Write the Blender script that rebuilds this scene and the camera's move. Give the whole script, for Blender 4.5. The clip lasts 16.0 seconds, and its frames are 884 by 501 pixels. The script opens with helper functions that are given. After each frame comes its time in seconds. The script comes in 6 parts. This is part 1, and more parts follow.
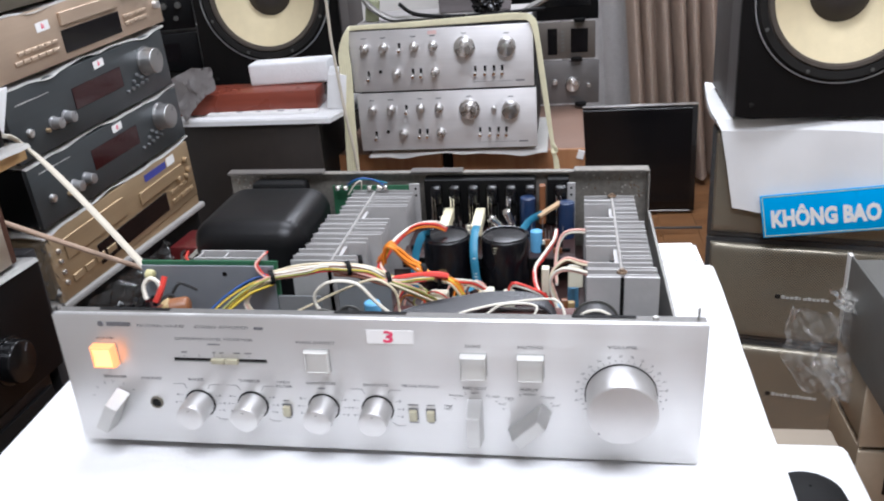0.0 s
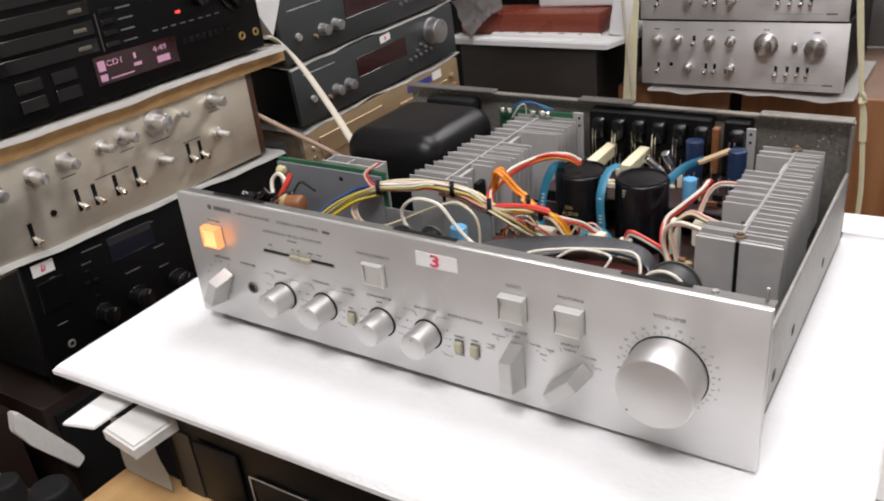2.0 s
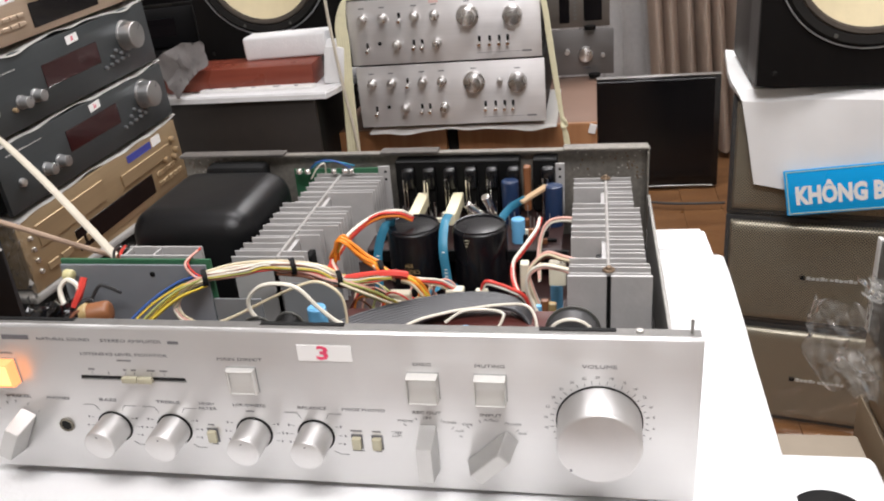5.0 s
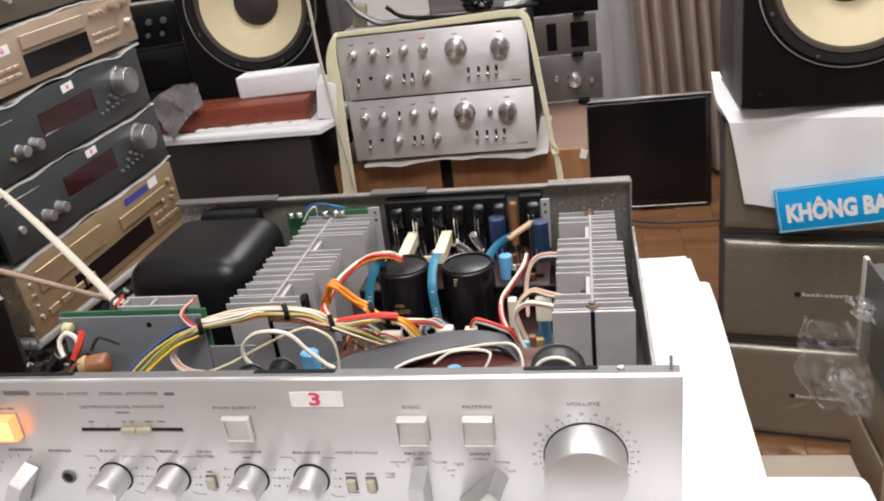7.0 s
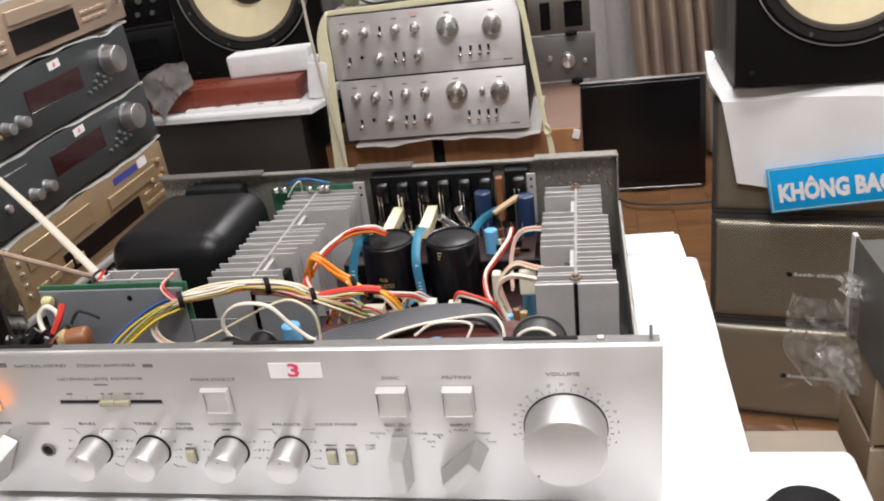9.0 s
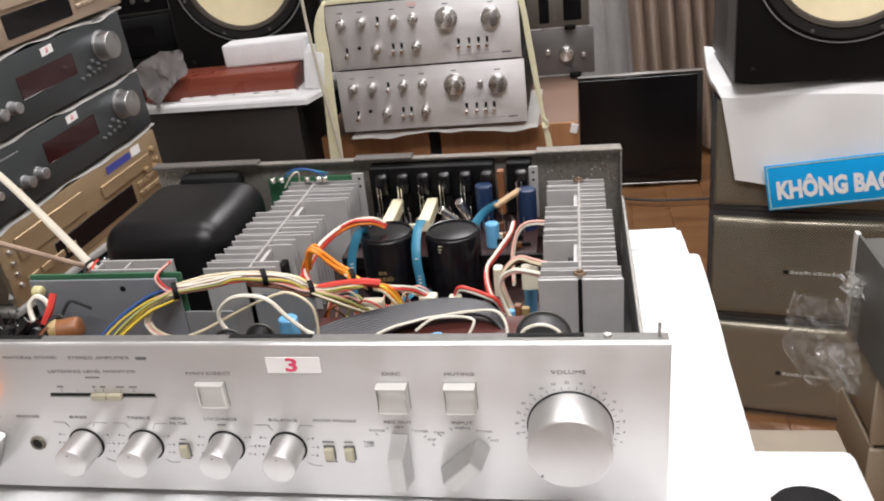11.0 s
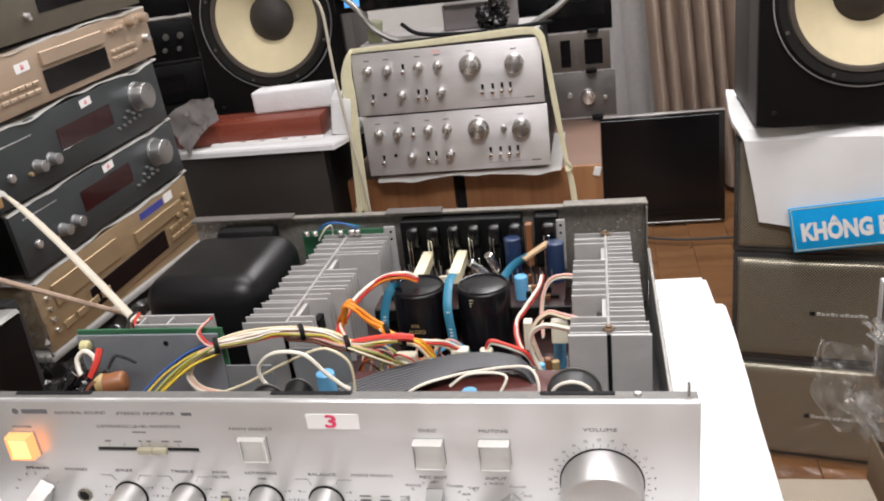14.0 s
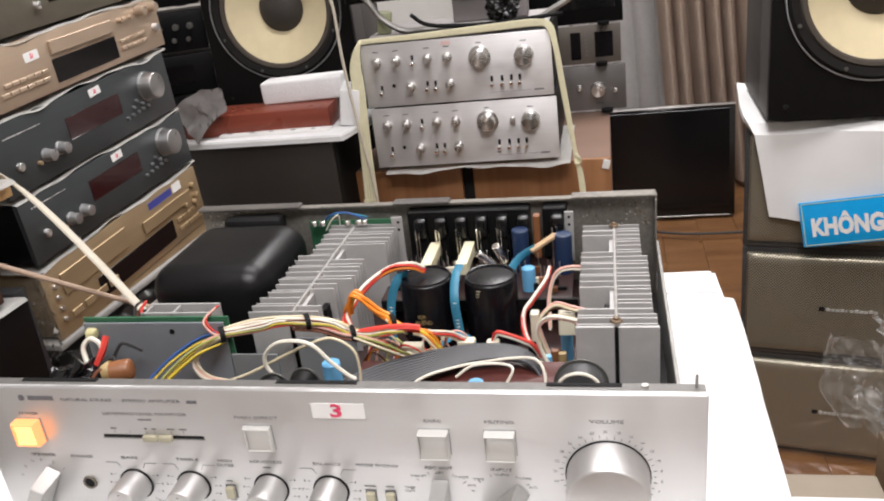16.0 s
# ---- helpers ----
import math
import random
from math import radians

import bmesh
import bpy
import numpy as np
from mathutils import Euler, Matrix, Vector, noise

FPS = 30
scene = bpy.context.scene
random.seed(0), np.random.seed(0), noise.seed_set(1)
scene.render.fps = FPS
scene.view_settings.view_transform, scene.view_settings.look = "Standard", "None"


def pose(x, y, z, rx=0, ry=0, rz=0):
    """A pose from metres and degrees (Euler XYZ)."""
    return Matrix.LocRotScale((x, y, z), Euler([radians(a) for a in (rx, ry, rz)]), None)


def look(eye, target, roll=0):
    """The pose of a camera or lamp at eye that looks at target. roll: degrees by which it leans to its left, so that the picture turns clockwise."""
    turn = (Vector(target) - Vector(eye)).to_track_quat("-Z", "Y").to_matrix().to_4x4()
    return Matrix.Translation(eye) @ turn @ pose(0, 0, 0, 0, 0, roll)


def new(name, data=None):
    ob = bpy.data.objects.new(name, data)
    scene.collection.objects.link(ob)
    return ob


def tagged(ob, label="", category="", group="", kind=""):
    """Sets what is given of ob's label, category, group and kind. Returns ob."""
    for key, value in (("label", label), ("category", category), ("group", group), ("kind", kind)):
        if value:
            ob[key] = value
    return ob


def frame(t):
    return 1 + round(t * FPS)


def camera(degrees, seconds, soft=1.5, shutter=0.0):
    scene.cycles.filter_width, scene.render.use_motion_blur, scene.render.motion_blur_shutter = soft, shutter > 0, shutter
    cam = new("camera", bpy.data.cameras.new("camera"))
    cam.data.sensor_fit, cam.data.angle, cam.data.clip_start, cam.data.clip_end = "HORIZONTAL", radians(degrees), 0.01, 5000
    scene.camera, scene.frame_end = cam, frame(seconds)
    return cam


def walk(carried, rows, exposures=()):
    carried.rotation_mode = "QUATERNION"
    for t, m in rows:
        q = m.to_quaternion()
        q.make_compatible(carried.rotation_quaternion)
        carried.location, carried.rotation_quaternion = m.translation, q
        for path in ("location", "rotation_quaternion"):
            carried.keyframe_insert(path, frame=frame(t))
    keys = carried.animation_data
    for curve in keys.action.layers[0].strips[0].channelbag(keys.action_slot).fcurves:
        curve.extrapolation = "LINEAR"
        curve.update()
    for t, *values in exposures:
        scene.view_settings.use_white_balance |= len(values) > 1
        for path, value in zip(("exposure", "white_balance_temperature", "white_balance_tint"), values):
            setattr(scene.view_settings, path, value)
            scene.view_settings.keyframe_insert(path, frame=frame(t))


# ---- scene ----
cam = camera(56.6, 16.0, 2.0, 0.5)
PATH = [
    (0, (0.136, -0.456, 1.238), (-0.177, 1.352, 0.442), -4.4),
    (0.5, (0.178, -0.421, 1.227), (-0.248, 1.36, 0.423), -3.6),
    (1, (0.231, -0.394, 1.222), (-0.502, 1.27, 0.388), -3.6),
    (1.5, (0.264, -0.376, 1.211), (-0.7, 1.151, 0.351), -5.0),
    (2, (0.287, -0.372, 1.207), (-0.752, 1.095, 0.331), -6.5),
    (2.5, (0.295, -0.362, 1.221), (-0.604, 1.208, 0.369), -6.5),
    (3, (0.25, -0.365, 1.239), (-0.478, 1.309, 0.422), -6.6),
    (3.5, (0.2, -0.376, 1.229), (-0.398, 1.354, 0.423), -6.4),
    (4, (0.178, -0.37, 1.217), (-0.281, 1.392, 0.389), -6.0),
    (4.5, (0.165, -0.364, 1.21), (-0.219, 1.405, 0.359), -5.2),
    (7, (0.179, -0.372, 1.228), (-0.195, 1.426, 0.434), -7.7),
    (7.5, (0.178, -0.372, 1.225), (-0.208, 1.426, 0.44), -7.7),
    (8, (0.174, -0.373, 1.22), (-0.214, 1.414, 0.411), -7.4),
    (8.5, (0.182, -0.374, 1.215), (-0.2, 1.405, 0.384), -7.3),
    (9, (0.187, -0.37, 1.218), (-0.18, 1.412, 0.388), -7.7),
    (11.5, (0.177, -0.36, 1.213), (-0.172, 1.417, 0.365), -6.7),
    (12, (0.176, -0.374, 1.225), (-0.176, 1.416, 0.404), -6.9),
    (12.5, (0.179, -0.372, 1.229), (-0.184, 1.431, 0.444), -7.9),
    (13, (0.177, -0.372, 1.231), (-0.2, 1.434, 0.46), -8.1),
    (13.5, (0.176, -0.373, 1.231), (-0.212, 1.433, 0.466), -7.7),
    (14, (0.176, -0.371, 1.234), (-0.223, 1.435, 0.473), -7.5),
    (14.5, (0.173, -0.367, 1.229), (-0.235, 1.432, 0.455), -7.0),
    (15, (0.165, -0.372, 1.226), (-0.258, 1.413, 0.429), -6.8),
    (15.5, (0.168, -0.372, 1.232), (-0.26, 1.416, 0.444), -7.0),
    (16, (0.176, -0.369, 1.231), (-0.243, 1.427, 0.457), -7.3),
]
walk(cam, [(t, look(eye, target, roll)) for t, eye, target, roll in PATH],
     [(0, 0.04, 5850, 13), (1.0, -0.06, 6000, 13), (1.5, -0.13, 6200, 13.5), (2.0, -0.33, 6480, 14), (2.5, -0.30, 6800, 14), (3.0, -0.10, 6750, 14), (3.5, 0.08, 6650, 14), (4.5, 0.0, 6500, 14), (7.0, -0.03, 6500, 14), (8.0, 0.02, 6500, 14), (9.0, -0.04, 6500, 14), (12.0, -0.07, 6500, 14), (13.0, -0.02, 6500, 14), (16.0, -0.02, 6550, 14)])

# ---- world and lights ----
world = bpy.data.worlds.new("world")
scene.world = world
world.use_nodes = True
world.node_tree.nodes["Background"].inputs[0].default_value = (0.9, 0.95, 1.0, 1)
world.node_tree.nodes["Background"].inputs[1].default_value = 0.05
scene.view_settings.exposure = 0.0


def area_lamp(name, x, y, z, sx, sy, watts, colour):
    data = bpy.data.lights.new(name, "AREA")
    data.shape, data.size, data.size_y, data.energy, data.color = "RECTANGLE", sx, sy, watts, colour
    ob = new(name, data)
    ob.matrix_world = pose(x, y, z)
    return ob


area_lamp("panel_light_front", 0.35, -0.75, 2.62, 1.2, 0.6, 46, (1.0, 1.0, 1.0))
area_lamp("panel_light_middle", 0.2, 0.65, 2.62, 1.2, 0.6, 28, (1.0, 1.0, 1.0))
area_lamp("panel_light_back", 0.4, 2.2, 2.62, 1.2, 0.6, 44, (1.0, 1.0, 0.99))


# ---- materials ----
def mat(name, col, rough=0.5, metal=0.0, var=0.08, scale=60.0, bump=0.0, bscale=300.0, stretch=(1, 1, 1), spec=0.5, coat=0.0, rvar=0.08):
    m = bpy.data.materials.new(name)
    m.use_nodes = True
    nt = m.node_tree
    n, l = nt.nodes, nt.links
    bs = n["Principled BSDF"]
    tc = n.new("ShaderNodeTexCoord")
    mp = n.new("ShaderNodeMapping")
    mp.inputs["Scale"].default_value = stretch
    l.new(tc.outputs["Object"], mp.inputs["Vector"])
    n1 = n.new("ShaderNodeTexNoise")
    n1.inputs["Scale"].default_value, n1.inputs["Detail"].default_value = scale, 6
    n2 = n.new("ShaderNodeTexNoise")
    n2.inputs["Scale"].default_value, n2.inputs["Detail"].default_value = scale / 9, 3
    l.new(mp.outputs[0], n1.inputs["Vector"])
    l.new(tc.outputs["Object"], n2.inputs["Vector"])
    add = n.new("ShaderNodeMath")
    add.operation = "ADD"
    l.new(n1.outputs[0], add.inputs[0])
    l.new(n2.outputs[0], add.inputs[1])
    mr = n.new("ShaderNodeMapRange")
    mr.inputs[1].default_value, mr.inputs[2].default_value = 0.6, 1.4
    mr.inputs[3].default_value, mr.inputs[4].default_value = 1 - var, 1 + var
    l.new(add.outputs[0], mr.inputs[0])
    mul = n.new("ShaderNodeVectorMath")
    mul.operation = "SCALE"
    mul.inputs[0].default_value = col
    l.new(mr.outputs[0], mul.inputs["Scale"])
    l.new(mul.outputs[0], bs.inputs["Base Color"])
    rr = n.new("ShaderNodeMapRange")
    rr.inputs[1].default_value, rr.inputs[2].default_value = 0.3, 0.7
    rr.inputs[3].default_value, rr.inputs[4].default_value = max(0.02, rough - rvar), min(1, rough + rvar)
    l.new(n2.outputs[0], rr.inputs[0])
    l.new(rr.outputs[0], bs.inputs["Roughness"])
    bs.inputs["Metallic"].default_value = metal
    bs.inputs["Specular IOR Level"].default_value = spec
    bs.inputs["Coat Weight"].default_value = coat
    if bump:
        n3 = n.new("ShaderNodeTexNoise")
        n3.inputs["Scale"].default_value, n3.inputs["Detail"].default_value = bscale, 4
        l.new(mp.outputs[0], n3.inputs["Vector"])
        bp = n.new("ShaderNodeBump")
        bp.inputs["Strength"].default_value, bp.inputs["Distance"].default_value = bump, 0.002
        l.new(n3.outputs[0], bp.inputs["Height"])
        l.new(bp.outputs[0], bs.inputs["Normal"])
    return m


def glow(name, col, strength):
    m = mat(name, col, 0.3)
    bs = m.node_tree.nodes["Principled BSDF"]
    bs.inputs["Emission Color"].default_value = (*col, 1)
    bs.inputs["Emission Strength"].default_value = strength
    return m


def wood(name, a, b, scale=18.0, stretch=(1, 12, 12), rough=0.45):
    m = mat(name, a, rough, 0, 0.1, 90, 0.15, 200, stretch)
    n, l = m.node_tree.nodes, m.node_tree.links
    bs = n["Principled BSDF"]
    tc = n.new("ShaderNodeTexCoord")
    mp = n.new("ShaderNodeMapping")
    mp.inputs["Scale"].default_value = stretch
    l.new(tc.outputs["Object"], mp.inputs[0])
    ns = n.new("ShaderNodeTexNoise")
    ns.inputs["Scale"].default_value, ns.inputs["Detail"].default_value, ns.inputs["Distortion"].default_value = scale / 6, 8, 0.6
    l.new(mp.outputs[0], ns.inputs["Vector"])
    cr = n.new("ShaderNodeValToRGB")
    cr.color_ramp.elements[0].position, cr.color_ramp.elements[0].color = 0.32, (*a, 1)
    cr.color_ramp.elements[1].position, cr.color_ramp.elements[1].color = 0.68, (*b, 1)
    l.new(ns.outputs[0], cr.inputs[0])
    l.new(cr.outputs[0], bs.inputs["Base Color"])
    return m


ALU = mat("brushed_aluminium", (0.70, 0.695, 0.688), 0.40, 0.78, 0.016, 260, 0.03, 900, (0.02, 1, 1))
ALU_OLD = mat("old_brushed_aluminium", (0.72, 0.705, 0.70), 0.42, 0.55, 0.05, 200, 0.06, 800, (0.02, 1, 1))
CHAMPAGNE_OLD = mat("aged_silver_gold_face", (0.70, 0.65, 0.545), 0.42, 0.85, 0.05, 200, 0.05, 800, (0.02, 1, 1))
CHROME = mat("polished_metal", (0.85, 0.84, 0.82), 0.16, 1.0, 0.03)
STEEL = mat("zinc_plated_steel", (0.40, 0.39, 0.37), 0.45, 0.85, 0.16, 50, 0.08, 200)
DULL_STEEL = mat("dull_speckled_steel", (0.205, 0.190, 0.165), 0.55, 0.4, 0.34, 260, 0.12, 400)
SIDE_STEEL = mat("pale_steel_side", (0.30, 0.29, 0.27), 0.5, 0.45, 0.18, 120, 0.08, 300)
LIP = mat("darkened_steel_lip", (0.12, 0.11, 0.10), 0.5, 0.5, 0.3, 200, 0.1, 300)
RAIL_STEEL = mat("dull_rail_steel", (0.17, 0.165, 0.155), 0.55, 0.45, 0.18, 200, 0.08, 300)
FIN = mat("anodised_heatsink", (0.425, 0.415, 0.405), 0.5, 0.18, 0.12, 60, 0.08, 300)
FIN_DULL = mat("dull_heatsink_spine", (0.36, 0.345, 0.325), 0.65, 0.3, 0.2, 120, 0.08, 300)
PLATE_GREY = mat("grey_blue_plate", (0.235, 0.255, 0.275), 0.55, 0.3, 0.08, 40)
PLATE_DARK = mat("grey_brown_plate", (0.20, 0.21, 0.215), 0.6, 0.2, 0.12, 40)
# Near-black base steel: the deep shade under the boards is in the colour.
PLATE_DEEP = mat("shaded_steel_base", (0.035, 0.034, 0.033), 0.6, 0.2, 0.2, 60)
GREY_PLASTIC = mat("khaki_plastic", (0.42, 0.39, 0.28), 0.45, 0, 0.05, 80)
WHITE_FOAM = mat("white_foam_sheet", (0.77, 0.77, 0.77), 0.9, 0, 0.05, 40, 0.45, 180, spec=0.2)
DRAPE = mat("thin_packing_foam", (0.80, 0.80, 0.79), 0.8, 0, 0.05, 14, 0.06, 90, spec=0.3)
FOAM_GREY = mat("worn_foam_sheet", (0.66, 0.65, 0.62), 0.9, 0, 0.06, 30, 0.4, 150, spec=0.2)
PAPER = mat("white_paper_sticker", (0.82, 0.81, 0.79), 0.7, 0, 0.02)
RED_INK = mat("red_ink", (0.74, 0.06, 0.14), 0.6, 0, 0.15, 400)
DARK_INK = mat("dark_printing", (0.14, 0.14, 0.15), 0.6, 0, 0.05)
LIGHT_INK = mat("light_printing", (0.62, 0.62, 0.60), 0.6, 0, 0.05)
SCALE_INK = mat("fine_grey_printing", (0.20, 0.20, 0.205), 0.6, 0, 0.05)
BLACK_GLOSS = mat("black_gloss_plastic", (0.005, 0.005, 0.0055), 0.18, 0, 0.1, 40, spec=0.4, coat=0.15)
BLACK_SATIN = mat("black_satin_paint", (0.005, 0.005, 0.005), 0.5, 0, 0.15, 50, 0.05, spec=0.2)
BLACK_FACE = mat("black_metal_face", (0.0045, 0.0045, 0.005), 0.36, 0.0, 0.12, 60, 0.04, spec=0.16)
BLACK_RUBBER = mat("black_rubber", (0.008, 0.008, 0.008), 0.7, 0, 0.15, 60, 0.1, spec=0.2)
RIBBON_GREY = mat("charcoal_ribbon_insulation", (0.030, 0.030, 0.033), 0.36, 0, 0.1, 60, spec=0.5)
TRAFO = mat("black_painted_steel_cover", (0.0045, 0.0045, 0.005), 0.36, 0, 0.25, 70, 0.10, 420, spec=0.30, rvar=0.10)
CAN = mat("black_capacitor_sleeve", (0.004, 0.004, 0.0055), 0.20, 0, 0.1, 60, spec=0.40)
NAVY = mat("dark_blue_sleeve", (0.012, 0.028, 0.075), 0.3, 0, 0.1, 80)
SKY = mat("light_blue_sleeve", (0.13, 0.38, 0.62), 0.35, 0, 0.06, 80)
TEAL = mat("teal_blue_tape", (0.022, 0.17, 0.27), 0.45, 0, 0.1, 120)
CREAM = mat("cream_ceramic", (0.74, 0.68, 0.47), 0.6, 0, 0.06, 90, 0.05)
IVORY = mat("ivory_nylon", (0.70, 0.66, 0.52), 0.5, 0, 0.06, 80)
OCHRE = mat("yellowed_glue", (0.38, 0.27, 0.12), 0.4, 0, 0.2, 200)
RUSTY = mat("tarnished_brown_metal", (0.16, 0.11, 0.07), 0.5, 0.6, 0.25, 200, 0.1)
PCB = mat("red_brown_circuit_board", (0.075, 0.018, 0.014), 0.45, 0, 0.25, 160)
PCB_DARK = mat("dark_brown_circuit_board", (0.026, 0.010, 0.0085), 0.45, 0, 0.3, 160)
PCB_GREEN = mat("green_circuit_board", (0.03, 0.12, 0.06), 0.4, 0, 0.2, 120)
BROWN_PART = mat("brown_component", (0.22, 0.085, 0.032), 0.4, 0, 0.25, 90)
GUNMETAL = mat("gunmetal_face", (0.060, 0.067, 0.070), 0.42, 0.4, 0.06, 150, 0.05, 700, (0.03, 1, 1))
GOLD = mat("gold_metal_face", (0.40, 0.292, 0.172), 0.42, 0.55, 0.06, 150, 0.04, 700, (0.03, 1, 1))
CHAMPAGNE = mat("champagne_metal_face", (0.50, 0.385, 0.285), 0.42, 0.5, 0.06, 150, 0.04, 700, (0.03, 1, 1))
OLIVE = mat("olive_grey_face", (0.14, 0.125, 0.095), 0.45, 0.3, 0.08, 100)
DISPLAY = mat("dark_red_display", (0.030, 0.008, 0.009), 0.12, 0, 0.2, 60, coat=0.2)
DISPLAY_BLACK = mat("black_display", (0.006, 0.005, 0.006), 0.22, 0, 0.1, 60, spec=0.25, coat=0.08)
DARK_END = mat("film_wrapped_dark_grey", (0.028, 0.027, 0.028), 0.35, 0, 0.25, 40, 0.2, 60, spec=0.3)
LCD = glow("lit_display_characters", (0.55, 0.30, 0.42), 0.16)
DIM_INK = mat("faded_printing", (0.16, 0.16, 0.16), 0.6)
LED = glow("red_indicator", (1.0, 0.06, 0.04), 2.0)
LAMP = glow("lit_orange_button", (1.0, 0.36, 0.13), 0.95)
LAMP_CORE = glow("lit_button_centre", (1.0, 0.58, 0.22), 1.15)
CONE = mat("cream_paper_cone", (0.72, 0.62, 0.40), 0.8, 0, 0.06, 40, 0.2, 200)
SURROUND = mat("dark_foam_surround", (0.014, 0.013, 0.012), 0.8, 0, 0.12, 60, 0.1, spec=0.2)
SURROUND_PALE = mat("brown_grey_foam_roll", (0.085, 0.072, 0.060), 0.85, 0, 0.12, 60, 0.1, spec=0.2)
CABINET = mat("black_baffle_paint", (0.006, 0.0052, 0.005), 0.6, 0, 0.2, 60, 0.1, 200, (1, 1, 0.1), spec=0.12)
VINYL = mat("dark_grey_cabinet_vinyl", (0.105, 0.097, 0.093), 0.55, 0, 0.15, 60, 0.06, 200, (1, 1, 0.1), spec=0.25)
SPK_RING = mat("grey_metal_ring", (0.42, 0.43, 0.44), 0.35, 0.8, 0.06, 60)
WALNUT = wood("walnut_veneer", (0.25, 0.105, 0.04), (0.33, 0.155, 0.065), 16, (14, 14, 1))
MAHOGANY = wood("red_mahogany", (0.165, 0.034, 0.020), (0.25, 0.060, 0.036), 16, (1, 14, 14), 0.3)
PLY = wood("plywood_edge", (0.48, 0.28, 0.11), (0.60, 0.38, 0.17), 16, (14, 1, 30), 0.6)
FLOOR_WOOD = wood("laminate_floor", (0.150, 0.068, 0.027), (0.235, 0.113, 0.046), 14, (1, 9, 9), 0.35)
TOP_BROWN = mat("muted_brown_top", (0.20, 0.12, 0.085), 0.6, 0, 0.08, 20, 0.05)
DARK_BROWN = mat("dark_brown_vinyl", (0.022, 0.017, 0.014), 0.5, 0, 0.15, 40, 0.08)
GREY_CARTON = mat("grey_brown_board", (0.27, 0.225, 0.17), 0.85, 0, 0.08, 30, 0.1, 120)
CARTON = mat("cardboard", (0.42, 0.29, 0.17), 0.85, 0, 0.08, 30, 0.1, 120)
ROPE = mat("cream_ribbon", (0.74, 0.70, 0.48), 0.65, 0, 0.08, 80, 0.1, 300)
ROPE_WHITE = mat("white_flat_cable", (0.60, 0.55, 0.45), 0.7, 0, 0.10, 300, 0.3, 700)
ROPE_TAN = mat("tan_braided_cable", (0.42, 0.30, 0.22), 0.7, 0, 0.15, 300, 0.3, 500)
SIGN_BLUE = mat("blue_sign_board", (0.0, 0.42, 0.93), 0.3, 0, 0.05, 20)
SIGN_EDGE = mat("sign_border", (0.62, 0.70, 0.45), 0.4, 0, 0.04)
WALL = mat("painted_wall", (0.74, 0.73, 0.70), 0.85, 0, 0.05, 12, 0.05)
CEIL = mat("white_ceiling", (0.78, 0.77, 0.74), 0.9, 0, 0.03, 12)
CURTAIN = mat("brown_curtain_cloth", (0.62, 0.50, 0.41), 0.85, 0, 0.08, 60, 0.2, 500)
CURTAIN_GREY = mat("grey_sheer_curtain", (0.66, 0.64, 0.63), 0.85, 0, 0.08, 60, 0.2, 500)
SCREEN = mat("dark_lcd_panel", (0.005, 0.005, 0.006), 0.2, 0, 0.1, 30)


def perforated(name, metal, hole, pitch):
    m = mat(name, metal, 0.36, 0.55, 0.1, 60)
    n, l = m.node_tree.nodes, m.node_tree.links
    bs = n["Principled BSDF"]
    base = bs.inputs["Base Color"].links[0].from_socket
    tc = n.new("ShaderNodeTexCoord")
    mp = n.new("ShaderNodeMapping")
    mp.inputs["Rotation"].default_value = (0, radians(45), 0)
    l.new(tc.outputs["Object"], mp.inputs[0])
    vo = n.new("ShaderNodeTexVoronoi")
    vo.inputs["Scale"].default_value, vo.inputs["Randomness"].default_value = 1 / pitch, 0.0
    sx = n.new("ShaderNodeVectorMath")
    sx.operation = "MULTIPLY"
    sx.inputs[1].default_value = (1, 0, 1)
    l.new(mp.outputs[0], sx.inputs[0])
    l.new(sx.outputs[0], vo.inputs["Vector"])
    lt = n.new("ShaderNodeMath")
    lt.operation = "LESS_THAN"
    lt.inputs[1].default_value = 0.33
    l.new(vo.outputs["Distance"], lt.inputs[0])
    mx = n.new("ShaderNodeMix")
    mx.data_type = "RGBA"
    l.new(lt.outputs[0], mx.inputs[0])
    l.new(base, mx.inputs[6])
    mx.inputs[7].default_value = (*hole, 1)
    l.new(mx.outputs[2], bs.inputs["Base Color"])
    sb = n.new("ShaderNodeMath")
    sb.operation = "MULTIPLY_ADD"
    sb.inputs[1].default_value, sb.inputs[2].default_value = -0.5, 0.55
    l.new(lt.outputs[0], sb.inputs[0])
    l.new(sb.outputs[0], bs.inputs["Metallic"])
    return m


GRILLE = perforated("perforated_olive_grille", (0.43, 0.39, 0.30), (0.060, 0.054, 0.042), 0.0046)
GRILLE_FRAME = mat("dark_grey_plastic_frame", (0.045, 0.045, 0.046), 0.5, 0, 0.1, 60)
GREY_BOX = mat("grey_painted_box", (0.075, 0.074, 0.066), 0.55, 0, 0.08, 40, 0.05)
GREY_CLOTH = mat("grey_cloth", (0.40, 0.38, 0.37), 0.95, 0, 0.12, 40, 0.4, 200)
WIRES = {k: mat("wire_" + k, c, 0.4, 0, 0.06, 90) for k, c in dict(
    white=(0.72, 0.68, 0.58), cream=(0.68, 0.60, 0.42), red=(0.62, 0.05, 0.035), orange=(0.80, 0.25, 0.02), yellow=(0.72, 0.55, 0.06),
    blue=(0.03, 0.09, 0.30), black=(0.015, 0.015, 0.015), pink=(0.70, 0.40, 0.33), green=(0.33, 0.34, 0.10), teal=(0.03, 0.24, 0.36), brown=(0.17, 0.06, 0.03)).items()}


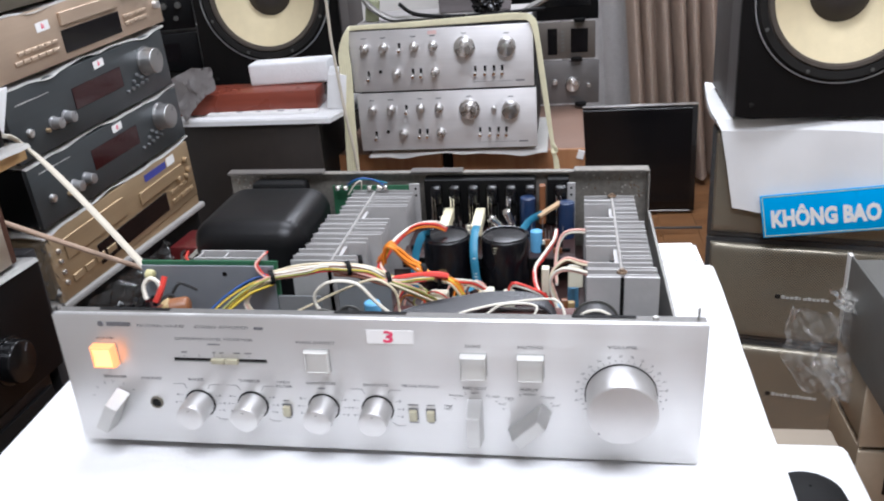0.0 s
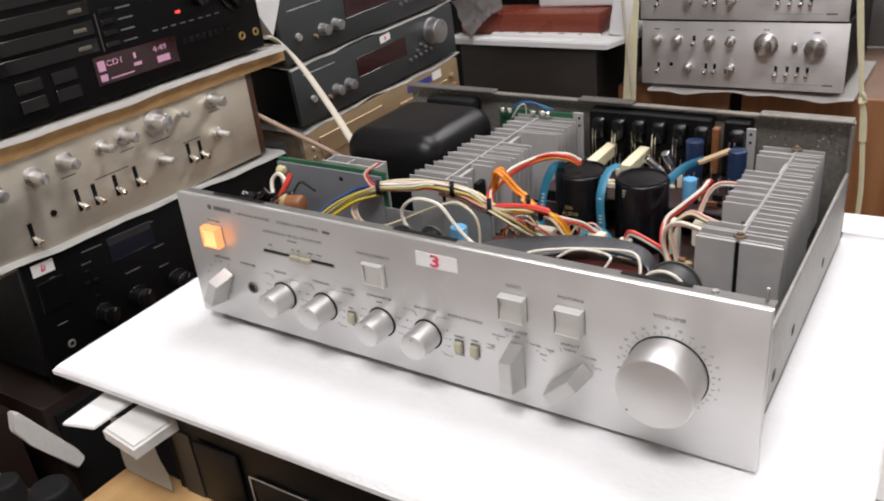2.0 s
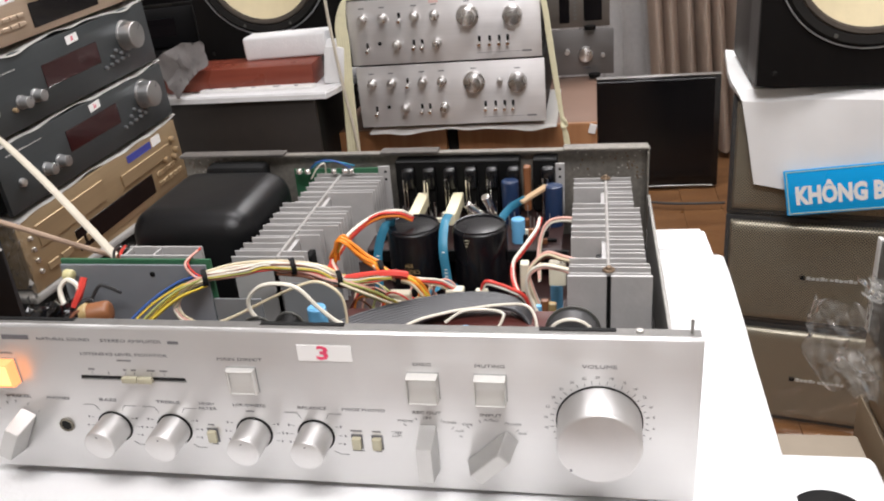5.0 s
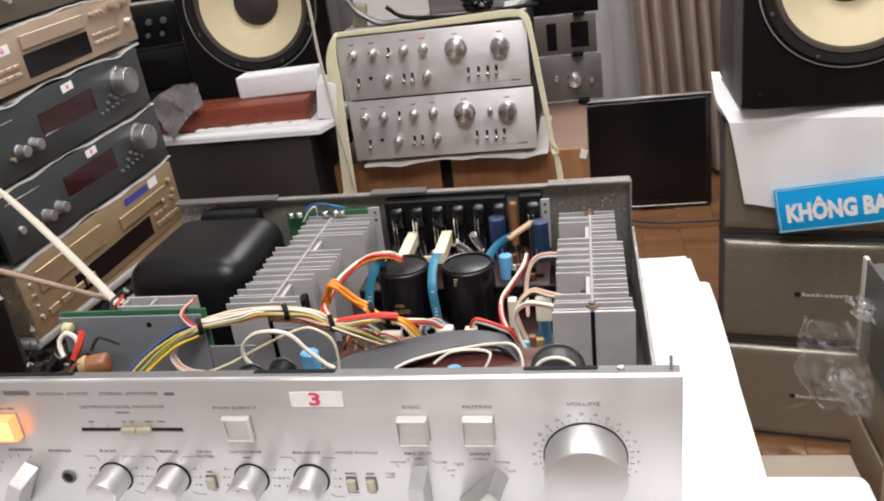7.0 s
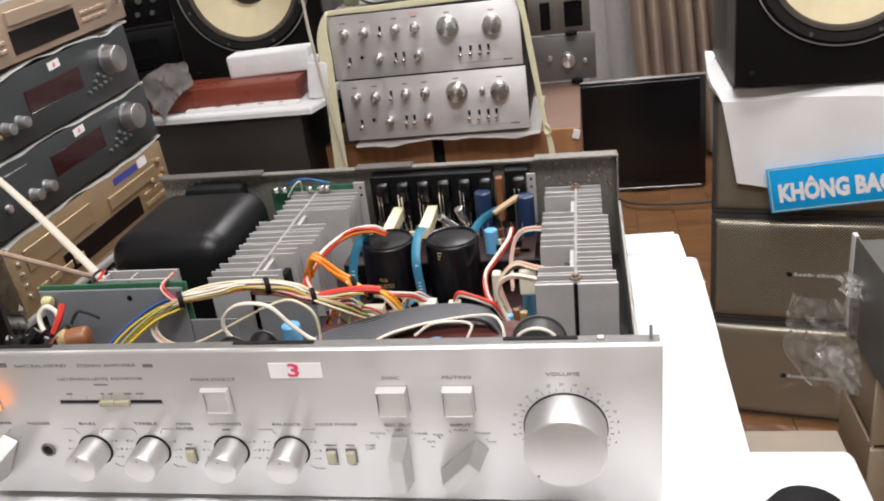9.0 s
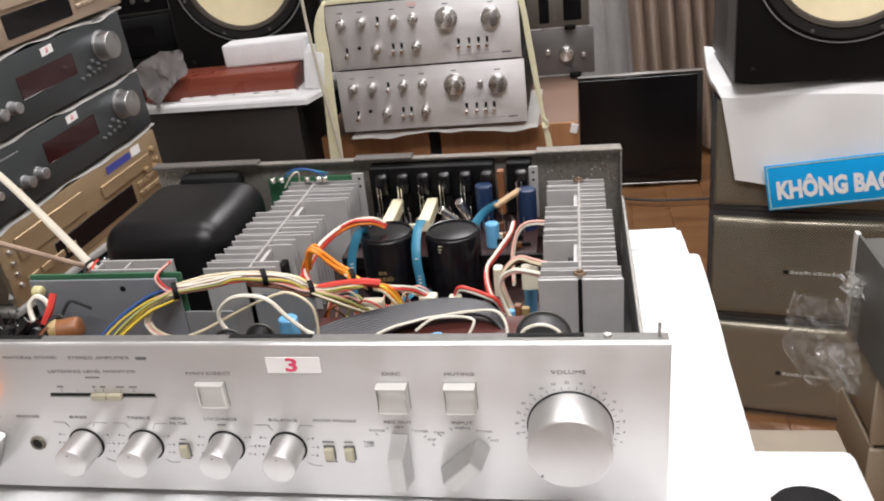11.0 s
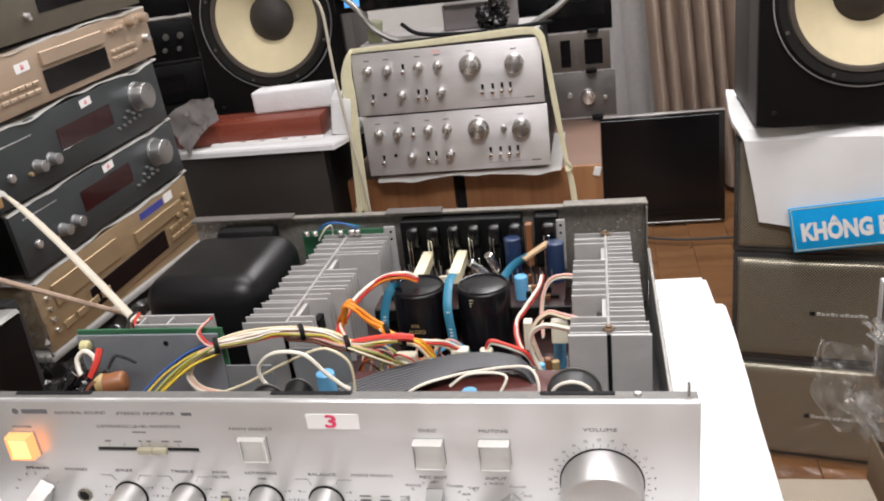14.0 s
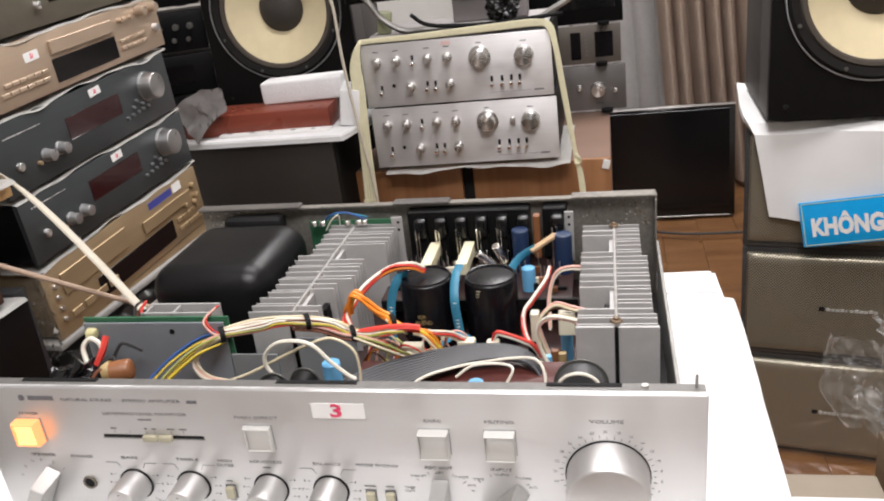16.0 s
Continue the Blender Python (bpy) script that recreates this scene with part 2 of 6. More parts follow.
def plastic_wrap(name, cloud):
    m = bpy.data.materials.new(name)
    m.use_nodes = True
    n, l = m.node_tree.nodes, m.node_tree.links
    out = n["Material Output"]
    tr = n.new("ShaderNodeBsdfTransparent")
    tr.inputs[0].default_value = (0.92, 0.91, 0.88, 1)
    gl = n.new("ShaderNodeBsdfGlossy")
    gl.inputs["Roughness"].default_value = 0.12
    mix = n.new("ShaderNodeMixShader")
    fr = n.new("ShaderNodeLayerWeight")
    fr.inputs[0].default_value = 0.28
    l.new(fr.outputs["Fresnel"], mix.inputs[0])
    l.new(tr.outputs[0], mix.inputs[1])
    l.new(gl.outputs[0], mix.inputs[2])
    haze = n.new("ShaderNodeBsdfDiffuse")
    haze.inputs[0].default_value = (0.7, 0.69, 0.66, 1)
    veil = n.new("ShaderNodeMixShader")
    veil.inputs[0].default_value = cloud
    l.new(mix.outputs[0], veil.inputs[1])
    l.new(haze.outputs[0], veil.inputs[2])
    l.new(veil.outputs[0], out.inputs[0])
    return m


FILM = plastic_wrap("clear_plastic_film", 0.025)
BAG = plastic_wrap("cloudy_plastic_bag", 0.10)


def brushed(m):
    """Turns a panel metal into one brushed along its length: reflections smear up and down."""
    n, l = m.node_tree.nodes, m.node_tree.links
    tg = n.new("ShaderNodeTangent")
    tg.direction_type, tg.axis = "RADIAL", "Z"
    bs = n["Principled BSDF"]
    bs.inputs["Anisotropic"].default_value = 0.75
    bs.inputs["Anisotropic Rotation"].default_value = 0.25
    l.new(tg.outputs[0], bs.inputs["Tangent"])


for m in (ALU, ALU_OLD, CHAMPAGNE_OLD):
    brushed(m)


def turned(name, col, rough, aniso=0.8):
    """Lathe-turned metal: highlights run out from the middle of the knob's face."""
    m = mat(name, col, rough, 1.0, 0.03, 150, 0.02, 900)
    n, l = m.node_tree.nodes, m.node_tree.links
    tg = n.new("ShaderNodeTangent")
    tg.direction_type, tg.axis = "RADIAL", "Y"
    bs = n["Principled BSDF"]
    bs.inputs["Anisotropic"].default_value = aniso
    bs.inputs["Anisotropic Rotation"].default_value = 0.25
    bs.inputs["Metallic"].default_value = 0.95
    l.new(tg.outputs[0], bs.inputs["Tangent"])
    return m


TURNED = turned("lathe_turned_metal", (0.80, 0.79, 0.775), 0.30, 0.95)
ALU_KNOB = turned("turned_aluminium", (0.68, 0.673, 0.665), 0.50, 0.1)
RIM_GREY = mat("mid_grey_rim", (0.30, 0.30, 0.29), 0.5, 0.4)
BAR_METAL = mat("satin_selector_metal", (0.52, 0.515, 0.50), 0.42, 0.75, 0.04, 150, 0.04, 900)


# ---- mesh helpers ----
def box(bm, x0, x1, y0, y1, z0, z1, bev=0.0, seg=2, m=None):
    c = Matrix.Translation(((x0 + x1) / 2, (y0 + y1) / 2, (z0 + z1) / 2)) @ Matrix.Diagonal((abs(x1 - x0), abs(y1 - y0), abs(z1 - z0), 1))
    vs = bmesh.ops.create_cube(bm, size=1, matrix=(m @ c) if m else c)["verts"]
    if bev:
        es = list({e for v in vs for e in v.link_edges})
        bmesh.ops.bevel(bm, geom=es, offset=bev, segments=seg, affect="EDGES", profile=0.5)
    return bm


def cyl(bm, m, r0, r1, depth, n=32, bev=0.0):
    """A cylinder from the origin of m along its z."""
    vs = bmesh.ops.create_cone(bm, cap_ends=True, segments=n, radius1=r0, radius2=r1, depth=depth, matrix=m @ Matrix.Translation((0, 0, depth / 2)))["verts"]
    if bev:
        top = m @ Vector((0, 0, depth))
        up = (m.to_3x3() @ Vector((0, 0, 1))).normalized()
        es = [e for e in {e for v in vs for e in v.link_edges} if all(abs((v.co - top) @ up) < 1e-5 for v in e.verts)]
        bmesh.ops.bevel(bm, geom=es, offset=bev, segments=3, affect="EDGES", profile=0.5)
    return bm


def lathe(bm, m, profile, n=48):
    """Turns (radius, height) pairs round the z of m."""
    rings = []
    for r, z in profile:
        rings.append([bm.verts.new(m @ Vector((r * math.cos(2 * math.pi * k / n), r * math.sin(2 * math.pi * k / n), z))) for k in range(n)])
    for a, b in zip(rings, rings[1:]):
        for k in range(n):
            bm.faces.new((a[k], a[(k + 1) % n], b[(k + 1) % n], b[k]))
    return bm


def smooth_path(pts, steps=8):
    """Points along a Catmull-Rom curve through pts."""
    p = [Vector(q) for q in pts]
    p = [2 * p[0] - p[1], *p, 2 * p[-1] - p[-2]]
    out = []
    for a, b, c, d in zip(p, p[1:], p[2:], p[3:]):
        for k in range(steps):
            t = k / steps
            out.append(0.5 * (2 * b + (c - a) * t + (2 * a - 5 * b + 4 * c - d) * t * t + (3 * b - a - 3 * c + d) * t ** 3))
    return out + [p[-2]]


def tube(bm, pts, r, n=8, steps=8, flat=1.0, up=(0, 0, 1)):
    """A wire through pts; flat below 1 makes a ribbon that is thin along its own normal."""
    path = smooth_path(pts, steps) if steps > 1 else [Vector(q) for q in pts]
    rings, side = [], None
    for k, q in enumerate(path):
        t = (path[min(k + 1, len(path) - 1)] - path[max(k - 1, 0)]).normalized()
        s = t.cross(Vector(up))
        s = s.normalized() if s.length > 0.05 else (side or t.orthogonal().normalized())
        if side and s.dot(side) < 0:
            s = -s
        side = s
        w = s.cross(t)
        rings.append([bm.verts.new(q + r * (math.cos(a) * s + flat * math.sin(a) * w)) for a in [2 * math.pi * j / n for j in range(n)]])
    for a, b in zip(rings, rings[1:]):
        for j in range(n):
            bm.faces.new((a[j], a[(j + 1) % n], b[(j + 1) % n], b[j]))
    bm.faces.new(rings[0][::-1])
    bm.faces.new(rings[-1])
    return bm


def mesh_of(name, bm, material, smooth=True):
    bmesh.ops.recalc_face_normals(bm, faces=bm.faces)
    me = bpy.data.meshes.new(name)
    bm.to_mesh(me)
    bm.free()
    me.materials.append(material)
    if smooth:
        me.shade_smooth()
        me.set_sharp_from_angle(angle=radians(32))
    return me


def part(name, bm, material, parent, label=""):
    ob = new(name, mesh_of(name, bm, material))
    ob.parent = parent
    if label:
        ob["label"] = label
    return ob


def same_part(name, data, parent, m):
    ob = new(name, data)
    ob.parent = parent
    ob.matrix_basis = m
    return ob


def thing(name, label, category, m, group=""):
    ob = new(name)
    ob.empty_display_size = 0.02
    ob.matrix_world = m
    return tagged(ob, label, category, group)


def single(name, bm, material, label, category, m=None, group="", kind=""):
    ob = new(name, mesh_of(name, bm, material))
    if m:
        ob.matrix_world = m
    return tagged(ob, label, category, group, kind)


def NB():
    return bmesh.new()


def words(name, body, size, material, parent, m, width=0.0, align="CENTER", bold=0.0):
    """Printed characters as a thin mesh in the local x-z plane, facing -y."""
    cu = bpy.data.curves.new(name, "FONT")
    cu.body, cu.size, cu.align_x, cu.align_y, cu.extrude, cu.resolution_u, cu.offset = body, size, align, "CENTER", 0.00008, 2, bold
    tmp = new("tmp", cu)
    bpy.context.view_layer.update()
    me = bpy.data.meshes.new_from_object(tmp.evaluated_get(bpy.context.evaluated_depsgraph_get()))
    bpy.data.objects.remove(tmp)
    xs = [v.co.x for v in me.vertices]
    k = width / (max(xs) - min(xs)) if width else 1.0
    me.transform(Matrix.Rotation(radians(90), 4, "X") @ Matrix.Diagonal((k, 1, 1, 1)))
    me.materials.clear()
    me.materials.append(material)
    ob = new(name, me)
    ob.parent = parent
    ob.matrix_basis = m
    return ob


def at(x, y, z, rx=0, ry=0, rz=0):
    return pose(x, y, z, rx, ry, rz)


# ---- the room ----
ZT = 0.88  # top of the foam on the work table


def setting(name, bm, material, label, category):
    return single(name, bm, material, label, category, kind="structure")


setting("floor", box(NB(), -1.9, 2.3, -2.6, 3.5, -0.06, -0.004), FLOOR_WOOD, "dark wood floor under and around the laid boards", "floor")
setting("wall_north", box(NB(), -1.9, 2.3, 3.4, 3.5, -0.004, 2.7), WALL, "plain painted back wall behind the curtain", "wall")
setting("wall_west", box(NB(), -2.0, -1.9, -2.6, 3.5, -0.06, 2.7), WALL, "plain painted side wall", "wall")
setting("wall_east", box(NB(), 2.3, 2.4, -2.6, 3.5, -0.06, 2.7), WALL, "plain painted side wall", "wall")
setting("wall_south", box(NB(), -2.0, 2.4, -2.7, -2.6, -0.06, 2.7), WALL, "plain painted wall behind the camera", "wall")
setting("ceiling", box(NB(), -2.0, 2.4, -2.7, 3.5, 2.7, 2.8), CEIL, "plain white ceiling", "ceiling")


def curtain(name, x0, x1, y, material, label, folds, depth, lean=0.0):
    bm = NB()
    n = int((x1 - x0) / 0.005)
    rows = []
    for j in range(13):
        z = 0.03 + j * 0.19
        row = []
        for k in range(n + 1):
            x = x0 + (x1 - x0) * k / n
            a = folds * x + 0.9 * math.sin(7.1 * x + 0.3 * z)
            w = 1.2 - 2.0 * abs(math.sin(0.5 * a)) ** 0.7 + 0.5 * math.sin(0.37 * a + 1.3)
            row.append(bm.verts.new((x + lean * (0.8 - z) * (0.4 + 0.6 * k / n) + 0.01 * math.sin(2 * z + 5 * x), y + depth * w, z)))
        rows.append(row)
    for a, b in zip(rows, rows[1:]):
        for k in range(n):
            bm.faces.new((a[k], a[k + 1], b[k + 1], b[k]))
    bmesh.ops.solidify(bm, geom=list(bm.faces), thickness=0.003)
    single(name, bm, material, label, "curtain")


curtain("curtain", 0.36, 1.15, 3.05, CURTAIN, "brown cloth curtain hanging in deep folds", 105, 0.055, 0.13)
curtain("sheer_curtain", -0.3, 0.48, 3.16, CURTAIN_GREY, "grey sheer curtain beside the brown one", 70, 0.014, 0.05)

# ---- the open amplifier ----
amp = thing("amplifier", "silver stereo amplifier with its cover off and wiring exposed", "amplifier", at(0, 0, ZT, 0, 0.8, 0))
PT, PB = 0.109, 0.0045  # top and bottom of the face plate
panel = part("face_plate", box(NB(), -0.2208, 0.2172, 0, 0.005, PB, PT, 0.0012), ALU, amp, "brushed silver aluminium front panel")

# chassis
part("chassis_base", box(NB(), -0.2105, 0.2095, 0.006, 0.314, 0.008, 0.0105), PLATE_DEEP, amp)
bm = NB()
box(bm, -0.2105, -0.2085, 0.006, 0.314, 0.011, 0.0665)
box(bm, -0.2105, -0.2055, 0.014, 0.300, 0.0665, 0.0680)
part("side_wall", bm, DULL_STEEL, amp)
bm = NB()
box(bm, 0.2080, 0.2095, 0.006, 0.300, 0.011, 0.0665)
box(bm, 0.2070, 0.2095, 0.014, 0.300, 0.0665, 0.0680, 0.0005, 1)
side = part("side_wall", bm, SIDE_STEEL, amp, "bent pale steel side with a dusty edge")
for y, z in ((0.215, 0.030), (0.116, 0.029), (0.064, 0.027)):
    part("side_hole", box(NB(), 0.2096, 0.2100, y - 0.0032, y + 0.0032, z - 0.0028, z + 0.0028, 0.0, 1), BLACK_SATIN, side)
bm = NB()
box(bm, -0.2135, 0.2085, 0.312, 0.314, 0.011, 0.1065)
box(bm, -0.2135, 0.2085, 0.306, 0.312, 0.1050, 0.1065)
box(bm, 0.2066, 0.2079, 0.300, 0.312, 0.011, 0.1045)
part("rear_panel", bm, DULL_STEEL, amp, "dull speckled steel rear panel")
for x0, x1 in ((-0.213, -0.112), (-0.0225, 0.0295), (0.137, 0.2075)):
    part("cover_lip", box(NB(), x0, x1, 0.3025, 0.3150, 0.1067, 0.1090, 0.0006, 1), LIP if x0 < 0.1 else DULL_STEEL, amp, "darkened steel lip")
g = random.Random(9)
for k in range(60):
    x = g.choice((g.uniform(-0.211, -0.188), g.uniform(0.190, 0.205), g.uniform(0.150, 0.205)))
    z = g.uniform(0.078, 0.104)
    r = g.uniform(0.0005, 0.0011)
    part("rust_spot", cyl(NB(), at(x, 0.3119, z, 90), r, r, 0.0002, 8), RUSTY, amp)
PALE_SPOT = mat("pale_corrosion", (0.42, 0.40, 0.36), 0.7, 0.1, 0.2, 300)
for k in range(70):
    x = g.uniform(-0.209, -0.150) if k < 45 else g.uniform(0.145, 0.204)
    z = g.uniform(0.074, 0.104)
    r = g.uniform(0.0004, 0.0010)
    part("corrosion_spot", cyl(NB(), at(x, 0.3119, z, 90), r, r, 0.00025, 7), PALE_SPOT, amp)
part("cable_grommet", box(NB(), -0.186, -0.128, 0.292, 0.3115, 0.085, 0.1015, 0.006), BLACK_RUBBER, amp)
bm = NB()
box(bm, -0.2195, 0.2165, 0.0054, 0.013, 0.1055, 0.1078)
box(bm, -0.2195, 0.2165, 0.0054, 0.0066, 0.080, 0.1055)
part("front_rail", bm, RAIL_STEEL, amp, "pale steel rail behind the front panel")
for x0, x1 in ((-0.190, -0.138), (-0.022, 0.027), (0.134, 0.174)):
    part("rubber_strip", box(NB(), x0, x1, 0.0092, 0.0124, 0.1079, 0.1085, 0.0002, 1), BLACK_RUBBER, amp, "black rubber strip")
part("screw", cyl(NB(), at(0.212, 0.010, 0.1078), 0.0009, 0.0009, 0.008, 10), STEEL, amp)
part("screw", cyl(NB(), at(0.186, 0.010, 0.1078), 0.0022, 0.0018, 0.0012, 14), STEEL, amp)

# controls on the front
for x in (-0.124, -0.085, -0.034, 0.004):
    k = part("tone_knob", cyl(NB(), at(x, -0.0006, 0.0395, 90), 0.0101, 0.0096, 0.0185, 40, 0.001), ALU_KNOB, amp, "turned aluminium knob")
    part("recess_ring", cyl(NB(), at(x, 0.0, 0.0395, 90), 0.0112, 0.0112, 0.0005, 40), BLACK_SATIN, k)
    part("pointer_mark", box(NB(), x - 0.0006, x + 0.0006, -0.0194, -0.0190, 0.0455, 0.0460), DARK_INK, k)
vol = part("volume_knob", cyl(NB(), at(0.1655, -0.0006, 0.0570, 90), 0.0224, 0.0218, 0.0228, 72, 0.0014), ALU_KNOB, amp, "large turned aluminium volume knob")
part("recess_ring", cyl(NB(), at(0.1655, 0.0, 0.0570, 90), 0.0231, 0.0231, 0.0005, 64), BLACK_SATIN, vol)
part("pointer_mark", cyl(NB(), at(0.1510, -0.0233, 0.0430, 90), 0.0007, 0.0007, 0.0004, 10), DARK_INK, vol)
for k in range(31):
    a = radians(-135 + k * 270 / 30)
    long = k % 2 == 0
    r0, r1 = 0.0243, 0.0264 if long else 0.0255
    bm = box(NB(), -0.00016, 0.00016, -0.00025, 0.0, r0, r1)
    same_part("scale_mark", mesh_of("scale_mark", bm, SCALE_INK), panel, at(0.1655, -0.0001, 0.0570, 0, math.degrees(a), 0))
for k, s in enumerate(("40", "36", "32", "28", "26", "24", "22", "20", "18", "16", "14", "12", "10", "8", "6", "4")):
    a = radians(-100 + k * 210 / 15)
    words("scale_number", s, 0.0023, SCALE_INK, panel, at(0.1655 + 0.0286 * math.sin(a), -0.0001, 0.0570 + 0.0286 * math.cos(a)))


def button(x, z, w, h, deep, label, material, cap, edge=0.0016):
    bm = NB()
    rim = [(w / 2, 0.0), (w / 2, deep * 0.8), (w / 2 - edge * 0.45, deep), (w / 2 - edge * 0.65, deep), (w / 2 - edge, deep - 0.0005)]
    loops = []
    for q, y in rim:
        g = w / 2 - q
        loops.append([bm.verts.new((x + a * q, -0.0002 - y, z + c * (h / 2 - g))) for a, c in ((-1, -1), (1, -1), (1, 1), (-1, 1))])
    for r0, r1 in zip(loops, loops[1:]):
        for k in range(4):
            bm.faces.new((r0[k], r0[(k + 1) % 4], r1[(k + 1) % 4], r1[k]))
    b = part("push_button", bm, material, amp, label)
    bm = NB()
    q = w / 2 - edge + 0.0001
    rows = [[bm.verts.new((x + q * a, -deep + 0.0005 + (0.0007 if edge > 0.001 else 0.0018) * (1 - u * u), z + (h / 2 - edge + 0.0001) * u)) for a in (-1, 1)] for u in (-1, -0.6, -0.2, 0.2, 0.6, 1)]
    for r0, r1 in zip(rows, rows[1:]):
        bm.faces.new((r0[0], r0[1], r1[1], r1[0]))
    part("button_cap", bm, cap, b)
    # Grey rim that paints the thin shadow round the button.
    part("button_shadow_rim", box(NB(), x - w / 2 - 0.0003, x + w / 2 + 0.0004, -0.0005, 0.0004, z - h / 2 - 0.0002, z + h / 2 + 0.0003), RIM_GREY, b)


BUTTON = mat("pale_grey_button", (0.62, 0.61, 0.58), 0.45, 0.3, 0.03, 60)
BUTTON_FACE = mat("scooped_button_face", (0.58, 0.57, 0.54), 0.42, 0.4, 0.03, 60)
for x in (-0.034, 0.071, 0.108):
    button(x, 0.0770, 0.0168, 0.0165, 0.0040 if x < 0 else 0.0066, "square pale grey push button", BUTTON, BUTTON_FACE, 0.0016 if x < 0 else 0.0006)
button(-0.1860, 0.0785, 0.0162, 0.0165, 0.0072, "glowing orange square power button", LAMP, LAMP_CORE)


def bar_knob(x, z, turn):
    """A wedge bar: long where it meets the panel, shorter at its front edge."""
    bm = NB()
    m = at(x, 0, z, 0, turn, 0)
    rings = [[bm.verts.new(m @ Vector((a * w, -y, c * h))) for a, c in ((-1, -1), (1, -1), (1, 1), (-1, 1))]
             for w, h, y in ((0.0050, 0.0162, 0.0003), (0.0048, 0.0155, 0.0020), (0.0043, 0.0112, 0.0168))]
    for r0, r1 in zip(rings, rings[1:]):
        for k in range(4):
            bm.faces.new((r0[k], r0[(k + 1) % 4], r1[(k + 1) % 4], r1[k]))
    bm.faces.new(rings[0])
    bm.faces.new(rings[-1])
    bmesh.ops.bevel(bm, geom=list(bm.edges), offset=0.0004, segments=2, affect="EDGES")
    return bm


part("selector_knob", bar_knob(0.071, 0.0345, 0), BAR_METAL, amp, "bar shaped silver selector knob")
part("selector_knob", bar_knob(0.107, 0.0345, 46), BAR_METAL, amp, "bar shaped silver selector knob turned aside")
part("selector_knob", bar_knob(-0.188, 0.0345, 30), BAR_METAL, amp, "bar shaped silver selector knob turned aside")
for x in (-0.0605, 0.0285, 0.0405):
    s = part("slide_switch", box(NB(), x - 0.0027, x + 0.0027, -0.0035, -0.0002, 0.0325, 0.0405, 0.0008), GREY_PLASTIC, amp, "small khaki slide switch")
    part("switch_slot", box(NB(), x - 0.0033, x + 0.0033, -0.0004, 0.0003, 0.0315, 0.0415), DARK_INK, s)
j = part("phones_jack", lathe(NB(), at(-0.157, 0, 0.039, 90), [(0.0034, 0.0), (0.0034, 0.0008), (0.0045, 0.0010), (0.0049, 0.0)], 24), OLIVE, amp, "dark ringed headphone jack")
part("jack_hole", cyl(NB(), at(-0.157, 0, 0.039, 90), 0.0034, 0.0034, 0.0004, 24), BLACK_RUBBER, j)
s = part("monitor_slider", box(NB(), -0.109, -0.0995, -0.0034, -0.0003, 0.0735, 0.0773, 0.0006), GREY_PLASTIC, amp, "khaki slider in a dark slot")
part("slider_half", box(NB(), -0.0990, -0.0897, -0.0034, -0.0003, 0.0735, 0.0773, 0.0006), GREY_PLASTIC, s)
part("slider_slot", box(NB(), -0.1365, -0.0700, -0.0002, 0.0003, 0.0745, 0.0765), BLACK_SATIN, s)
part("slot_edge", box(NB(), -0.1370, -0.0695, -0.0004, 0.0002, 0.0737, 0.0744), RIM_GREY, s)

# printing
for body, x, z, size, width in (
        ("NATURAL SOUND", -0.1415, 0.1010, 0.0030, 0.034), ("STEREO AMPLIFIER", -0.0985, 0.1008, 0.0030, 0.038),
        ("LISTENING LEVEL MONITOR", -0.1055, 0.0915, 0.0028, 0.055), ("POWER", -0.1845, 0.0905, 0.0024, 0.013),
        ("MAIN DIRECT", -0.034, 0.0905, 0.0028, 0.027), ("DISC", 0.071, 0.0905, 0.0028, 0.010), ("MUTING", 0.108, 0.0905, 0.0028, 0.016),
        ("VOLUME", 0.1655, 0.0920, 0.0032, 0.018), ("SPEAKER", -0.184, 0.0595, 0.0028, 0.017), ("PHONES", -0.157, 0.0590, 0.0028, 0.015),
        ("BASS", -0.124, 0.0590, 0.0028, 0.011), ("TREBLE", -0.085, 0.0590, 0.0028, 0.015), ("HIGH", -0.0605, 0.0590, 0.0026, 0.009),
        ("FILTER", -0.0605, 0.0555, 0.0026, 0.011), ("LOUDNESS", -0.034, 0.0590, 0.0028, 0.020), ("BALANCE", 0.004, 0.0588, 0.0028, 0.017),
        ("MODE PHONO", 0.0345, 0.0588, 0.0028, 0.025), ("REC OUT", 0.071, 0.0585, 0.0028, 0.016), ("INPUT", 0.107, 0.0585, 0.0028, 0.012),
        ("PHONO", 0.0585, 0.0525, 0.0021, 0.009), ("OFF", 0.071, 0.0550, 0.0020, 0.005), ("TUNER", 0.0835, 0.0525, 0.0021, 0.008),
        ("AUX", 0.0890, 0.0470, 0.0021, 0.005), ("TAPE", 0.0525, 0.0440, 0.0021, 0.006), ("COPY", 0.0525, 0.0415, 0.0021, 0.006),
        ("PHONO", 0.107, 0.0550, 0.0021, 0.008), ("TAPE", 0.0935, 0.0515, 0.0021, 0.006), ("TUNER", 0.1195, 0.0530, 0.0021, 0.008), ("AUX", 0.1240, 0.0470, 0.0021, 0.005)):
    words("printed_word", body, size, DARK_INK if size > 0.0022 else SCALE_INK, panel, at(x, -0.0001, z), width)
part("maker_mark", box(NB(), -0.181, -0.1635, -0.0003, -0.0001, 0.1005, 0.1035), DARK_INK, panel, "plain dark bar in place of a maker's name")
part("maker_emblem", cyl(NB(), at(-0.1855, 0.0, 0.102, 90), 0.0021, 0.0021, 0.0003, 20), DARK_INK, panel)
part("printed_bar", box(NB(), -0.0755, -0.0690, -0.0002, -0.0001, 0.0995, 0.1015), DARK_INK, panel)
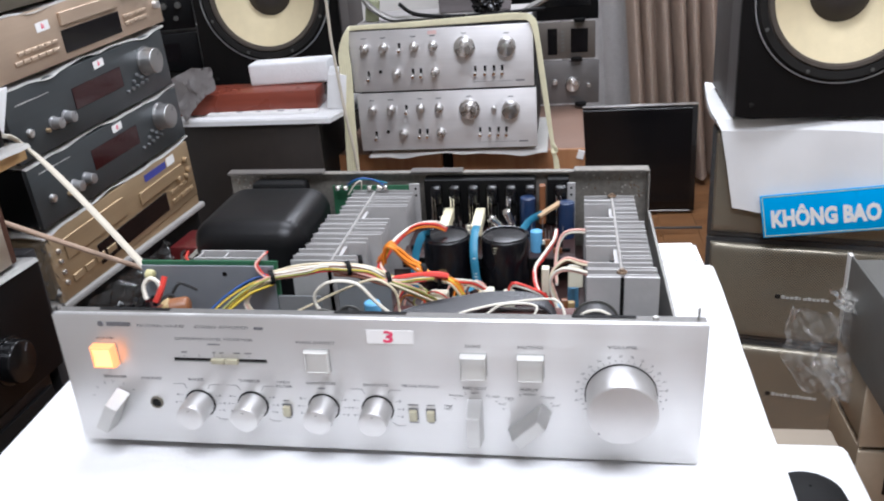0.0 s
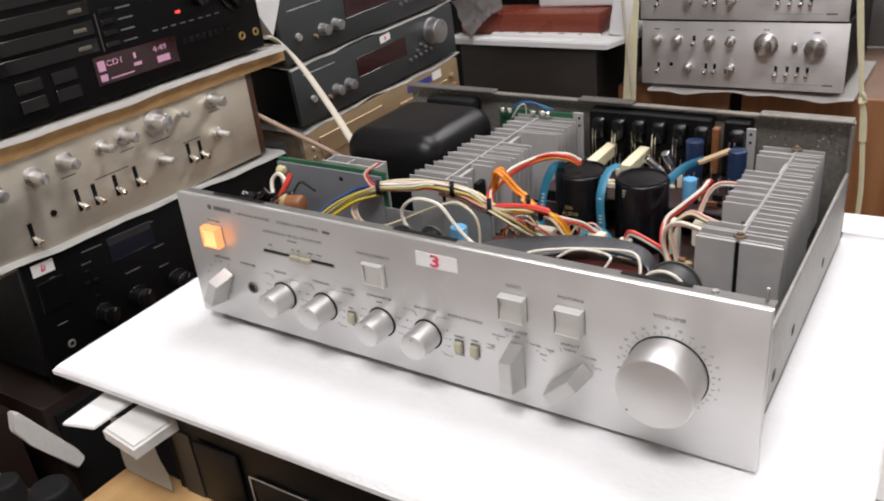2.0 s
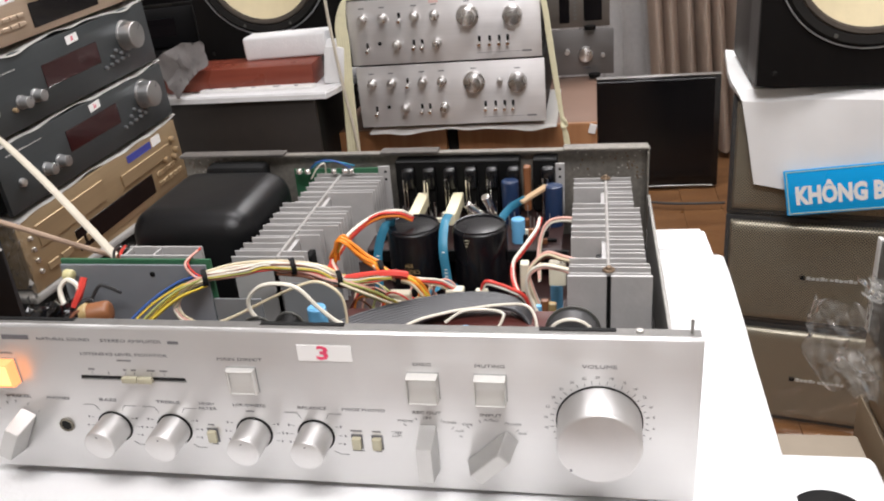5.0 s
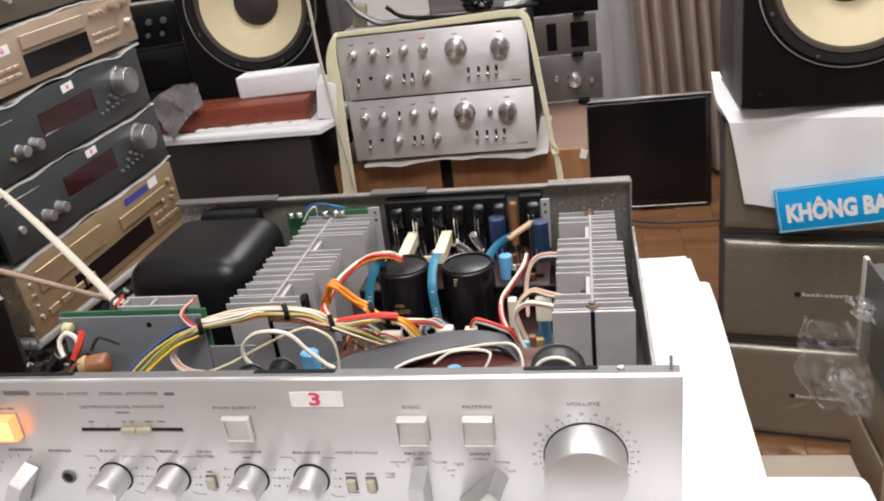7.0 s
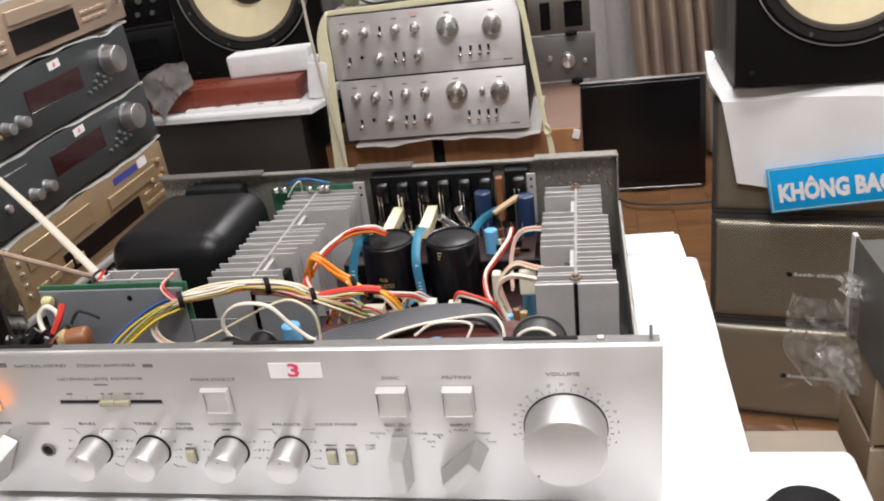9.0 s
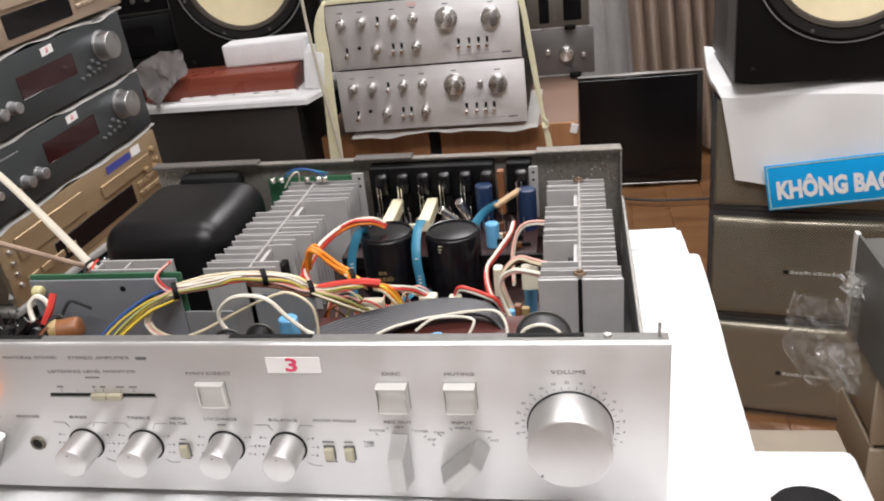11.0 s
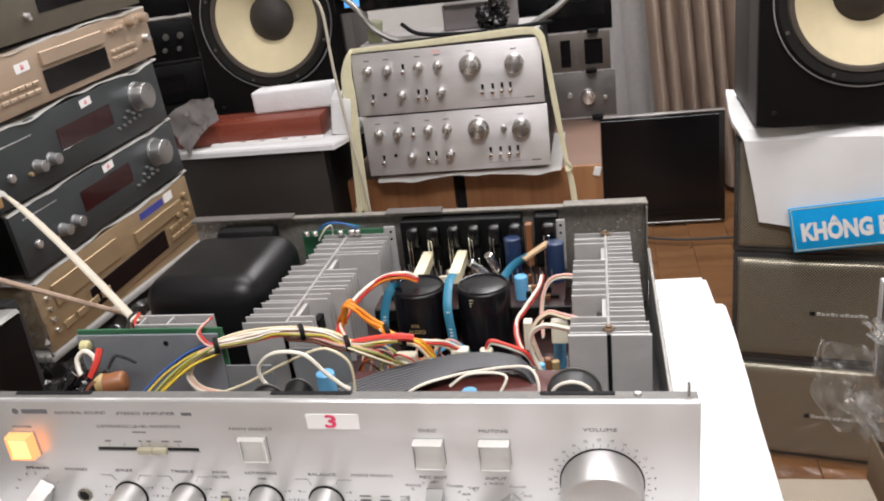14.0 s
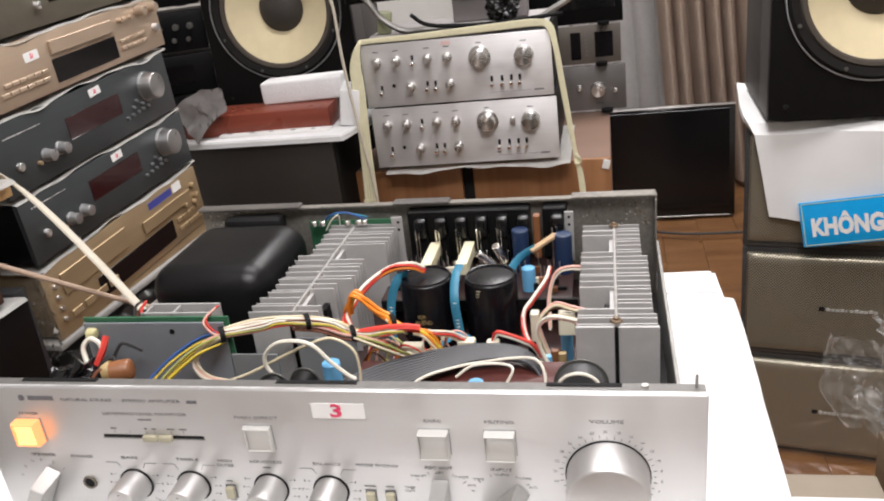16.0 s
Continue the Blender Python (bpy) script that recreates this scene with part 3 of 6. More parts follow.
for x, z, w in ((-0.106, 0.0875, 0.009), (-0.1285, 0.0810, 0.004), (-0.1070, 0.0810, 0.002), (-0.1015, 0.0810, 0.003), (-0.0905, 0.0810, 0.005), (-0.0825, 0.0810, 0.005),
                (-0.0605, 0.0440, 0.004), (-0.0605, 0.0300, 0.004), (0.0285, 0.0440, 0.007), (0.0405, 0.0440, 0.005), (0.0285, 0.0300, 0.007), (0.0405, 0.0300, 0.004), (-0.034, 0.0550, 0.005)):
    part("printed_bar", box(NB(), x - w / 2, x + w / 2, -0.0002, -0.0001, z - 0.0005, z + 0.0005), SCALE_INK, panel)
for x in (-0.1285, -0.1180, -0.1070, -0.1015, -0.0905, -0.0825):
    part("scale_mark", box(NB(), x - 0.00015, x + 0.00015, -0.0002, -0.0001, 0.0775, 0.0795), SCALE_INK, panel)
def printed_line(x0, z0, x1, z1, w=0.00014):
    """A thin printed stroke on the front panel."""
    d = math.hypot(x1 - x0, z1 - z0)
    part("scale_line", box(NB(), 0, d, -0.00025, -0.0001, -w, w, m=at(x0, 0, z0, 0, -math.degrees(math.atan2(z1 - z0, x1 - x0)), 0)), SCALE_INK, panel)


for x in (-0.124, -0.085, -0.034, 0.004):
    z = 0.0395
    for q in (-1, 1):
        for a in (62, 88, 112):
            c, d = q * math.sin(radians(a)), math.cos(radians(a))
            printed_line(x + 0.0138 * c, z + 0.0138 * d, x + 0.0160 * c, z + 0.0138 * d + 0.0006 * d)
            part("printed_bar", box(NB(), x + 0.0178 * c - 0.0005, x + 0.0178 * c + 0.0005, -0.0002, -0.0001, z + 0.0145 * d - 0.0007, z + 0.0145 * d + 0.0007), SCALE_INK, panel)
        if x != -0.034:
            printed_line(x + q * 0.0075, z + 0.0120, x + q * 0.0096, z + 0.0158)
            printed_line(x + q * 0.0096, z + 0.0158, x + q * 0.0172, z + 0.0158)
    if x != -0.034:
        printed_line(x + 0.0100, z - 0.0105, x + 0.0128, z - 0.0128)
        printed_line(x + 0.0128, z - 0.0128, x + 0.0185, z - 0.0128)
for x in (0.071, 0.107, -0.187):
    for a in (-70, -45, -20, 0, 25, 50):
        bm = box(NB(), -0.00015, 0.00015, -0.00025, 0, 0.0175, 0.0195)
        same_part("scale_mark", mesh_of("scale_mark", bm, SCALE_INK), panel, at(x, -0.0001, 0.0370, 0, a, 0))
stk = part("price_sticker", box(NB(), 0.0015, 0.0325, -0.0005, -0.0001, 0.0912, 0.1012), PAPER, panel, "white paper sticker with a red 3")
words("handwritten_number", "3", 0.0118, RED_INK, stk, at(0.0160, -0.0007, 0.0961, 0, 4, 0), 0.0068, "CENTER", 0.0003)

# inside: circuit boards
part("main_board", box(NB(), -0.09, 0.146, 0.02, 0.308, 0.026, 0.0275), PCB_DARK, amp, "dark red-brown circuit board")
part("rear_board", box(NB(), -0.020, 0.138, 0.222, 0.306, 0.0515, 0.0530), PCB_DARK, amp, "dark red-brown input board")
part("board_edge", box(NB(), -0.019, 0.143, 0.2185, 0.2215, 0.044, 0.0535), BLACK_SATIN, amp)
part("front_board", box(NB(), -0.004, 0.147, 0.020, 0.113, 0.0585, 0.0600), PCB, amp, "red-brown front control board")
part("green_board", box(NB(), -0.101, -0.022, 0.2955, 0.2975, 0.035, 0.097), PCB_GREEN, amp, "upright green circuit board")
for x in (-0.094, -0.086, -0.062, -0.052, -0.046):
    part("terminal_screw", cyl(NB(), at(x, 0.289, 0.0955, 0, 0, 0), 0.0032, 0.0028, 0.004, 12, 0.0008), CHROME, amp)
part("board_shield", box(NB(), -0.2015, -0.0930, 0.0915, 0.0930, 0.030, 0.1035, 0.0004, 1), PLATE_GREY, amp, "grey-blue metal shield plate")
part("shield_hole", cyl(NB(), at(-0.133, 0.0914, 0.0965, 90), 0.0020, 0.0020, 0.0002, 16), BLACK_SATIN, amp)
part("power_board", box(NB(), -0.2020, -0.0905, 0.0945, 0.0962, 0.032, 0.1062), PCB_GREEN, amp, "green circuit board with a bright edge")
bm = NB()
for k in range(2):
    y = 0.105 + 0.014 * k
    box(bm, -0.163, -0.108, y, y + 0.0015, 0.05, 0.1040)
for x in (-0.162, -0.140, -0.110):
    box(bm, x, x + 0.0015, 0.105, 0.1205, 0.05, 0.1030)
part("small_heatsink", bm, FIN, amp)
part("shield_plate", box(NB(), -0.0925, -0.058, 0.0918, 0.0932, 0.028, 0.078, 0.0003, 1), PLATE_DARK, amp, "lower grey-brown shield plate")
part("shield_plate", box(NB(), -0.048, -0.005, 0.106, 0.1075, 0.028, 0.083, 0.0003, 1), PLATE_DARK, amp)

# inside: transformer
bm = NB()
box(bm, -0.202, -0.098, 0.1725, 0.288, 0.012, 0.1035, 0.021, 8)
part("transformer", bm, TRAFO, amp, "black rounded transformer cover with scuffed edges")
part("transformer_seam", box(NB(), -0.2035, -0.0965, 0.171, 0.2895, 0.0115, 0.030, 0.002), TRAFO, amp)


# inside: heat sinks, plates across x one behind the other
def heat_sink(x0, xc, x1, y0, y1, zt, n, cut_left, cut_right, spine):
    h = part("heat_sink", box(NB(), xc - 0.004, xc + 0.004, y0, y1, 0.028, zt - 0.004), FIN, amp, "pale grey finned aluminium heat sink")
    for k in range(n):
        y = y0 + (y1 - y0) * k / (n - 1)
        bm = NB()
        l = x0 + cut_left(k)
        r = x1 - cut_right(k)
        dz = 0.0012 * math.sin(k * 2.1)
        if l < xc - 0.003:
            box(bm, l, xc - 0.0006, y, y + 0.0011, 0.028, zt + dz)
        if r > xc + 0.003:
            box(bm, xc + 0.0006, r, y + 0.0004, y + 0.0015, 0.028, zt + dz * 0.5)
        part("fin", bm, FIN, h)
    bm = box(NB(), xc - spine, xc + spine, y0, y1, zt - 0.006, zt + 0.0002, 0.0006, 1)
    part("heat_sink_spine", bm, FIN_DULL, h)
    return h


hl = heat_sink(-0.092, -0.058, -0.018, 0.128, 0.294, 0.0920, 23, lambda k: 0.0 if k < 4 else (0.004 if k < 14 else 0.012), lambda k: 0.05 if k in (2, 3, 4, 13, 14, 15) else (0.020 if k < 7 else (0.010 if k < 14 else 0.0)), 0.0010)
hr = heat_sink(0.1465, 0.1720, 0.1985, 0.113, 0.285, 0.0885, 25, lambda k: 0.0 if k not in (4, 5, 6, 7, 17, 18, 19, 20) else 0.03, lambda k: 0.0 if k < 3 else (0.002 if k < 16 else 0.006), 0.0010)
bm = NB()
box(bm, 0.1455, 0.1706, 0.1105, 0.1128, 0.027, 0.0878, 0.0003, 1)
box(bm, 0.1734, 0.1995, 0.1105, 0.1128, 0.027, 0.0878, 0.0003, 1)
part("front_fin", bm, FIN, hr, "smooth wide front plate")
part("slot", box(NB(), 0.1708, 0.1732, 0.1112, 0.1126, 0.027, 0.0870), BLACK_SATIN, hr)
for y in (0.117, 0.284):
    b = part("bolt", cyl(NB(), at(0.172, y, 0.0890), 0.0042, 0.0036, 0.0012, 20, 0.0005), RUSTY, hr)
    part("bolt_head", cyl(NB(), at(0.172, y, 0.0906), 0.0022, 0.0018, 0.0012, 14, 0.0005), RUSTY, b)
part("transistor", box(NB(), 0.164, 0.169, 0.142, 0.155, 0.055, 0.082, 0.0006, 1), BLACK_SATIN, hr)
part("transistor", box(NB(), -0.046, -0.041, 0.150, 0.162, 0.055, 0.082, 0.0006, 1), BLACK_SATIN, hl)

# inside: capacitors, resistors, jacks
for x in (0.0265, 0.0775):
    c = part("filter_capacitor", cyl(NB(), at(x, 0.199, 0.028), 0.0208, 0.0208, 0.0570, 48, 0.0022), CAN, amp, "large black filter capacitor")
    part("capacitor_rim", lathe(NB(), at(x, 0.199, 0.0848), [(0.0178, 0.0), (0.0180, 0.0010), (0.0192, 0.0012), (0.0196, 0.0)], 40), CAN, c)
for k in range(3):
    part("printed_bar", box(NB(), 0.0690, 0.0725 - 0.001 * k, 0.1788, 0.1796, 0.0806 - 0.0024 * k, 0.0811 - 0.0024 * k), GREY_PLASTIC, amp)
words("printed_word", "FOR", 0.0042, OCHRE, amp, at(0.0250, 0.1776, 0.0600), 0.0062)
words("printed_word", "AUDIO", 0.0050, OCHRE, amp, at(0.0260, 0.1776, 0.0550), 0.0135)
for x in (0.017, 0.0475):
    r = part("cement_resistor", box(NB(), x - 0.0047, x + 0.0047, 0.240, 0.288, 0.066, 0.0765, 0.0006, 1), CREAM, amp, "cream ceramic block resistor")
    part("resistor_lead", box(NB(), x - 0.0006, x + 0.0006, 0.285, 0.2865, 0.053, 0.066), STEEL, r)
jk = part("jack_block", box(NB(), -0.0085, 0.1005, 0.297, 0.311, 0.055, 0.1020, 0.001, 1), BLACK_SATIN, amp, "row of black input jacks with metal pins")
for k in range(6):
    x = 0.0045 + 0.0182 * k
    part("jack_hump", box(NB(), x - 0.0056, x + 0.0056, 0.284, 0.297, 0.080, 0.0985, 0.0028, 3), BLACK_GLOSS, jk)
    part("jack_body", box(NB(), x - 0.0062, x + 0.0050, 0.288, 0.2965, 0.0535, 0.0795, 0.0012, 1), BLACK_SATIN, jk)
    for dx, w, z0, z1 in ((-0.0040, 0.0011, 0.056, 0.0900), (-0.0012, 0.0009, 0.055, 0.0880), (0.0035, 0.0010, 0.053, 0.070)):
        part("jack_pin", box(NB(), x + dx, x + dx + w, 0.2815, 0.2835, z0, z1, 0.0002, 1), CHROME, jk)
jk = part("jack_block", box(NB(), 0.1115, 0.1325, 0.297, 0.311, 0.055, 0.1020, 0.001, 1), BLACK_SATIN, amp)
part("jack_hump", box(NB(), 0.1185, 0.1305, 0.284, 0.297, 0.080, 0.0985, 0.0028, 3), BLACK_GLOSS, jk)
for dx in (0.1200, 0.1240):
    part("jack_pin", box(NB(), dx, dx + 0.0012, 0.2815, 0.2835, 0.053, 0.090, 0.0002, 1), CHROME, jk)
for x in (-0.0165, 0.1345):
    b = part("jack_bracket", box(NB(), x - (0.0065 if x < 0 else 0.0038), x + 0.0038, 0.293, 0.2945, 0.053, 0.0995, 0.0004, 1), FIN, amp, "steel bracket with two holes")
    for z in (0.0945, 0.0875):
        part("bracket_hole", cyl(NB(), at(x, 0.2929, z, 90), 0.0012, 0.0012, 0.0002, 12), BLACK_SATIN, b)
part("orange_part", box(NB(), 0.1040, 0.1100, 0.289, 0.296, 0.058, 0.098, 0.0008, 1), BROWN_PART, amp, "orange-brown film capacitor")


def can_cap(x, y, z0, r, h, material, label):
    c = part("capacitor", cyl(NB(), at(x, y, z0), r, r, h, 24, 0.001), material, amp, label)
    part("capacitor_top", cyl(NB(), at(x, y, z0 + h), r * 0.72, r * 0.72, 0.0003, 20), material, c)


can_cap(0.0935, 0.278, 0.053, 0.0072, 0.0375, NAVY, "dark blue capacitor")
can_cap(0.1300, 0.272, 0.053, 0.0075, 0.035, NAVY, "dark blue capacitor")
can_cap(0.1030, 0.238, 0.053, 0.0055, 0.020, SKY, "light blue capacitor")
can_cap(-0.012, 0.072, 0.042, 0.0062, 0.042, SKY, "light blue capacitor standing near the front")
can_cap(0.083, 0.072, 0.0602, 0.0052, 0.010, SKY, "light blue capacitor in front of the ribbon cable")
can_cap(0.136, 0.168, 0.030, 0.0045, 0.022, SKY, "light blue capacitor")
for x, y, z, t in ((0.0705, 0.266, 0.0640, -42), (0.0795, 0.268, 0.0660, -18)):
    part("silver_capacitor", cyl(NB(), at(x, y, z, 20, t, 0), 0.0038, 0.0038, 0.019, 18, 0.0008), CHROME, amp, "tilted silver capacitor")
rng = random.Random(5)
for k in range(34):
    x, y = rng.uniform(-0.012, 0.130), rng.uniform(0.228, 0.282)
    h = rng.uniform(0.004, 0.013)
    if rng.random() < 0.5:
        part("small_component", cyl(NB(), at(x, y, 0.053), 0.0022, 0.0022, h, 10, 0.0004), rng.choice([CREAM, BROWN_PART, IVORY, BLACK_SATIN, STEEL]), amp)
    else:
        part("small_component", box(NB(), x - 0.004, x + 0.004, y - 0.001, y + 0.001, 0.053, 0.053 + h * 0.7, 0.0005, 1), rng.choice([CREAM, BROWN_PART, IVORY, BLACK_SATIN]), amp)
for k in range(60):
    x, y = rng.uniform(-0.085, 0.140), rng.uniform(0.025, 0.17)
    h = rng.uniform(0.006, 0.020)
    if rng.random() < 0.5:
        part("small_component", cyl(NB(), at(x, y, 0.0275), rng.uniform(0.002, 0.005), 0.003, h, 10, 0.0004), rng.choice([BLACK_SATIN, BROWN_PART, NAVY, BLACK_SATIN, STEEL]), amp)
    else:
        part("small_component", box(NB(), x - 0.005, x + 0.005, y - 0.0015, y + 0.0015, 0.0275, 0.0275 + h * 0.7, 0.0005, 1), rng.choice([CREAM, BROWN_PART, BLACK_SATIN, BLACK_SATIN]), amp)
for k in range(46):
    x = -0.010 + 0.145 * ((k * 0.618) % 1.0)
    y = 0.262 + 0.020 * ((k * 0.377) % 1.0)
    part("lead", box(NB(), x - 0.0004, x + 0.0004, y, y + 0.0007, 0.053, 0.060 + 0.008 * ((k * 0.73) % 1.0)), STEEL, amp)
for k in range(26):
    x = 0.006 + 0.125 * ((k * 0.618) % 1.0)
    y = 0.108 + 0.050 * ((k * 0.433) % 1.0)
    r = 0.0016 + 0.0012 * ((k * 0.29) % 1.0)
    part("resistor", cyl(NB(), at(x, y, 0.0310 + r, 0, 90, 40 * k), r, r, 0.007, 10, 0.0006), (CREAM, BROWN_PART, OCHRE, SKY)[k % 4], amp)
for x, y, w, z in ((0.0295, 0.126, 0.0150, 0.0665), (0.046, 0.128, 0.010, 0.056), (0.0665, 0.137, 0.0125, 0.0640), (0.0838, 0.147, 0.009, 0.0570), (0.1130, 0.172, 0.0065, 0.0672)):
    part("wire_connector", box(NB(), x - w / 2, x + w / 2, y - 0.004, y + 0.004, 0.030, z, 0.0008, 1), IVORY, amp, "ivory wire connector")
part("wire_connector", box(NB(), 0.1316, 0.1435, 0.1500, 0.1560, 0.0590, 0.0775, 0.0008, 1), IVORY, amp, "ivory wire connector")
for x, y, r in ((-0.044, 0.050, 0.010), (-0.026, 0.058, 0.009), (0.1505, 0.056, 0.0150)):
    p = part("control_back", cyl(NB(), at(x, y, 0.0795 if x > 0 else 0.078, 90), r, r, 0.012 if x > 0 else 0.030, 32, 0.001), GRILLE_FRAME if x > 0 else BLACK_SATIN, amp, "black back of a front control")
    part("control_flange", cyl(NB(), at(x, y + 0.0012, 0.0795 if x > 0 else 0.078, 90), r * 1.1, r * 1.1, 0.0012, 28), GREY_BOX, p)
part("power_switch", box(NB(), -0.196, -0.172, 0.012, 0.058, 0.050, 0.078, 0.002), BLACK_RUBBER, amp, "brown power switch body wrapped in tape")
part("power_switch_cap", cyl(NB(), at(-0.166, 0.062, 0.081, 0, 84, 15), 0.0080, 0.0074, 0.014, 24, 0.003), BROWN_PART, amp, "orange-brown suppressor capacitor")
part("switch_board", box(NB(), -0.205, -0.100, 0.012, 0.088, 0.044, 0.0455), PCB, amp)
part("glue_blob", cyl(NB(), at(-0.172, 0.062, 0.082, 0, 84, 15), 0.0076, 0.0080, 0.0058, 16, 0.002), OCHRE, amp, "yellowed blob of glue")
part("glue_lump", cyl(NB(), at(-0.1945, 0.086, 0.098, 0, 90, 0), 0.0044, 0.0040, 0.006, 16, 0.0018), mat("pale_yellow_glue", (0.50, 0.46, 0.24), 0.35, 0, 0.2, 200), amp, "pale yellow lump of glue")


# inside: wires
def wire(colour, pts, r=0.0011):
    return part("wire", tube(NB(), pts, r * 0.72, 6, 6), WIRES[colour], amp)


def bundle(colours, pts, spread, r=0.0011, seed=1):
    g = random.Random(seed)
    for k, c in enumerate(colours):
        a = 2 * math.pi * k / len(colours)
        off = []
        for q in pts:
            s = spread * g.uniform(0.55, 1.15)
            b = a + g.uniform(-0.35, 0.35)
            off.append((q[0] + s * math.cos(b) * 0.4, q[1] + s * math.cos(b), q[2] + s * math.sin(b)))
        wire(c, off, r)


wire("white", [(0.1360, 0.034, 0.0820), (0.1400, 0.036, 0.0945), (0.1500, 0.036, 0.0990), (0.1600, 0.036, 0.0945), (0.1650, 0.034, 0.0820)], 0.0015)
# short loose leads round the loom and the capacitors
g = random.Random(21)
for k in range(22):
    x, y, z = g.uniform(-0.004, 0.056), g.uniform(0.116, 0.150), g.uniform(0.046, 0.068)
    c = ("pink", "cream", "white", "brown", "red", "green", "orange")[k % 7]
    wire(c, [(x - 0.010, y - 0.006, z - 0.020), (x - 0.004 + g.uniform(-0.004, 0.004), y, z), (x + 0.008, y + g.uniform(-0.006, 0.006), z + g.uniform(-0.004, 0.003)), (x + 0.018, y + 0.006, z - 0.018)], 0.0010)
# loom from the shield plate to the capacitors
LOOM = [(-0.094, 0.088, 0.096), (-0.068, 0.100, 0.0955), (-0.0573, 0.105, 0.0960), (-0.0383, 0.107, 0.0948), (-0.0203, 0.108, 0.0925), (-0.0075, 0.109, 0.0855), (0.0040, 0.110, 0.0838), (0.0170, 0.111, 0.0850), (0.0300, 0.113, 0.0860)]
bundle(["white", "yellow", "red", "white", "white", "brown", "white", "yellow", "green", "red", "pink", "cream", "brown", "white"], LOOM, 0.0026, 0.0010, 3)
bundle(["yellow", "cream", "white", "pink"], [(-0.094, 0.090, 0.0975), (-0.075, 0.102, 0.0985), (-0.045, 0.110, 0.0970), (-0.020, 0.110, 0.0935), (-0.006, 0.109, 0.0860)], 0.0018, 0.0012, 30)
bundle(["white", "cream", "pink", "white", "cream", "white", "pink"], [(-0.092, 0.086, 0.096), (-0.1035, 0.084, 0.092), (-0.1105, 0.081, 0.0850), (-0.1135, 0.079, 0.0755), (-0.1060, 0.077, 0.0675), (-0.088, 0.074, 0.0655), (-0.066, 0.066, 0.0690), (-0.052, 0.058, 0.070)], 0.0022, 0.0011, 4)
bundle(["yellow", "yellow", "green", "yellow", "yellow"], [(-0.093, 0.087, 0.094), (-0.110, 0.078, 0.088), (-0.127, 0.064, 0.076), (-0.140, 0.050, 0.062), (-0.146, 0.042, 0.052)], 0.0036, 0.0011, 5)
bundle(["blue", "blue", "yellow"], [(-0.098, 0.089, 0.096), (-0.113, 0.084, 0.092), (-0.130, 0.072, 0.082), (-0.145, 0.056, 0.068), (-0.152, 0.044, 0.054)], 0.0022, 0.0011, 55)
bundle(["red", "pink"], [(-0.092, 0.088, 0.096), (-0.100, 0.088, 0.098), (-0.105, 0.090, 0.106), (-0.100, 0.101, 0.111)], 0.0014, 0.0011, 6)
bundle(["red", "white", "red", "orange", "red"], [(-0.0065, 0.109, 0.0845), (-0.0175, 0.130, 0.0855), (-0.0145, 0.140, 0.0920), (-0.0104, 0.152, 0.0970), (-0.0040, 0.174, 0.0980), (0.0050, 0.189, 0.0975), (0.0180, 0.195, 0.0965), (0.0260, 0.199, 0.0905)], 0.0026, 0.0017, 8)
bundle(["white", "red", "brown"], [(-0.010, 0.112, 0.0840), (-0.0200, 0.128, 0.0820), (-0.0170, 0.138, 0.0900), (-0.0120, 0.148, 0.0950)], 0.0028, 0.0014, 88)
bundle(["yellow", "green", "cream", "green"], [(-0.0075, 0.108, 0.0840), (-0.0020, 0.106, 0.0825), (0.0170, 0.107, 0.0735), (0.0260, 0.112, 0.0660), (0.0300, 0.122, 0.0580)], 0.0026, 0.0012, 11)
bundle(["white", "cream", "white", "pink"], [(0.020, 0.094, 0.052), (0.038, 0.098, 0.056), (0.052, 0.110, 0.060), (0.060, 0.130, 0.056)], 0.004, 0.0009, 12)
wire("white", [(-0.036, 0.058, 0.0720), (-0.0441, 0.060, 0.0774), (-0.0512, 0.060, 0.0873), (-0.0504, 0.060, 0.0973), (-0.0405, 0.060, 0.1054), (-0.0265, 0.060, 0.1066), (-0.0164, 0.060, 0.1028), (-0.0073, 0.060, 0.0919), (0.0029, 0.060, 0.0820), (0.0080, 0.060, 0.0790)], 0.0019)
wire("cream", [(-0.096, 0.066, 0.0690), (-0.0681, 0.065, 0.0791), (-0.0393, 0.065, 0.0935), (-0.0135, 0.065, 0.1048), (-0.0025, 0.065, 0.1050), (0.0076, 0.065, 0.0971), (0.0098, 0.065, 0.0841), (0.0090, 0.064, 0.0720)], 0.0013)
# orange and yellow wires tied into a knot over the loom
bundle(["orange", "orange", "orange", "yellow"], [(-0.020, 0.136, 0.0880), (-0.0124, 0.129, 0.0990), (-0.0085, 0.126, 0.1060), (-0.0025, 0.125, 0.1040), (0.0016, 0.125, 0.1000), (0.0087, 0.124, 0.0937), (0.0147, 0.123, 0.0911), (0.0188, 0.121, 0.0872), (0.0289, 0.120, 0.0817), (0.0440, 0.122, 0.0760), (0.0492, 0.126, 0.0610)], 0.0022, 0.0018, 7)
bundle(["orange", "orange"], [(-0.015, 0.131, 0.0880), (-0.0120, 0.128, 0.1030), (-0.0070, 0.128, 0.1078), (-0.0035, 0.130, 0.1000), (0.0040, 0.134, 0.0880), (0.0140, 0.140, 0.0760)], 0.0020, 0.0017, 77)
bundle(["yellow", "yellow", "cream", "white"], [(0.0150, 0.122, 0.0900), (0.0289, 0.118, 0.0815), (0.0400, 0.119, 0.0775), (0.0470, 0.122, 0.0680), (0.0500, 0.126, 0.0580)], 0.0022, 0.0015, 9)
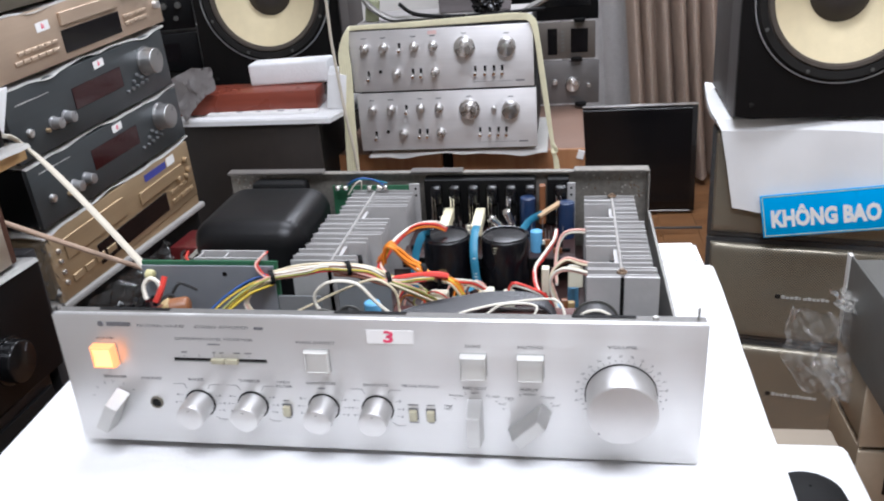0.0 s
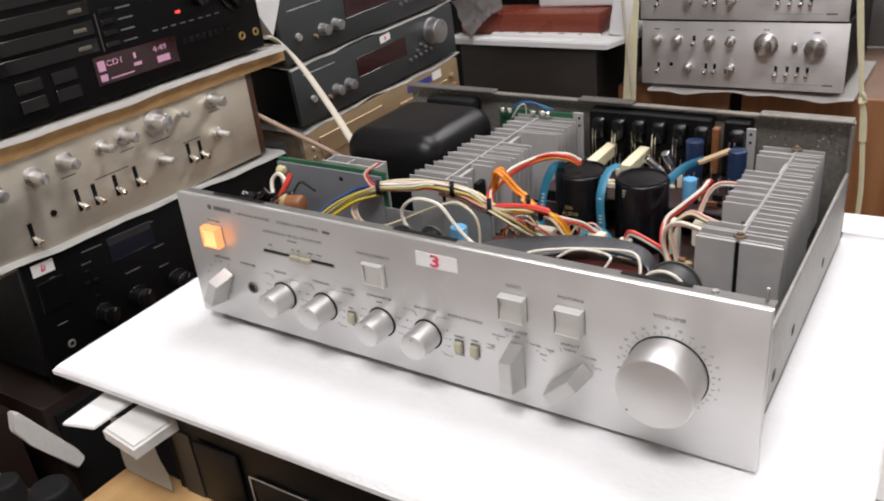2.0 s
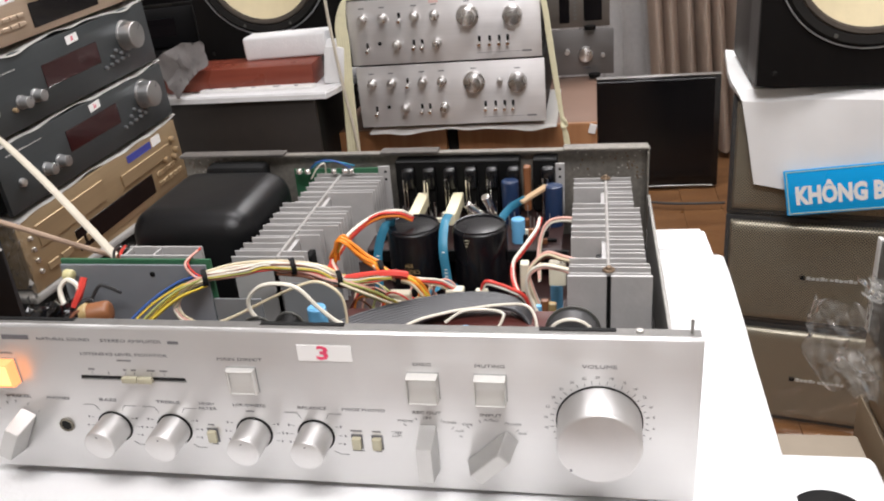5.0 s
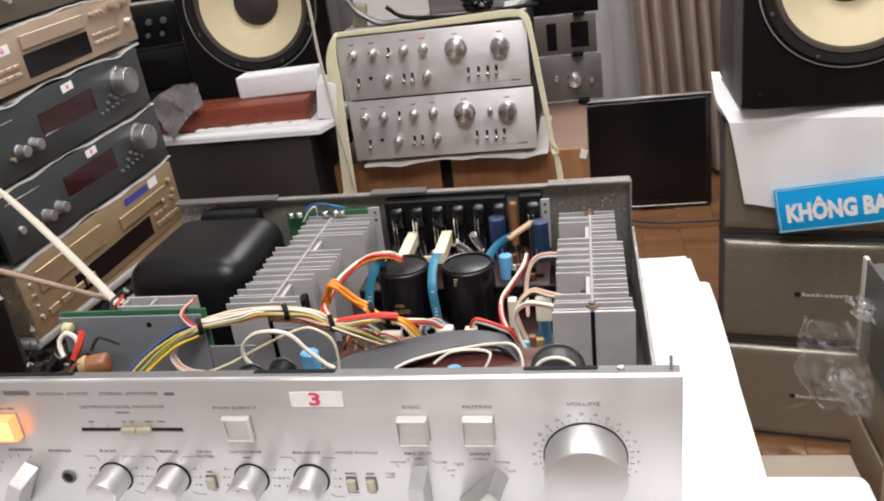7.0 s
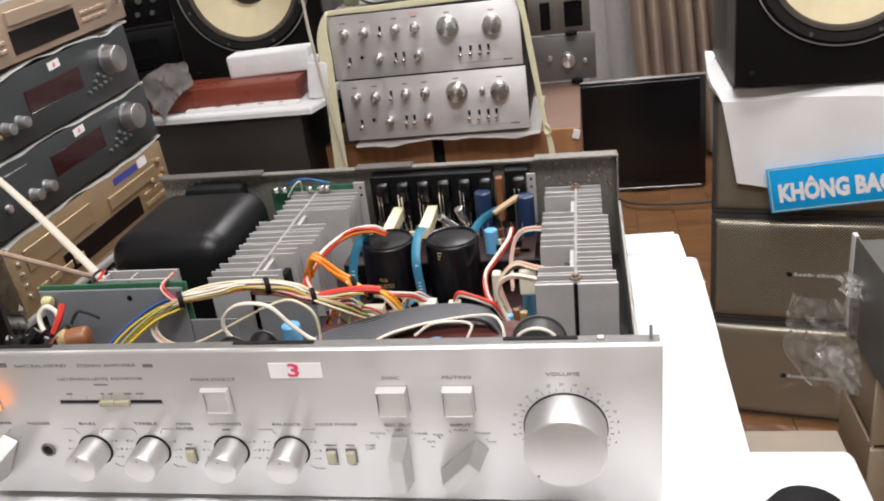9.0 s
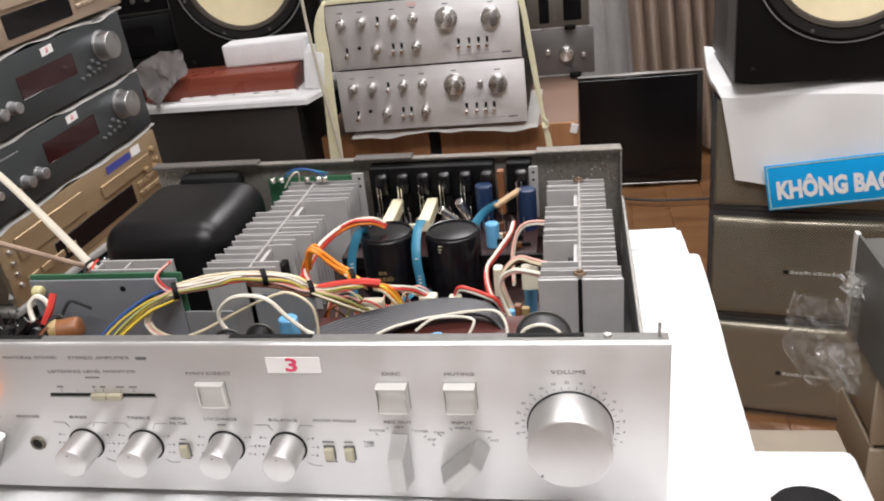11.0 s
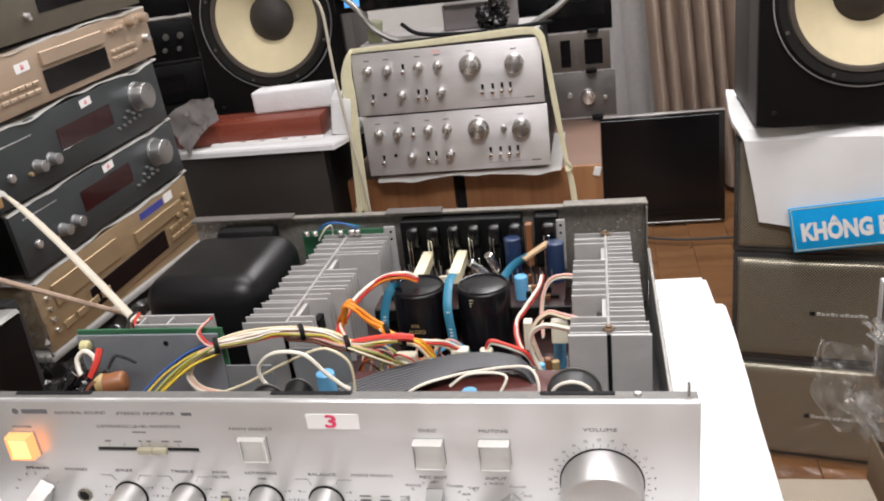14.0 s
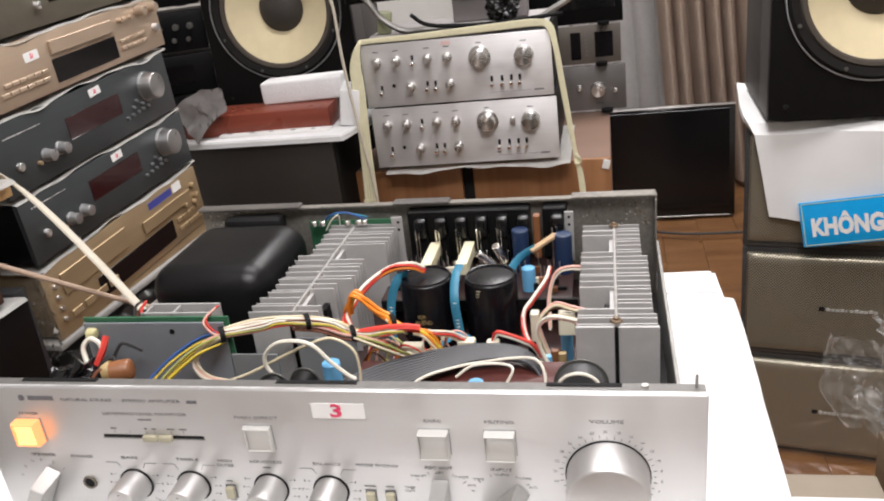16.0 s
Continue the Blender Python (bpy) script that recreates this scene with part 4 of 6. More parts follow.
wire("red", [(-0.0070, 0.109, 0.0840), (0.0048, 0.111, 0.0855), (0.0168, 0.112, 0.0868), (0.0298, 0.112, 0.0878), (0.0390, 0.115, 0.0850)], 0.0038)
bundle(["red", "pink", "brown"], [(-0.050, 0.108, 0.0910), (-0.030, 0.107, 0.0890), (-0.012, 0.107, 0.0840), (0.004, 0.108, 0.0810), (0.014, 0.112, 0.0740)], 0.0020, 0.0016, 10)
# pairs that rise from the boards to the right-hand heat sink
bundle(["red", "white", "red", "red"], [(0.1205, 0.235, 0.0700), (0.1212, 0.226, 0.0770), (0.1190, 0.210, 0.0740), (0.1100, 0.190, 0.0676), (0.1040, 0.178, 0.0620), (0.1058, 0.166, 0.0510), (0.1150, 0.154, 0.0400)], 0.0018, 0.0019, 14)
bundle(["cream", "pink", "white"], [(0.1500, 0.222, 0.0785), (0.1380, 0.221, 0.0800), (0.1290, 0.219, 0.0780), (0.1235, 0.214, 0.0700), (0.1210, 0.204, 0.0570), (0.1220, 0.192, 0.0420)], 0.0016, 0.0015, 15)
bundle(["white", "pink", "cream", "brown"], [(0.1500, 0.150, 0.0790), (0.1410, 0.151, 0.0815), (0.1308, 0.151, 0.0835), (0.1222, 0.150, 0.0780), (0.1180, 0.148, 0.0680), (0.1215, 0.146, 0.0540), (0.1270, 0.142, 0.0420)], 0.0018, 0.0015, 16)
bundle(["cream", "white", "pink"], [(0.1490, 0.130, 0.0810), (0.1380, 0.130, 0.0840), (0.1278, 0.130, 0.0850), (0.1200, 0.130, 0.0790), (0.1180, 0.130, 0.0690), (0.1205, 0.130, 0.0580), (0.1250, 0.128, 0.0480)], 0.0015, 0.0014, 17)
bundle(["red", "red", "white"], [(0.0838, 0.148, 0.0560), (0.0875, 0.147, 0.0630), (0.0960, 0.146, 0.0620), (0.1060, 0.146, 0.0580), (0.1130, 0.147, 0.0530), (0.1190, 0.148, 0.0420)], 0.0016, 0.0017, 13)
bundle(["pink", "white", "red", "cream"], [(0.0665, 0.137, 0.0630), (0.0580, 0.131, 0.0715), (0.0460, 0.124, 0.0768), (0.0300, 0.118, 0.0815)], 0.0018, 0.0012, 19)
for x, y, c in ((0.1245, 0.132, SKY), (0.1290, 0.140, BROWN_PART), (0.1345, 0.136, OCHRE), (0.1120, 0.150, BLACK_SATIN)):
    part("small_component", box(NB(), x - 0.0028, x + 0.0028, y - 0.002, y + 0.002, 0.030, 0.054, 0.0008, 1), c, amp)
wire("white", [(0.030, 0.040, 0.070), (0.0518, 0.052, 0.0840), (0.0737, 0.062, 0.0870), (0.0917, 0.066, 0.0885), (0.1086, 0.066, 0.0910), (0.1226, 0.062, 0.0930), (0.1287, 0.056, 0.0880), (0.1299, 0.048, 0.0760)], 0.0013)
wire("white", [(0.0750, 0.052, 0.0860), (0.0850, 0.056, 0.0915), (0.0987, 0.058, 0.0920), (0.1087, 0.056, 0.0915), (0.1097, 0.052, 0.0890), (0.1028, 0.046, 0.0780)], 0.0012)
wire("white", [(-0.184, 0.066, 0.078), (-0.190, 0.070, 0.086), (-0.1925, 0.074, 0.094), (-0.188, 0.077, 0.099), (-0.182, 0.077, 0.096), (-0.179, 0.075, 0.090)], 0.0024)
wire("red", [(-0.1830, 0.070, 0.082), (-0.1790, 0.075, 0.091), (-0.1775, 0.081, 0.099)], 0.0034)
wire("black", [(-0.172, 0.072, 0.084), (-0.166, 0.078, 0.094), (-0.160, 0.080, 0.092), (-0.152, 0.080, 0.088)], 0.0016)
wire("black", [(-0.176, 0.050, 0.078), (-0.170, 0.062, 0.090), (-0.165, 0.066, 0.088), (-0.162, 0.056, 0.076)], 0.0022)
wire("brown", [(-0.180, 0.046, 0.074), (-0.172, 0.056, 0.086), (-0.164, 0.060, 0.084)], 0.0018)
wire("white", [(-0.212, 0.016, 0.088), (-0.196, 0.022, 0.096), (-0.178, 0.020, 0.094), (-0.164, 0.012, 0.086)], 0.0012)
wire("blue", [(-0.092, 0.300, 0.090), (-0.078, 0.292, 0.104), (-0.062, 0.291, 0.106), (-0.046, 0.297, 0.096)], 0.0011)
wire("teal", [(-0.090, 0.302, 0.092), (-0.076, 0.295, 0.103), (-0.060, 0.294, 0.104), (-0.046, 0.300, 0.098)], 0.0010)
wire("white", [(-0.084, 0.290, 0.090), (-0.076, 0.288, 0.101), (-0.070, 0.290, 0.104), (-0.072, 0.296, 0.092)], 0.0010)
bundle(["red", "black", "brown"], [(-0.205, 0.172, 0.078), (-0.196, 0.150, 0.083), (-0.184, 0.132, 0.084), (-0.170, 0.118, 0.080)], 0.004, 0.0016, 18)
for k in range(10):
    f = k / 9
    part("ribbon_strand", tube(NB(), [(-0.014, 0.038 + 0.044 * f, 0.0615), (0.014, 0.062 + 0.039 * f, 0.0645), (0.045, 0.081 + 0.032 * f, 0.0670), (0.075, 0.098 + 0.021 * f, 0.0690), (0.100, 0.102 + 0.016 * f, 0.0690), (0.116, 0.100 + 0.012 * f, 0.0650), (0.127, 0.092 + 0.008 * f, 0.0520)], 0.0016, 8, 6), RIBBON_GREY, amp, "black flat ribbon cable")
for pts in ([(0.000, 0.176, 0.040), (0.000, 0.184, 0.068), (0.006, 0.190, 0.0870), (0.012, 0.198, 0.088)],
            [(0.055, 0.172, 0.050), (0.0525, 0.176, 0.075), (0.0520, 0.192, 0.0885), (0.0515, 0.215, 0.0870)],
            [(0.0860, 0.228, 0.0700), (0.0960, 0.245, 0.0790), (0.1075, 0.256, 0.0825)]):
    part("blue_strap", tube(NB(), pts, 0.0034, 8, 8, 0.22, (0, 1, 0.1) if pts[0][0] < 0.09 else (0, 0, 1)), TEAL, amp, "teal-blue plastic strap")
for k in range(8):
    f = k / 7
    part("printed_dash", box(NB(), 0.0532 - 0.0016 * f, 0.0556 - 0.0016 * f, 0.1713 + 0.0030 * f, 0.1718 + 0.0030 * f, 0.0545 + 0.0185 * f, 0.0553 + 0.0185 * f), LIGHT_INK, amp)
    part("printed_dash", box(NB(), -0.0010, 0.0014, 0.1767 + 0.0055 * f, 0.1772 + 0.0055 * f, 0.0470 + 0.0190 * f, 0.0478 + 0.0190 * f), LIGHT_INK, amp)
part("blue_strap", tube(NB(), [(0.030, 0.150, 0.034), (0.045, 0.156, 0.050), (0.060, 0.160, 0.054), (0.075, 0.150, 0.040)], 0.004, 8, 8, 0.3), TEAL, amp)
part("wooden_stick", box(NB(), -0.0028, 0.0028, -0.015, 0.015, -0.0015, 0.0012, 0.0003, 1, at(0.1145, 0.262, 0.0845, 10, 0, -42)), CARTON, amp, "small tan wooden stick")
for x, y, z in ((-0.094, 0.089, 0.0955), (-0.0385, 0.108, 0.0950), (-0.0075, 0.109, 0.0852), (0.0188, 0.121, 0.0872), (0.0300, 0.118, 0.0818)):
    part("cable_tie", lathe(NB(), at(x, y, z, 0, 90, 30), [(0.0052, -0.0018), (0.0058, -0.0016), (0.0058, 0.0016), (0.0052, 0.0018)], 18), BLACK_RUBBER, amp, "black cable tie")
part("tape_wrap", box(NB(), -0.0035, 0.0035, -0.006, 0.006, -0.005, 0.005, 0.002, 2, at(-0.193, 0.152, 0.076, 0, 0, 40)), BLACK_RUBBER, amp)
bm = NB()
bmesh.ops.create_icosphere(bm, subdivisions=4, radius=1.0)
for v in bm.verts:
    d = v.co.normalized()
    q = 0.8 + 0.5 * noise.noise(d * 2.0) + 0.35 * abs(noise.noise(d * 5.0))
    q += 0.18 * abs(noise.noise(d * 11.0))
    v.co = Vector((max(-0.2080, -0.194 + 0.014 * d.x * q), 0.052 + 0.030 * d.y * q, 0.074 + 0.018 * d.z * q))
part("black_wrap", bm, BLACK_GLOSS, amp, "crumpled black plastic wrap")
for x, y in ((-0.19, 0.03), (0.19, 0.03), (-0.19, 0.28), (0.19, 0.28)):
    part("foot", cyl(NB(), at(x, y, -0.002), 0.016, 0.018, 0.0105, 24, 0.001), BLACK_RUBBER, amp)


# ---- work table and its foam ----
def slab(bm, pts, z0, z1, bev, waves=0.0):
    lo = [bm.verts.new((x, y, z0)) for x, y in pts]
    hi = [bm.verts.new((x, y, z1)) for x, y in pts]
    n = len(pts)
    bm.faces.new(lo[::-1])
    top = bm.faces.new(hi)
    for k in range(n):
        bm.faces.new((lo[k], lo[(k + 1) % n], hi[(k + 1) % n], hi[k]))
    if bev:
        bmesh.ops.bevel(bm, geom=list(top.edges), offset=bev, segments=3, affect="EDGES")
    return bm


def soft_mat(corners, z, thick, seed, n=48, wave=0.0012):
    """A soft foam mat between four corners, with rounded, slightly ragged edges."""
    (ax, ay), (bx, by), (cx, cy), (dx, dy) = corners
    bm = NB()
    top, low = [], []
    for j in range(n + 1):
        v = j / n
        tr, lr = [], []
        for k in range(n + 1):
            u = k / n
            uu, vv = 0.5 - 0.5 * math.cos(math.pi * u), 0.5 - 0.5 * math.cos(math.pi * v)
            x = (ax * (1 - uu) + bx * uu) * (1 - vv) + (dx * (1 - uu) + cx * uu) * vv
            y = (ay * (1 - uu) + by * uu) * (1 - vv) + (dy * (1 - uu) + cy * uu) * vv
            rag = 0.0016 * noise.noise((x * 12, y * 12, seed))
            edge = min(min(u, 1 - u), min(v, 1 - v))
            if edge == 0:
                x += rag
                y += rag
            d = min(min(uu, 1 - uu) * abs(bx - ax), min(vv, 1 - vv) * abs(dy - ay)) / 0.006
            drop = thick * 0.55 * (1 - min(1.0, d)) ** 2
            tr.append(bm.verts.new((x, y, z - drop - wave * (0.5 + 0.5 * noise.noise((x * 11, y * 11, seed))))))
            lr.append(bm.verts.new((x, y, z - thick)) if edge == 0 else None)
        top.append(tr)
        low.append(lr)
    for p, q in zip(top, top[1:]):
        for k in range(n):
            bm.faces.new((p[k], p[k + 1], q[k + 1], q[k]))
    rim = [(0, k) for k in range(n)] + [(j, n) for j in range(n)] + [(n, k) for k in range(n, 0, -1)] + [(j, 0) for j in range(n, 0, -1)]
    for (j0, k0), (j1, k1) in zip(rim, rim[1:] + rim[:1]):
        bm.faces.new((top[j0][k0], low[j0][k0], low[j1][k1], top[j1][k1]))
    bm.faces.new([low[j][k] for j, k in rim])
    return bm


single("foam_sheet", soft_mat([(-0.285, -0.104), (0.273, -0.094), (0.277, 0.322), (-0.305, 0.333)], ZT, 0.009, 2.0), WHITE_FOAM, "thick white foam sheet covering the table under the amplifier", "foam sheet")
single("foam_block", slab(NB(), [(0.10, 0.324), (0.268, 0.324), (0.266, 0.376), (0.10, 0.372)], ZT - 0.022, ZT + 0.0005, 0.005), WHITE_FOAM, "white foam strip laid behind the foam sheet", "foam block")
single("foam_pad", box(NB(), 0.212, 0.262, -0.08, 0.33, ZT - 0.10, ZT - 0.0095, 0.008), WHITE_FOAM, "white foam padding under the sheet's edge", "foam block")

deck = thing("cassette_deck", "black cassette deck lying under the foam sheet", "cassette deck", at(0.03, -0.085, ZT - 0.1305))
part("body", box(NB(), -0.21, 0.18, 0.004, 0.36, 0.006, 0.119, 0.002), BLACK_SATIN, deck)
part("face", box(NB(), -0.215, 0.185, -0.004, 0.0035, 0.004, 0.121, 0.001), BLACK_SATIN, deck, "black front with a tape door")
part("tape_door", box(NB(), -0.180, -0.135, -0.008, -0.0045, 0.040, 0.095, 0.002), BLACK_SATIN, deck)
part("tape_door", box(NB(), -0.124, 0.012, -0.007, -0.0045, 0.030, 0.0815, 0.002), BLACK_SATIN, deck, "door with a thin silver outline")
for z0, z1, x0, x1 in ((0.0820, 0.0828, -0.125, 0.010), (0.050, 0.0828, -0.1258, -0.1248), (0.0495, 0.0503, -0.125, -0.090)):
    part("silver_line", box(NB(), x0, x1, -0.0076, -0.0072, z0, z1), ALU, deck)
for k in range(5):
    part("key", box(NB(), -0.112 + 0.022 * k, -0.094 + 0.022 * k, -0.0095, -0.0072, 0.022, 0.032, 0.0008, 1), BLACK_SATIN, deck)
part("window", box(NB(), -0.206, -0.186, -0.0052, -0.0042, 0.03, 0.095), DARK_END, deck)

cab = thing("equipment_cabinet", "black cabinet carrying the work table", "cabinet", at(0.03, -0.06, 0))
part("body", box(NB(), -0.21, 0.18, 0.0, 0.40, 0.02, ZT - 0.1305 + 0.0055, 0.003), BLACK_SATIN, cab)
part("plinth", box(NB(), -0.20, 0.17, 0.02, 0.38, 0.0, 0.0195), BLACK_SATIN, cab)
single("foam_scrap", slab(NB(), [(-0.209, -0.121), (-0.168, -0.126), (-0.165, -0.070), (-0.209, -0.068)], 0.846, 0.8560, 0.002), FOAM_GREY, "white foam scrap pushed under the foam sheet", "foam scrap")
bm = slab(NB(), [(-0.238, -0.133), (-0.211, -0.126), (-0.211, -0.070), (-0.243, -0.070), (-0.240, -0.098)], 0.8575, 0.8600, 0.0008)
single("paper_scrap", bm, PAPER, "folded white paper under the foam sheet", "paper")
bm = NB()
rows = []
for j in range(9):
    v = j / 8
    rows.append([bm.verts.new((-0.236 + 0.046 * u + 0.008 * v * u, -0.099 + 0.005 * noise.noise((3 * u, 2 * v, 1.0)), 0.845 - 0.056 * v)) for u in (0, 0.25, 0.5, 0.75, 1)])
for p, q in zip(rows, rows[1:]):
    for k in range(4):
        bm.faces.new((p[k], p[k + 1], q[k + 1], q[k]))
bmesh.ops.solidify(bm, geom=list(bm.faces), thickness=0.0015)
single("packing_sheet", bm, FOAM_GREY, "pale packing sheet hanging beside the cassette deck", "packing sheet")
pw = thing("wooden_board", "pale plywood board on a dark stand below the table edge", "board", at(-0.195, -0.135, 0))
part("board", box(NB(), -0.050, 0.060, -0.070, 0.051, 0.770, 0.785, 0.001, 1), PLY, pw)
part("stand", box(NB(), -0.03, 0.04, -0.03, 0.04, 0.0, 0.7698, 0.002, 1), DARK_BROWN, pw)


# ---- hi-fi components: the front faces -y, the origin is at the front's lower middle ----
def device(name, label, category, m, w, h, d, face, body=BLACK_SATIN, plate=0.006, group=""):
    t = thing(name, label, category, m, group)
    part("case", box(NB(), -w / 2 + 0.003, w / 2 - 0.003, 0.0005, d, 0.004, h - 0.003, 0.002), body, t)
    f = part("face_plate", box(NB(), -w / 2, w / 2, -plate, 0, 0, h, 0.0012), face, t)
    for x in (-w / 2 + 0.05, w / 2 - 0.05):
        for y in (0.04, d - 0.04):
            part("foot", cyl(NB(), at(x, y, -0.004), 0.014, 0.016, 0.0085, 16), BLACK_RUBBER, t)
    t["plate"] = plate
    return t


def knob(t, x, z, r, deep, material, y=None, collar=0.0, name="knob"):
    y = -t["plate"] if y is None else y
    k = part(name, cyl(NB(), at(x, y - 0.0003, z, 90), r, r * 0.95, deep, 28, r * 0.07), material, t)
    if collar:
        part("collar", cyl(NB(), at(x, y - 0.0001, z, 90), r * collar, r * collar, 0.003, 28, 0.0006), material, k)
    part("pointer_mark", box(NB(), -0.0005, 0.0005, -0.0006, 0, r * 0.45, r * 0.85, m=at(x, y - 0.0003 - deep, z, 0, 35, 0)), DARK_INK, k)
    return k


def lever(t, x, z, h=0.016, up=1):
    y = -t["plate"]
    s = part("toggle_switch", box(NB(), x - 0.0028, x + 0.0028, y - 0.0004, y + 0.001, z - h * 0.58, z + h * 0.58), BLACK_SATIN, t, "metal toggle in a black slot")
    part("toggle_lever", cyl(NB(), at(x, y, z - 0.12 * h, 112), 0.0022, 0.0042, 0.016, 12, 0.0008), CHROME, s)


def panel_box(t, name, x0, x1, z0, z1, proud, material, label="", bev=0.0008):
    y = -t["plate"]
    return part(name, box(NB(), x0, x1, y - proud, y - 0.0002, z0, z1, bev, 1), material, t, label)


def sticker(t, x, z, w=0.028, h=0.018, tilt=0, red=True):
    y = -t["plate"] - 0.0003
    s = part("price_sticker", box(NB(), -w / 2, w / 2, -0.0004, 0, -h / 2, h / 2, m=at(x, y, z, 0, tilt, 0)), PAPER, t, "white price sticker with red mark")
    if red:
        for dx, dz, ww, hh in ((-0.05, 0.0, 0.030, 0.30), (0.02, -0.14, 0.085, 0.075), (0.07, 0.06, 0.028, 0.18)):
            part("red_mark", box(NB(), w * (dx - ww), w * (dx + ww), -0.0007, -0.0005, h * (dz - hh), h * (dz + hh), m=at(x, y, z, 0, tilt + 12, 0)), RED_INK, s)


def wavy_sheet(name, m, x0, x1, d, label, thick=0.004, amp_=0.003, seed=1, hang=0.006):
    bm = NB()
    n = 60
    g = random.Random(seed)
    ph = [g.uniform(0, 6) for _ in range(3)]
    rows = []
    for y in (-0.008, -0.004, 0.02, d):
        row = []
        for k in range(n + 1):
            x = x0 + (x1 - x0) * k / n
            w = amp_ * (math.sin(21 * x + ph[0]) + 0.6 * math.sin(47 * x + ph[1]) + 0.3 * math.sin(90 * x + ph[2]))
            z = w * (1 if y < 0 else 0.15) - (hang * 0.4 if y < -0.006 else 0)
            row.append(bm.verts.new((x, y + (0.6 * w if y < 0 else 0), z)))
        rows.append(row)
    for a, b in zip(rows, rows[1:]):
        for k in range(n):
            bm.faces.new((a[k], a[k + 1], b[k + 1], b[k]))
    bmesh.ops.solidify(bm, geom=list(bm.faces), thickness=thick)
    return single(name, bm, FOAM_GREY, label, "foam sheet", m)


# ---- two silver amplifiers tied together with ribbon ----
def silver_amp(m, label, small):
    t = device("silver_amplifier", label, "amplifier", m, 0.412, 0.136, 0.32, ALU_OLD, BLACK_SATIN, 0.005, "stacked silver amplifiers")
    for x in (-0.172, -0.128, -0.059, -0.016):
        knob(t, x, 0.098, 0.0078, 0.021, TURNED, collar=1.32)
    lever(t, -0.092, 0.098)
    knob(t, 0.054, 0.092, 0.0190, 0.024, TURNED, collar=1.26, name="volume_knob")
    knob(t, 0.148, 0.089, 0.0205, 0.018, TURNED, name="selector_knob")
    lever(t, -0.168, 0.038)
    part("jack", cyl(NB(), at(-0.140, -0.005, 0.045, 90), 0.004, 0.004, 0.0015, 16), BLACK_SATIN, t)
    for x in (-0.103, -0.015):
        knob(t, x, 0.040, 0.0078, 0.021, TURNED, collar=1.32)
    for x in (-0.065, -0.047, 0.076, 0.098, 0.118, 0.136):
        lever(t, x, 0.040)
    panel_box(t, "maker_mark", 0.165, 0.185, 0.0125, 0.0155, 0.0003, DARK_INK, "plain dark bar in place of a maker's name", 0)
    panel_box(t, "printed_line", 0.070, 0.160, 0.0137, 0.0143, 0.0003, DARK_INK, "", 0)
    if small:
        knob(t, 0.110, 0.092, 0.0060, 0.012, TURNED)
    for x, z in ((-0.172, 0.120), (-0.128, 0.120), (-0.059, 0.120), (-0.016, 0.120), (0.054, 0.122), (0.148, 0.118)):
        panel_box(t, "printed_bar", x - 0.006, x + 0.006, z - 0.001, z + 0.001, 0.0003, DARK_INK, "", 0)
    return t


SY = 1.378
upper = silver_amp(at(-0.150, SY, 0.832), "silver stereo amplifier stacked on a second one and tied with ribbon", False)
panel_box(upper, "red_label", -0.026, -0.006, 0.123, 0.131, 0.0005, mat("faded_red_label", (0.74, 0.52, 0.49), 0.6), "small faded red label", 0)
silver_amp(at(-0.146, SY, 0.692), "silver stereo amplifier standing under another on foam", True)
wavy_sheet("foam_sheet", at(-0.140, SY - 0.010, 0.683), -0.195, 0.222, 0.30, "white foam sheet under the silver amplifiers", 0.006, 0.003, 3)

# ribbon tied round the stack
def ribbon(name, pts, r, label, material=ROPE, flat=0.25, up=(0, 1, 0)):
    return single(name, tube(NB(), pts, r, 8, 8, flat, up), material, label, "ribbon")


for k in range(5):
    f = k / 4
    ribbon("ribbon", [(-0.391 + 0.026 * f, SY - 0.018, 0.615), (-0.386 + 0.022 * f, SY - 0.018, 0.697), (-0.382 + 0.020 * f, SY - 0.018, 0.763), (-0.379 + 0.022 * f, SY - 0.018, 0.878), (-0.376 + 0.018 * f, SY - 0.017, 0.929), (-0.357 + 0.005 * f, SY - 0.015, 0.970 + 0.004 * f),
                      (-0.335, SY - 0.006, 0.975 + 0.004 * f), (-0.215, SY - 0.004, 0.975 + 0.006 * f), (-0.045, SY - 0.004, 0.978 + 0.009 * f), (0.026, SY - 0.004, 0.979 + 0.009 * f), (0.052 + 0.006 * f, SY - 0.012, 0.972 + 0.006 * f),
                      (0.063 + 0.005 * f, SY - 0.016, 0.934), (0.071 + 0.006 * f, SY - 0.016, 0.862), (0.082 + 0.005 * f, SY - 0.016, 0.776), (0.0945 + 0.002 * f, SY - 0.016, 0.690), (0.099 + 0.006 * f, SY - 0.016, 0.655), (0.103 + 0.007 * f, SY - 0.016, 0.60)], 0.0034, "cream packing ribbon tied round the silver amplifiers")
for k in range(2):
    ribbon("ribbon", [(-0.391 + 0.020 * k, SY - 0.018, 0.622), (-0.388 + 0.022 * k, SY - 0.016, 0.55), (-0.384 + 0.024 * k, SY - 0.012, 0.46)], 0.007, "cream packing ribbon hanging below the stack")
ribbon("ribbon_knot", [(0.094, SY - 0.018, 0.702), (0.101, SY - 0.022, 0.694), (0.103, SY - 0.020, 0.684), (0.095, SY - 0.022, 0.680), (0.093, SY - 0.018, 0.690)], 0.0032, "knot in the cream packing ribbon")
ribbon("ribbon", [(0.106, SY - 0.014, 0.605), (0.114, SY - 0.012, 0.50), (0.116, SY - 0.012, 0.36), (0.135, SY - 0.012, 0.27)], 0.005, "loose end of cream packing ribbon")

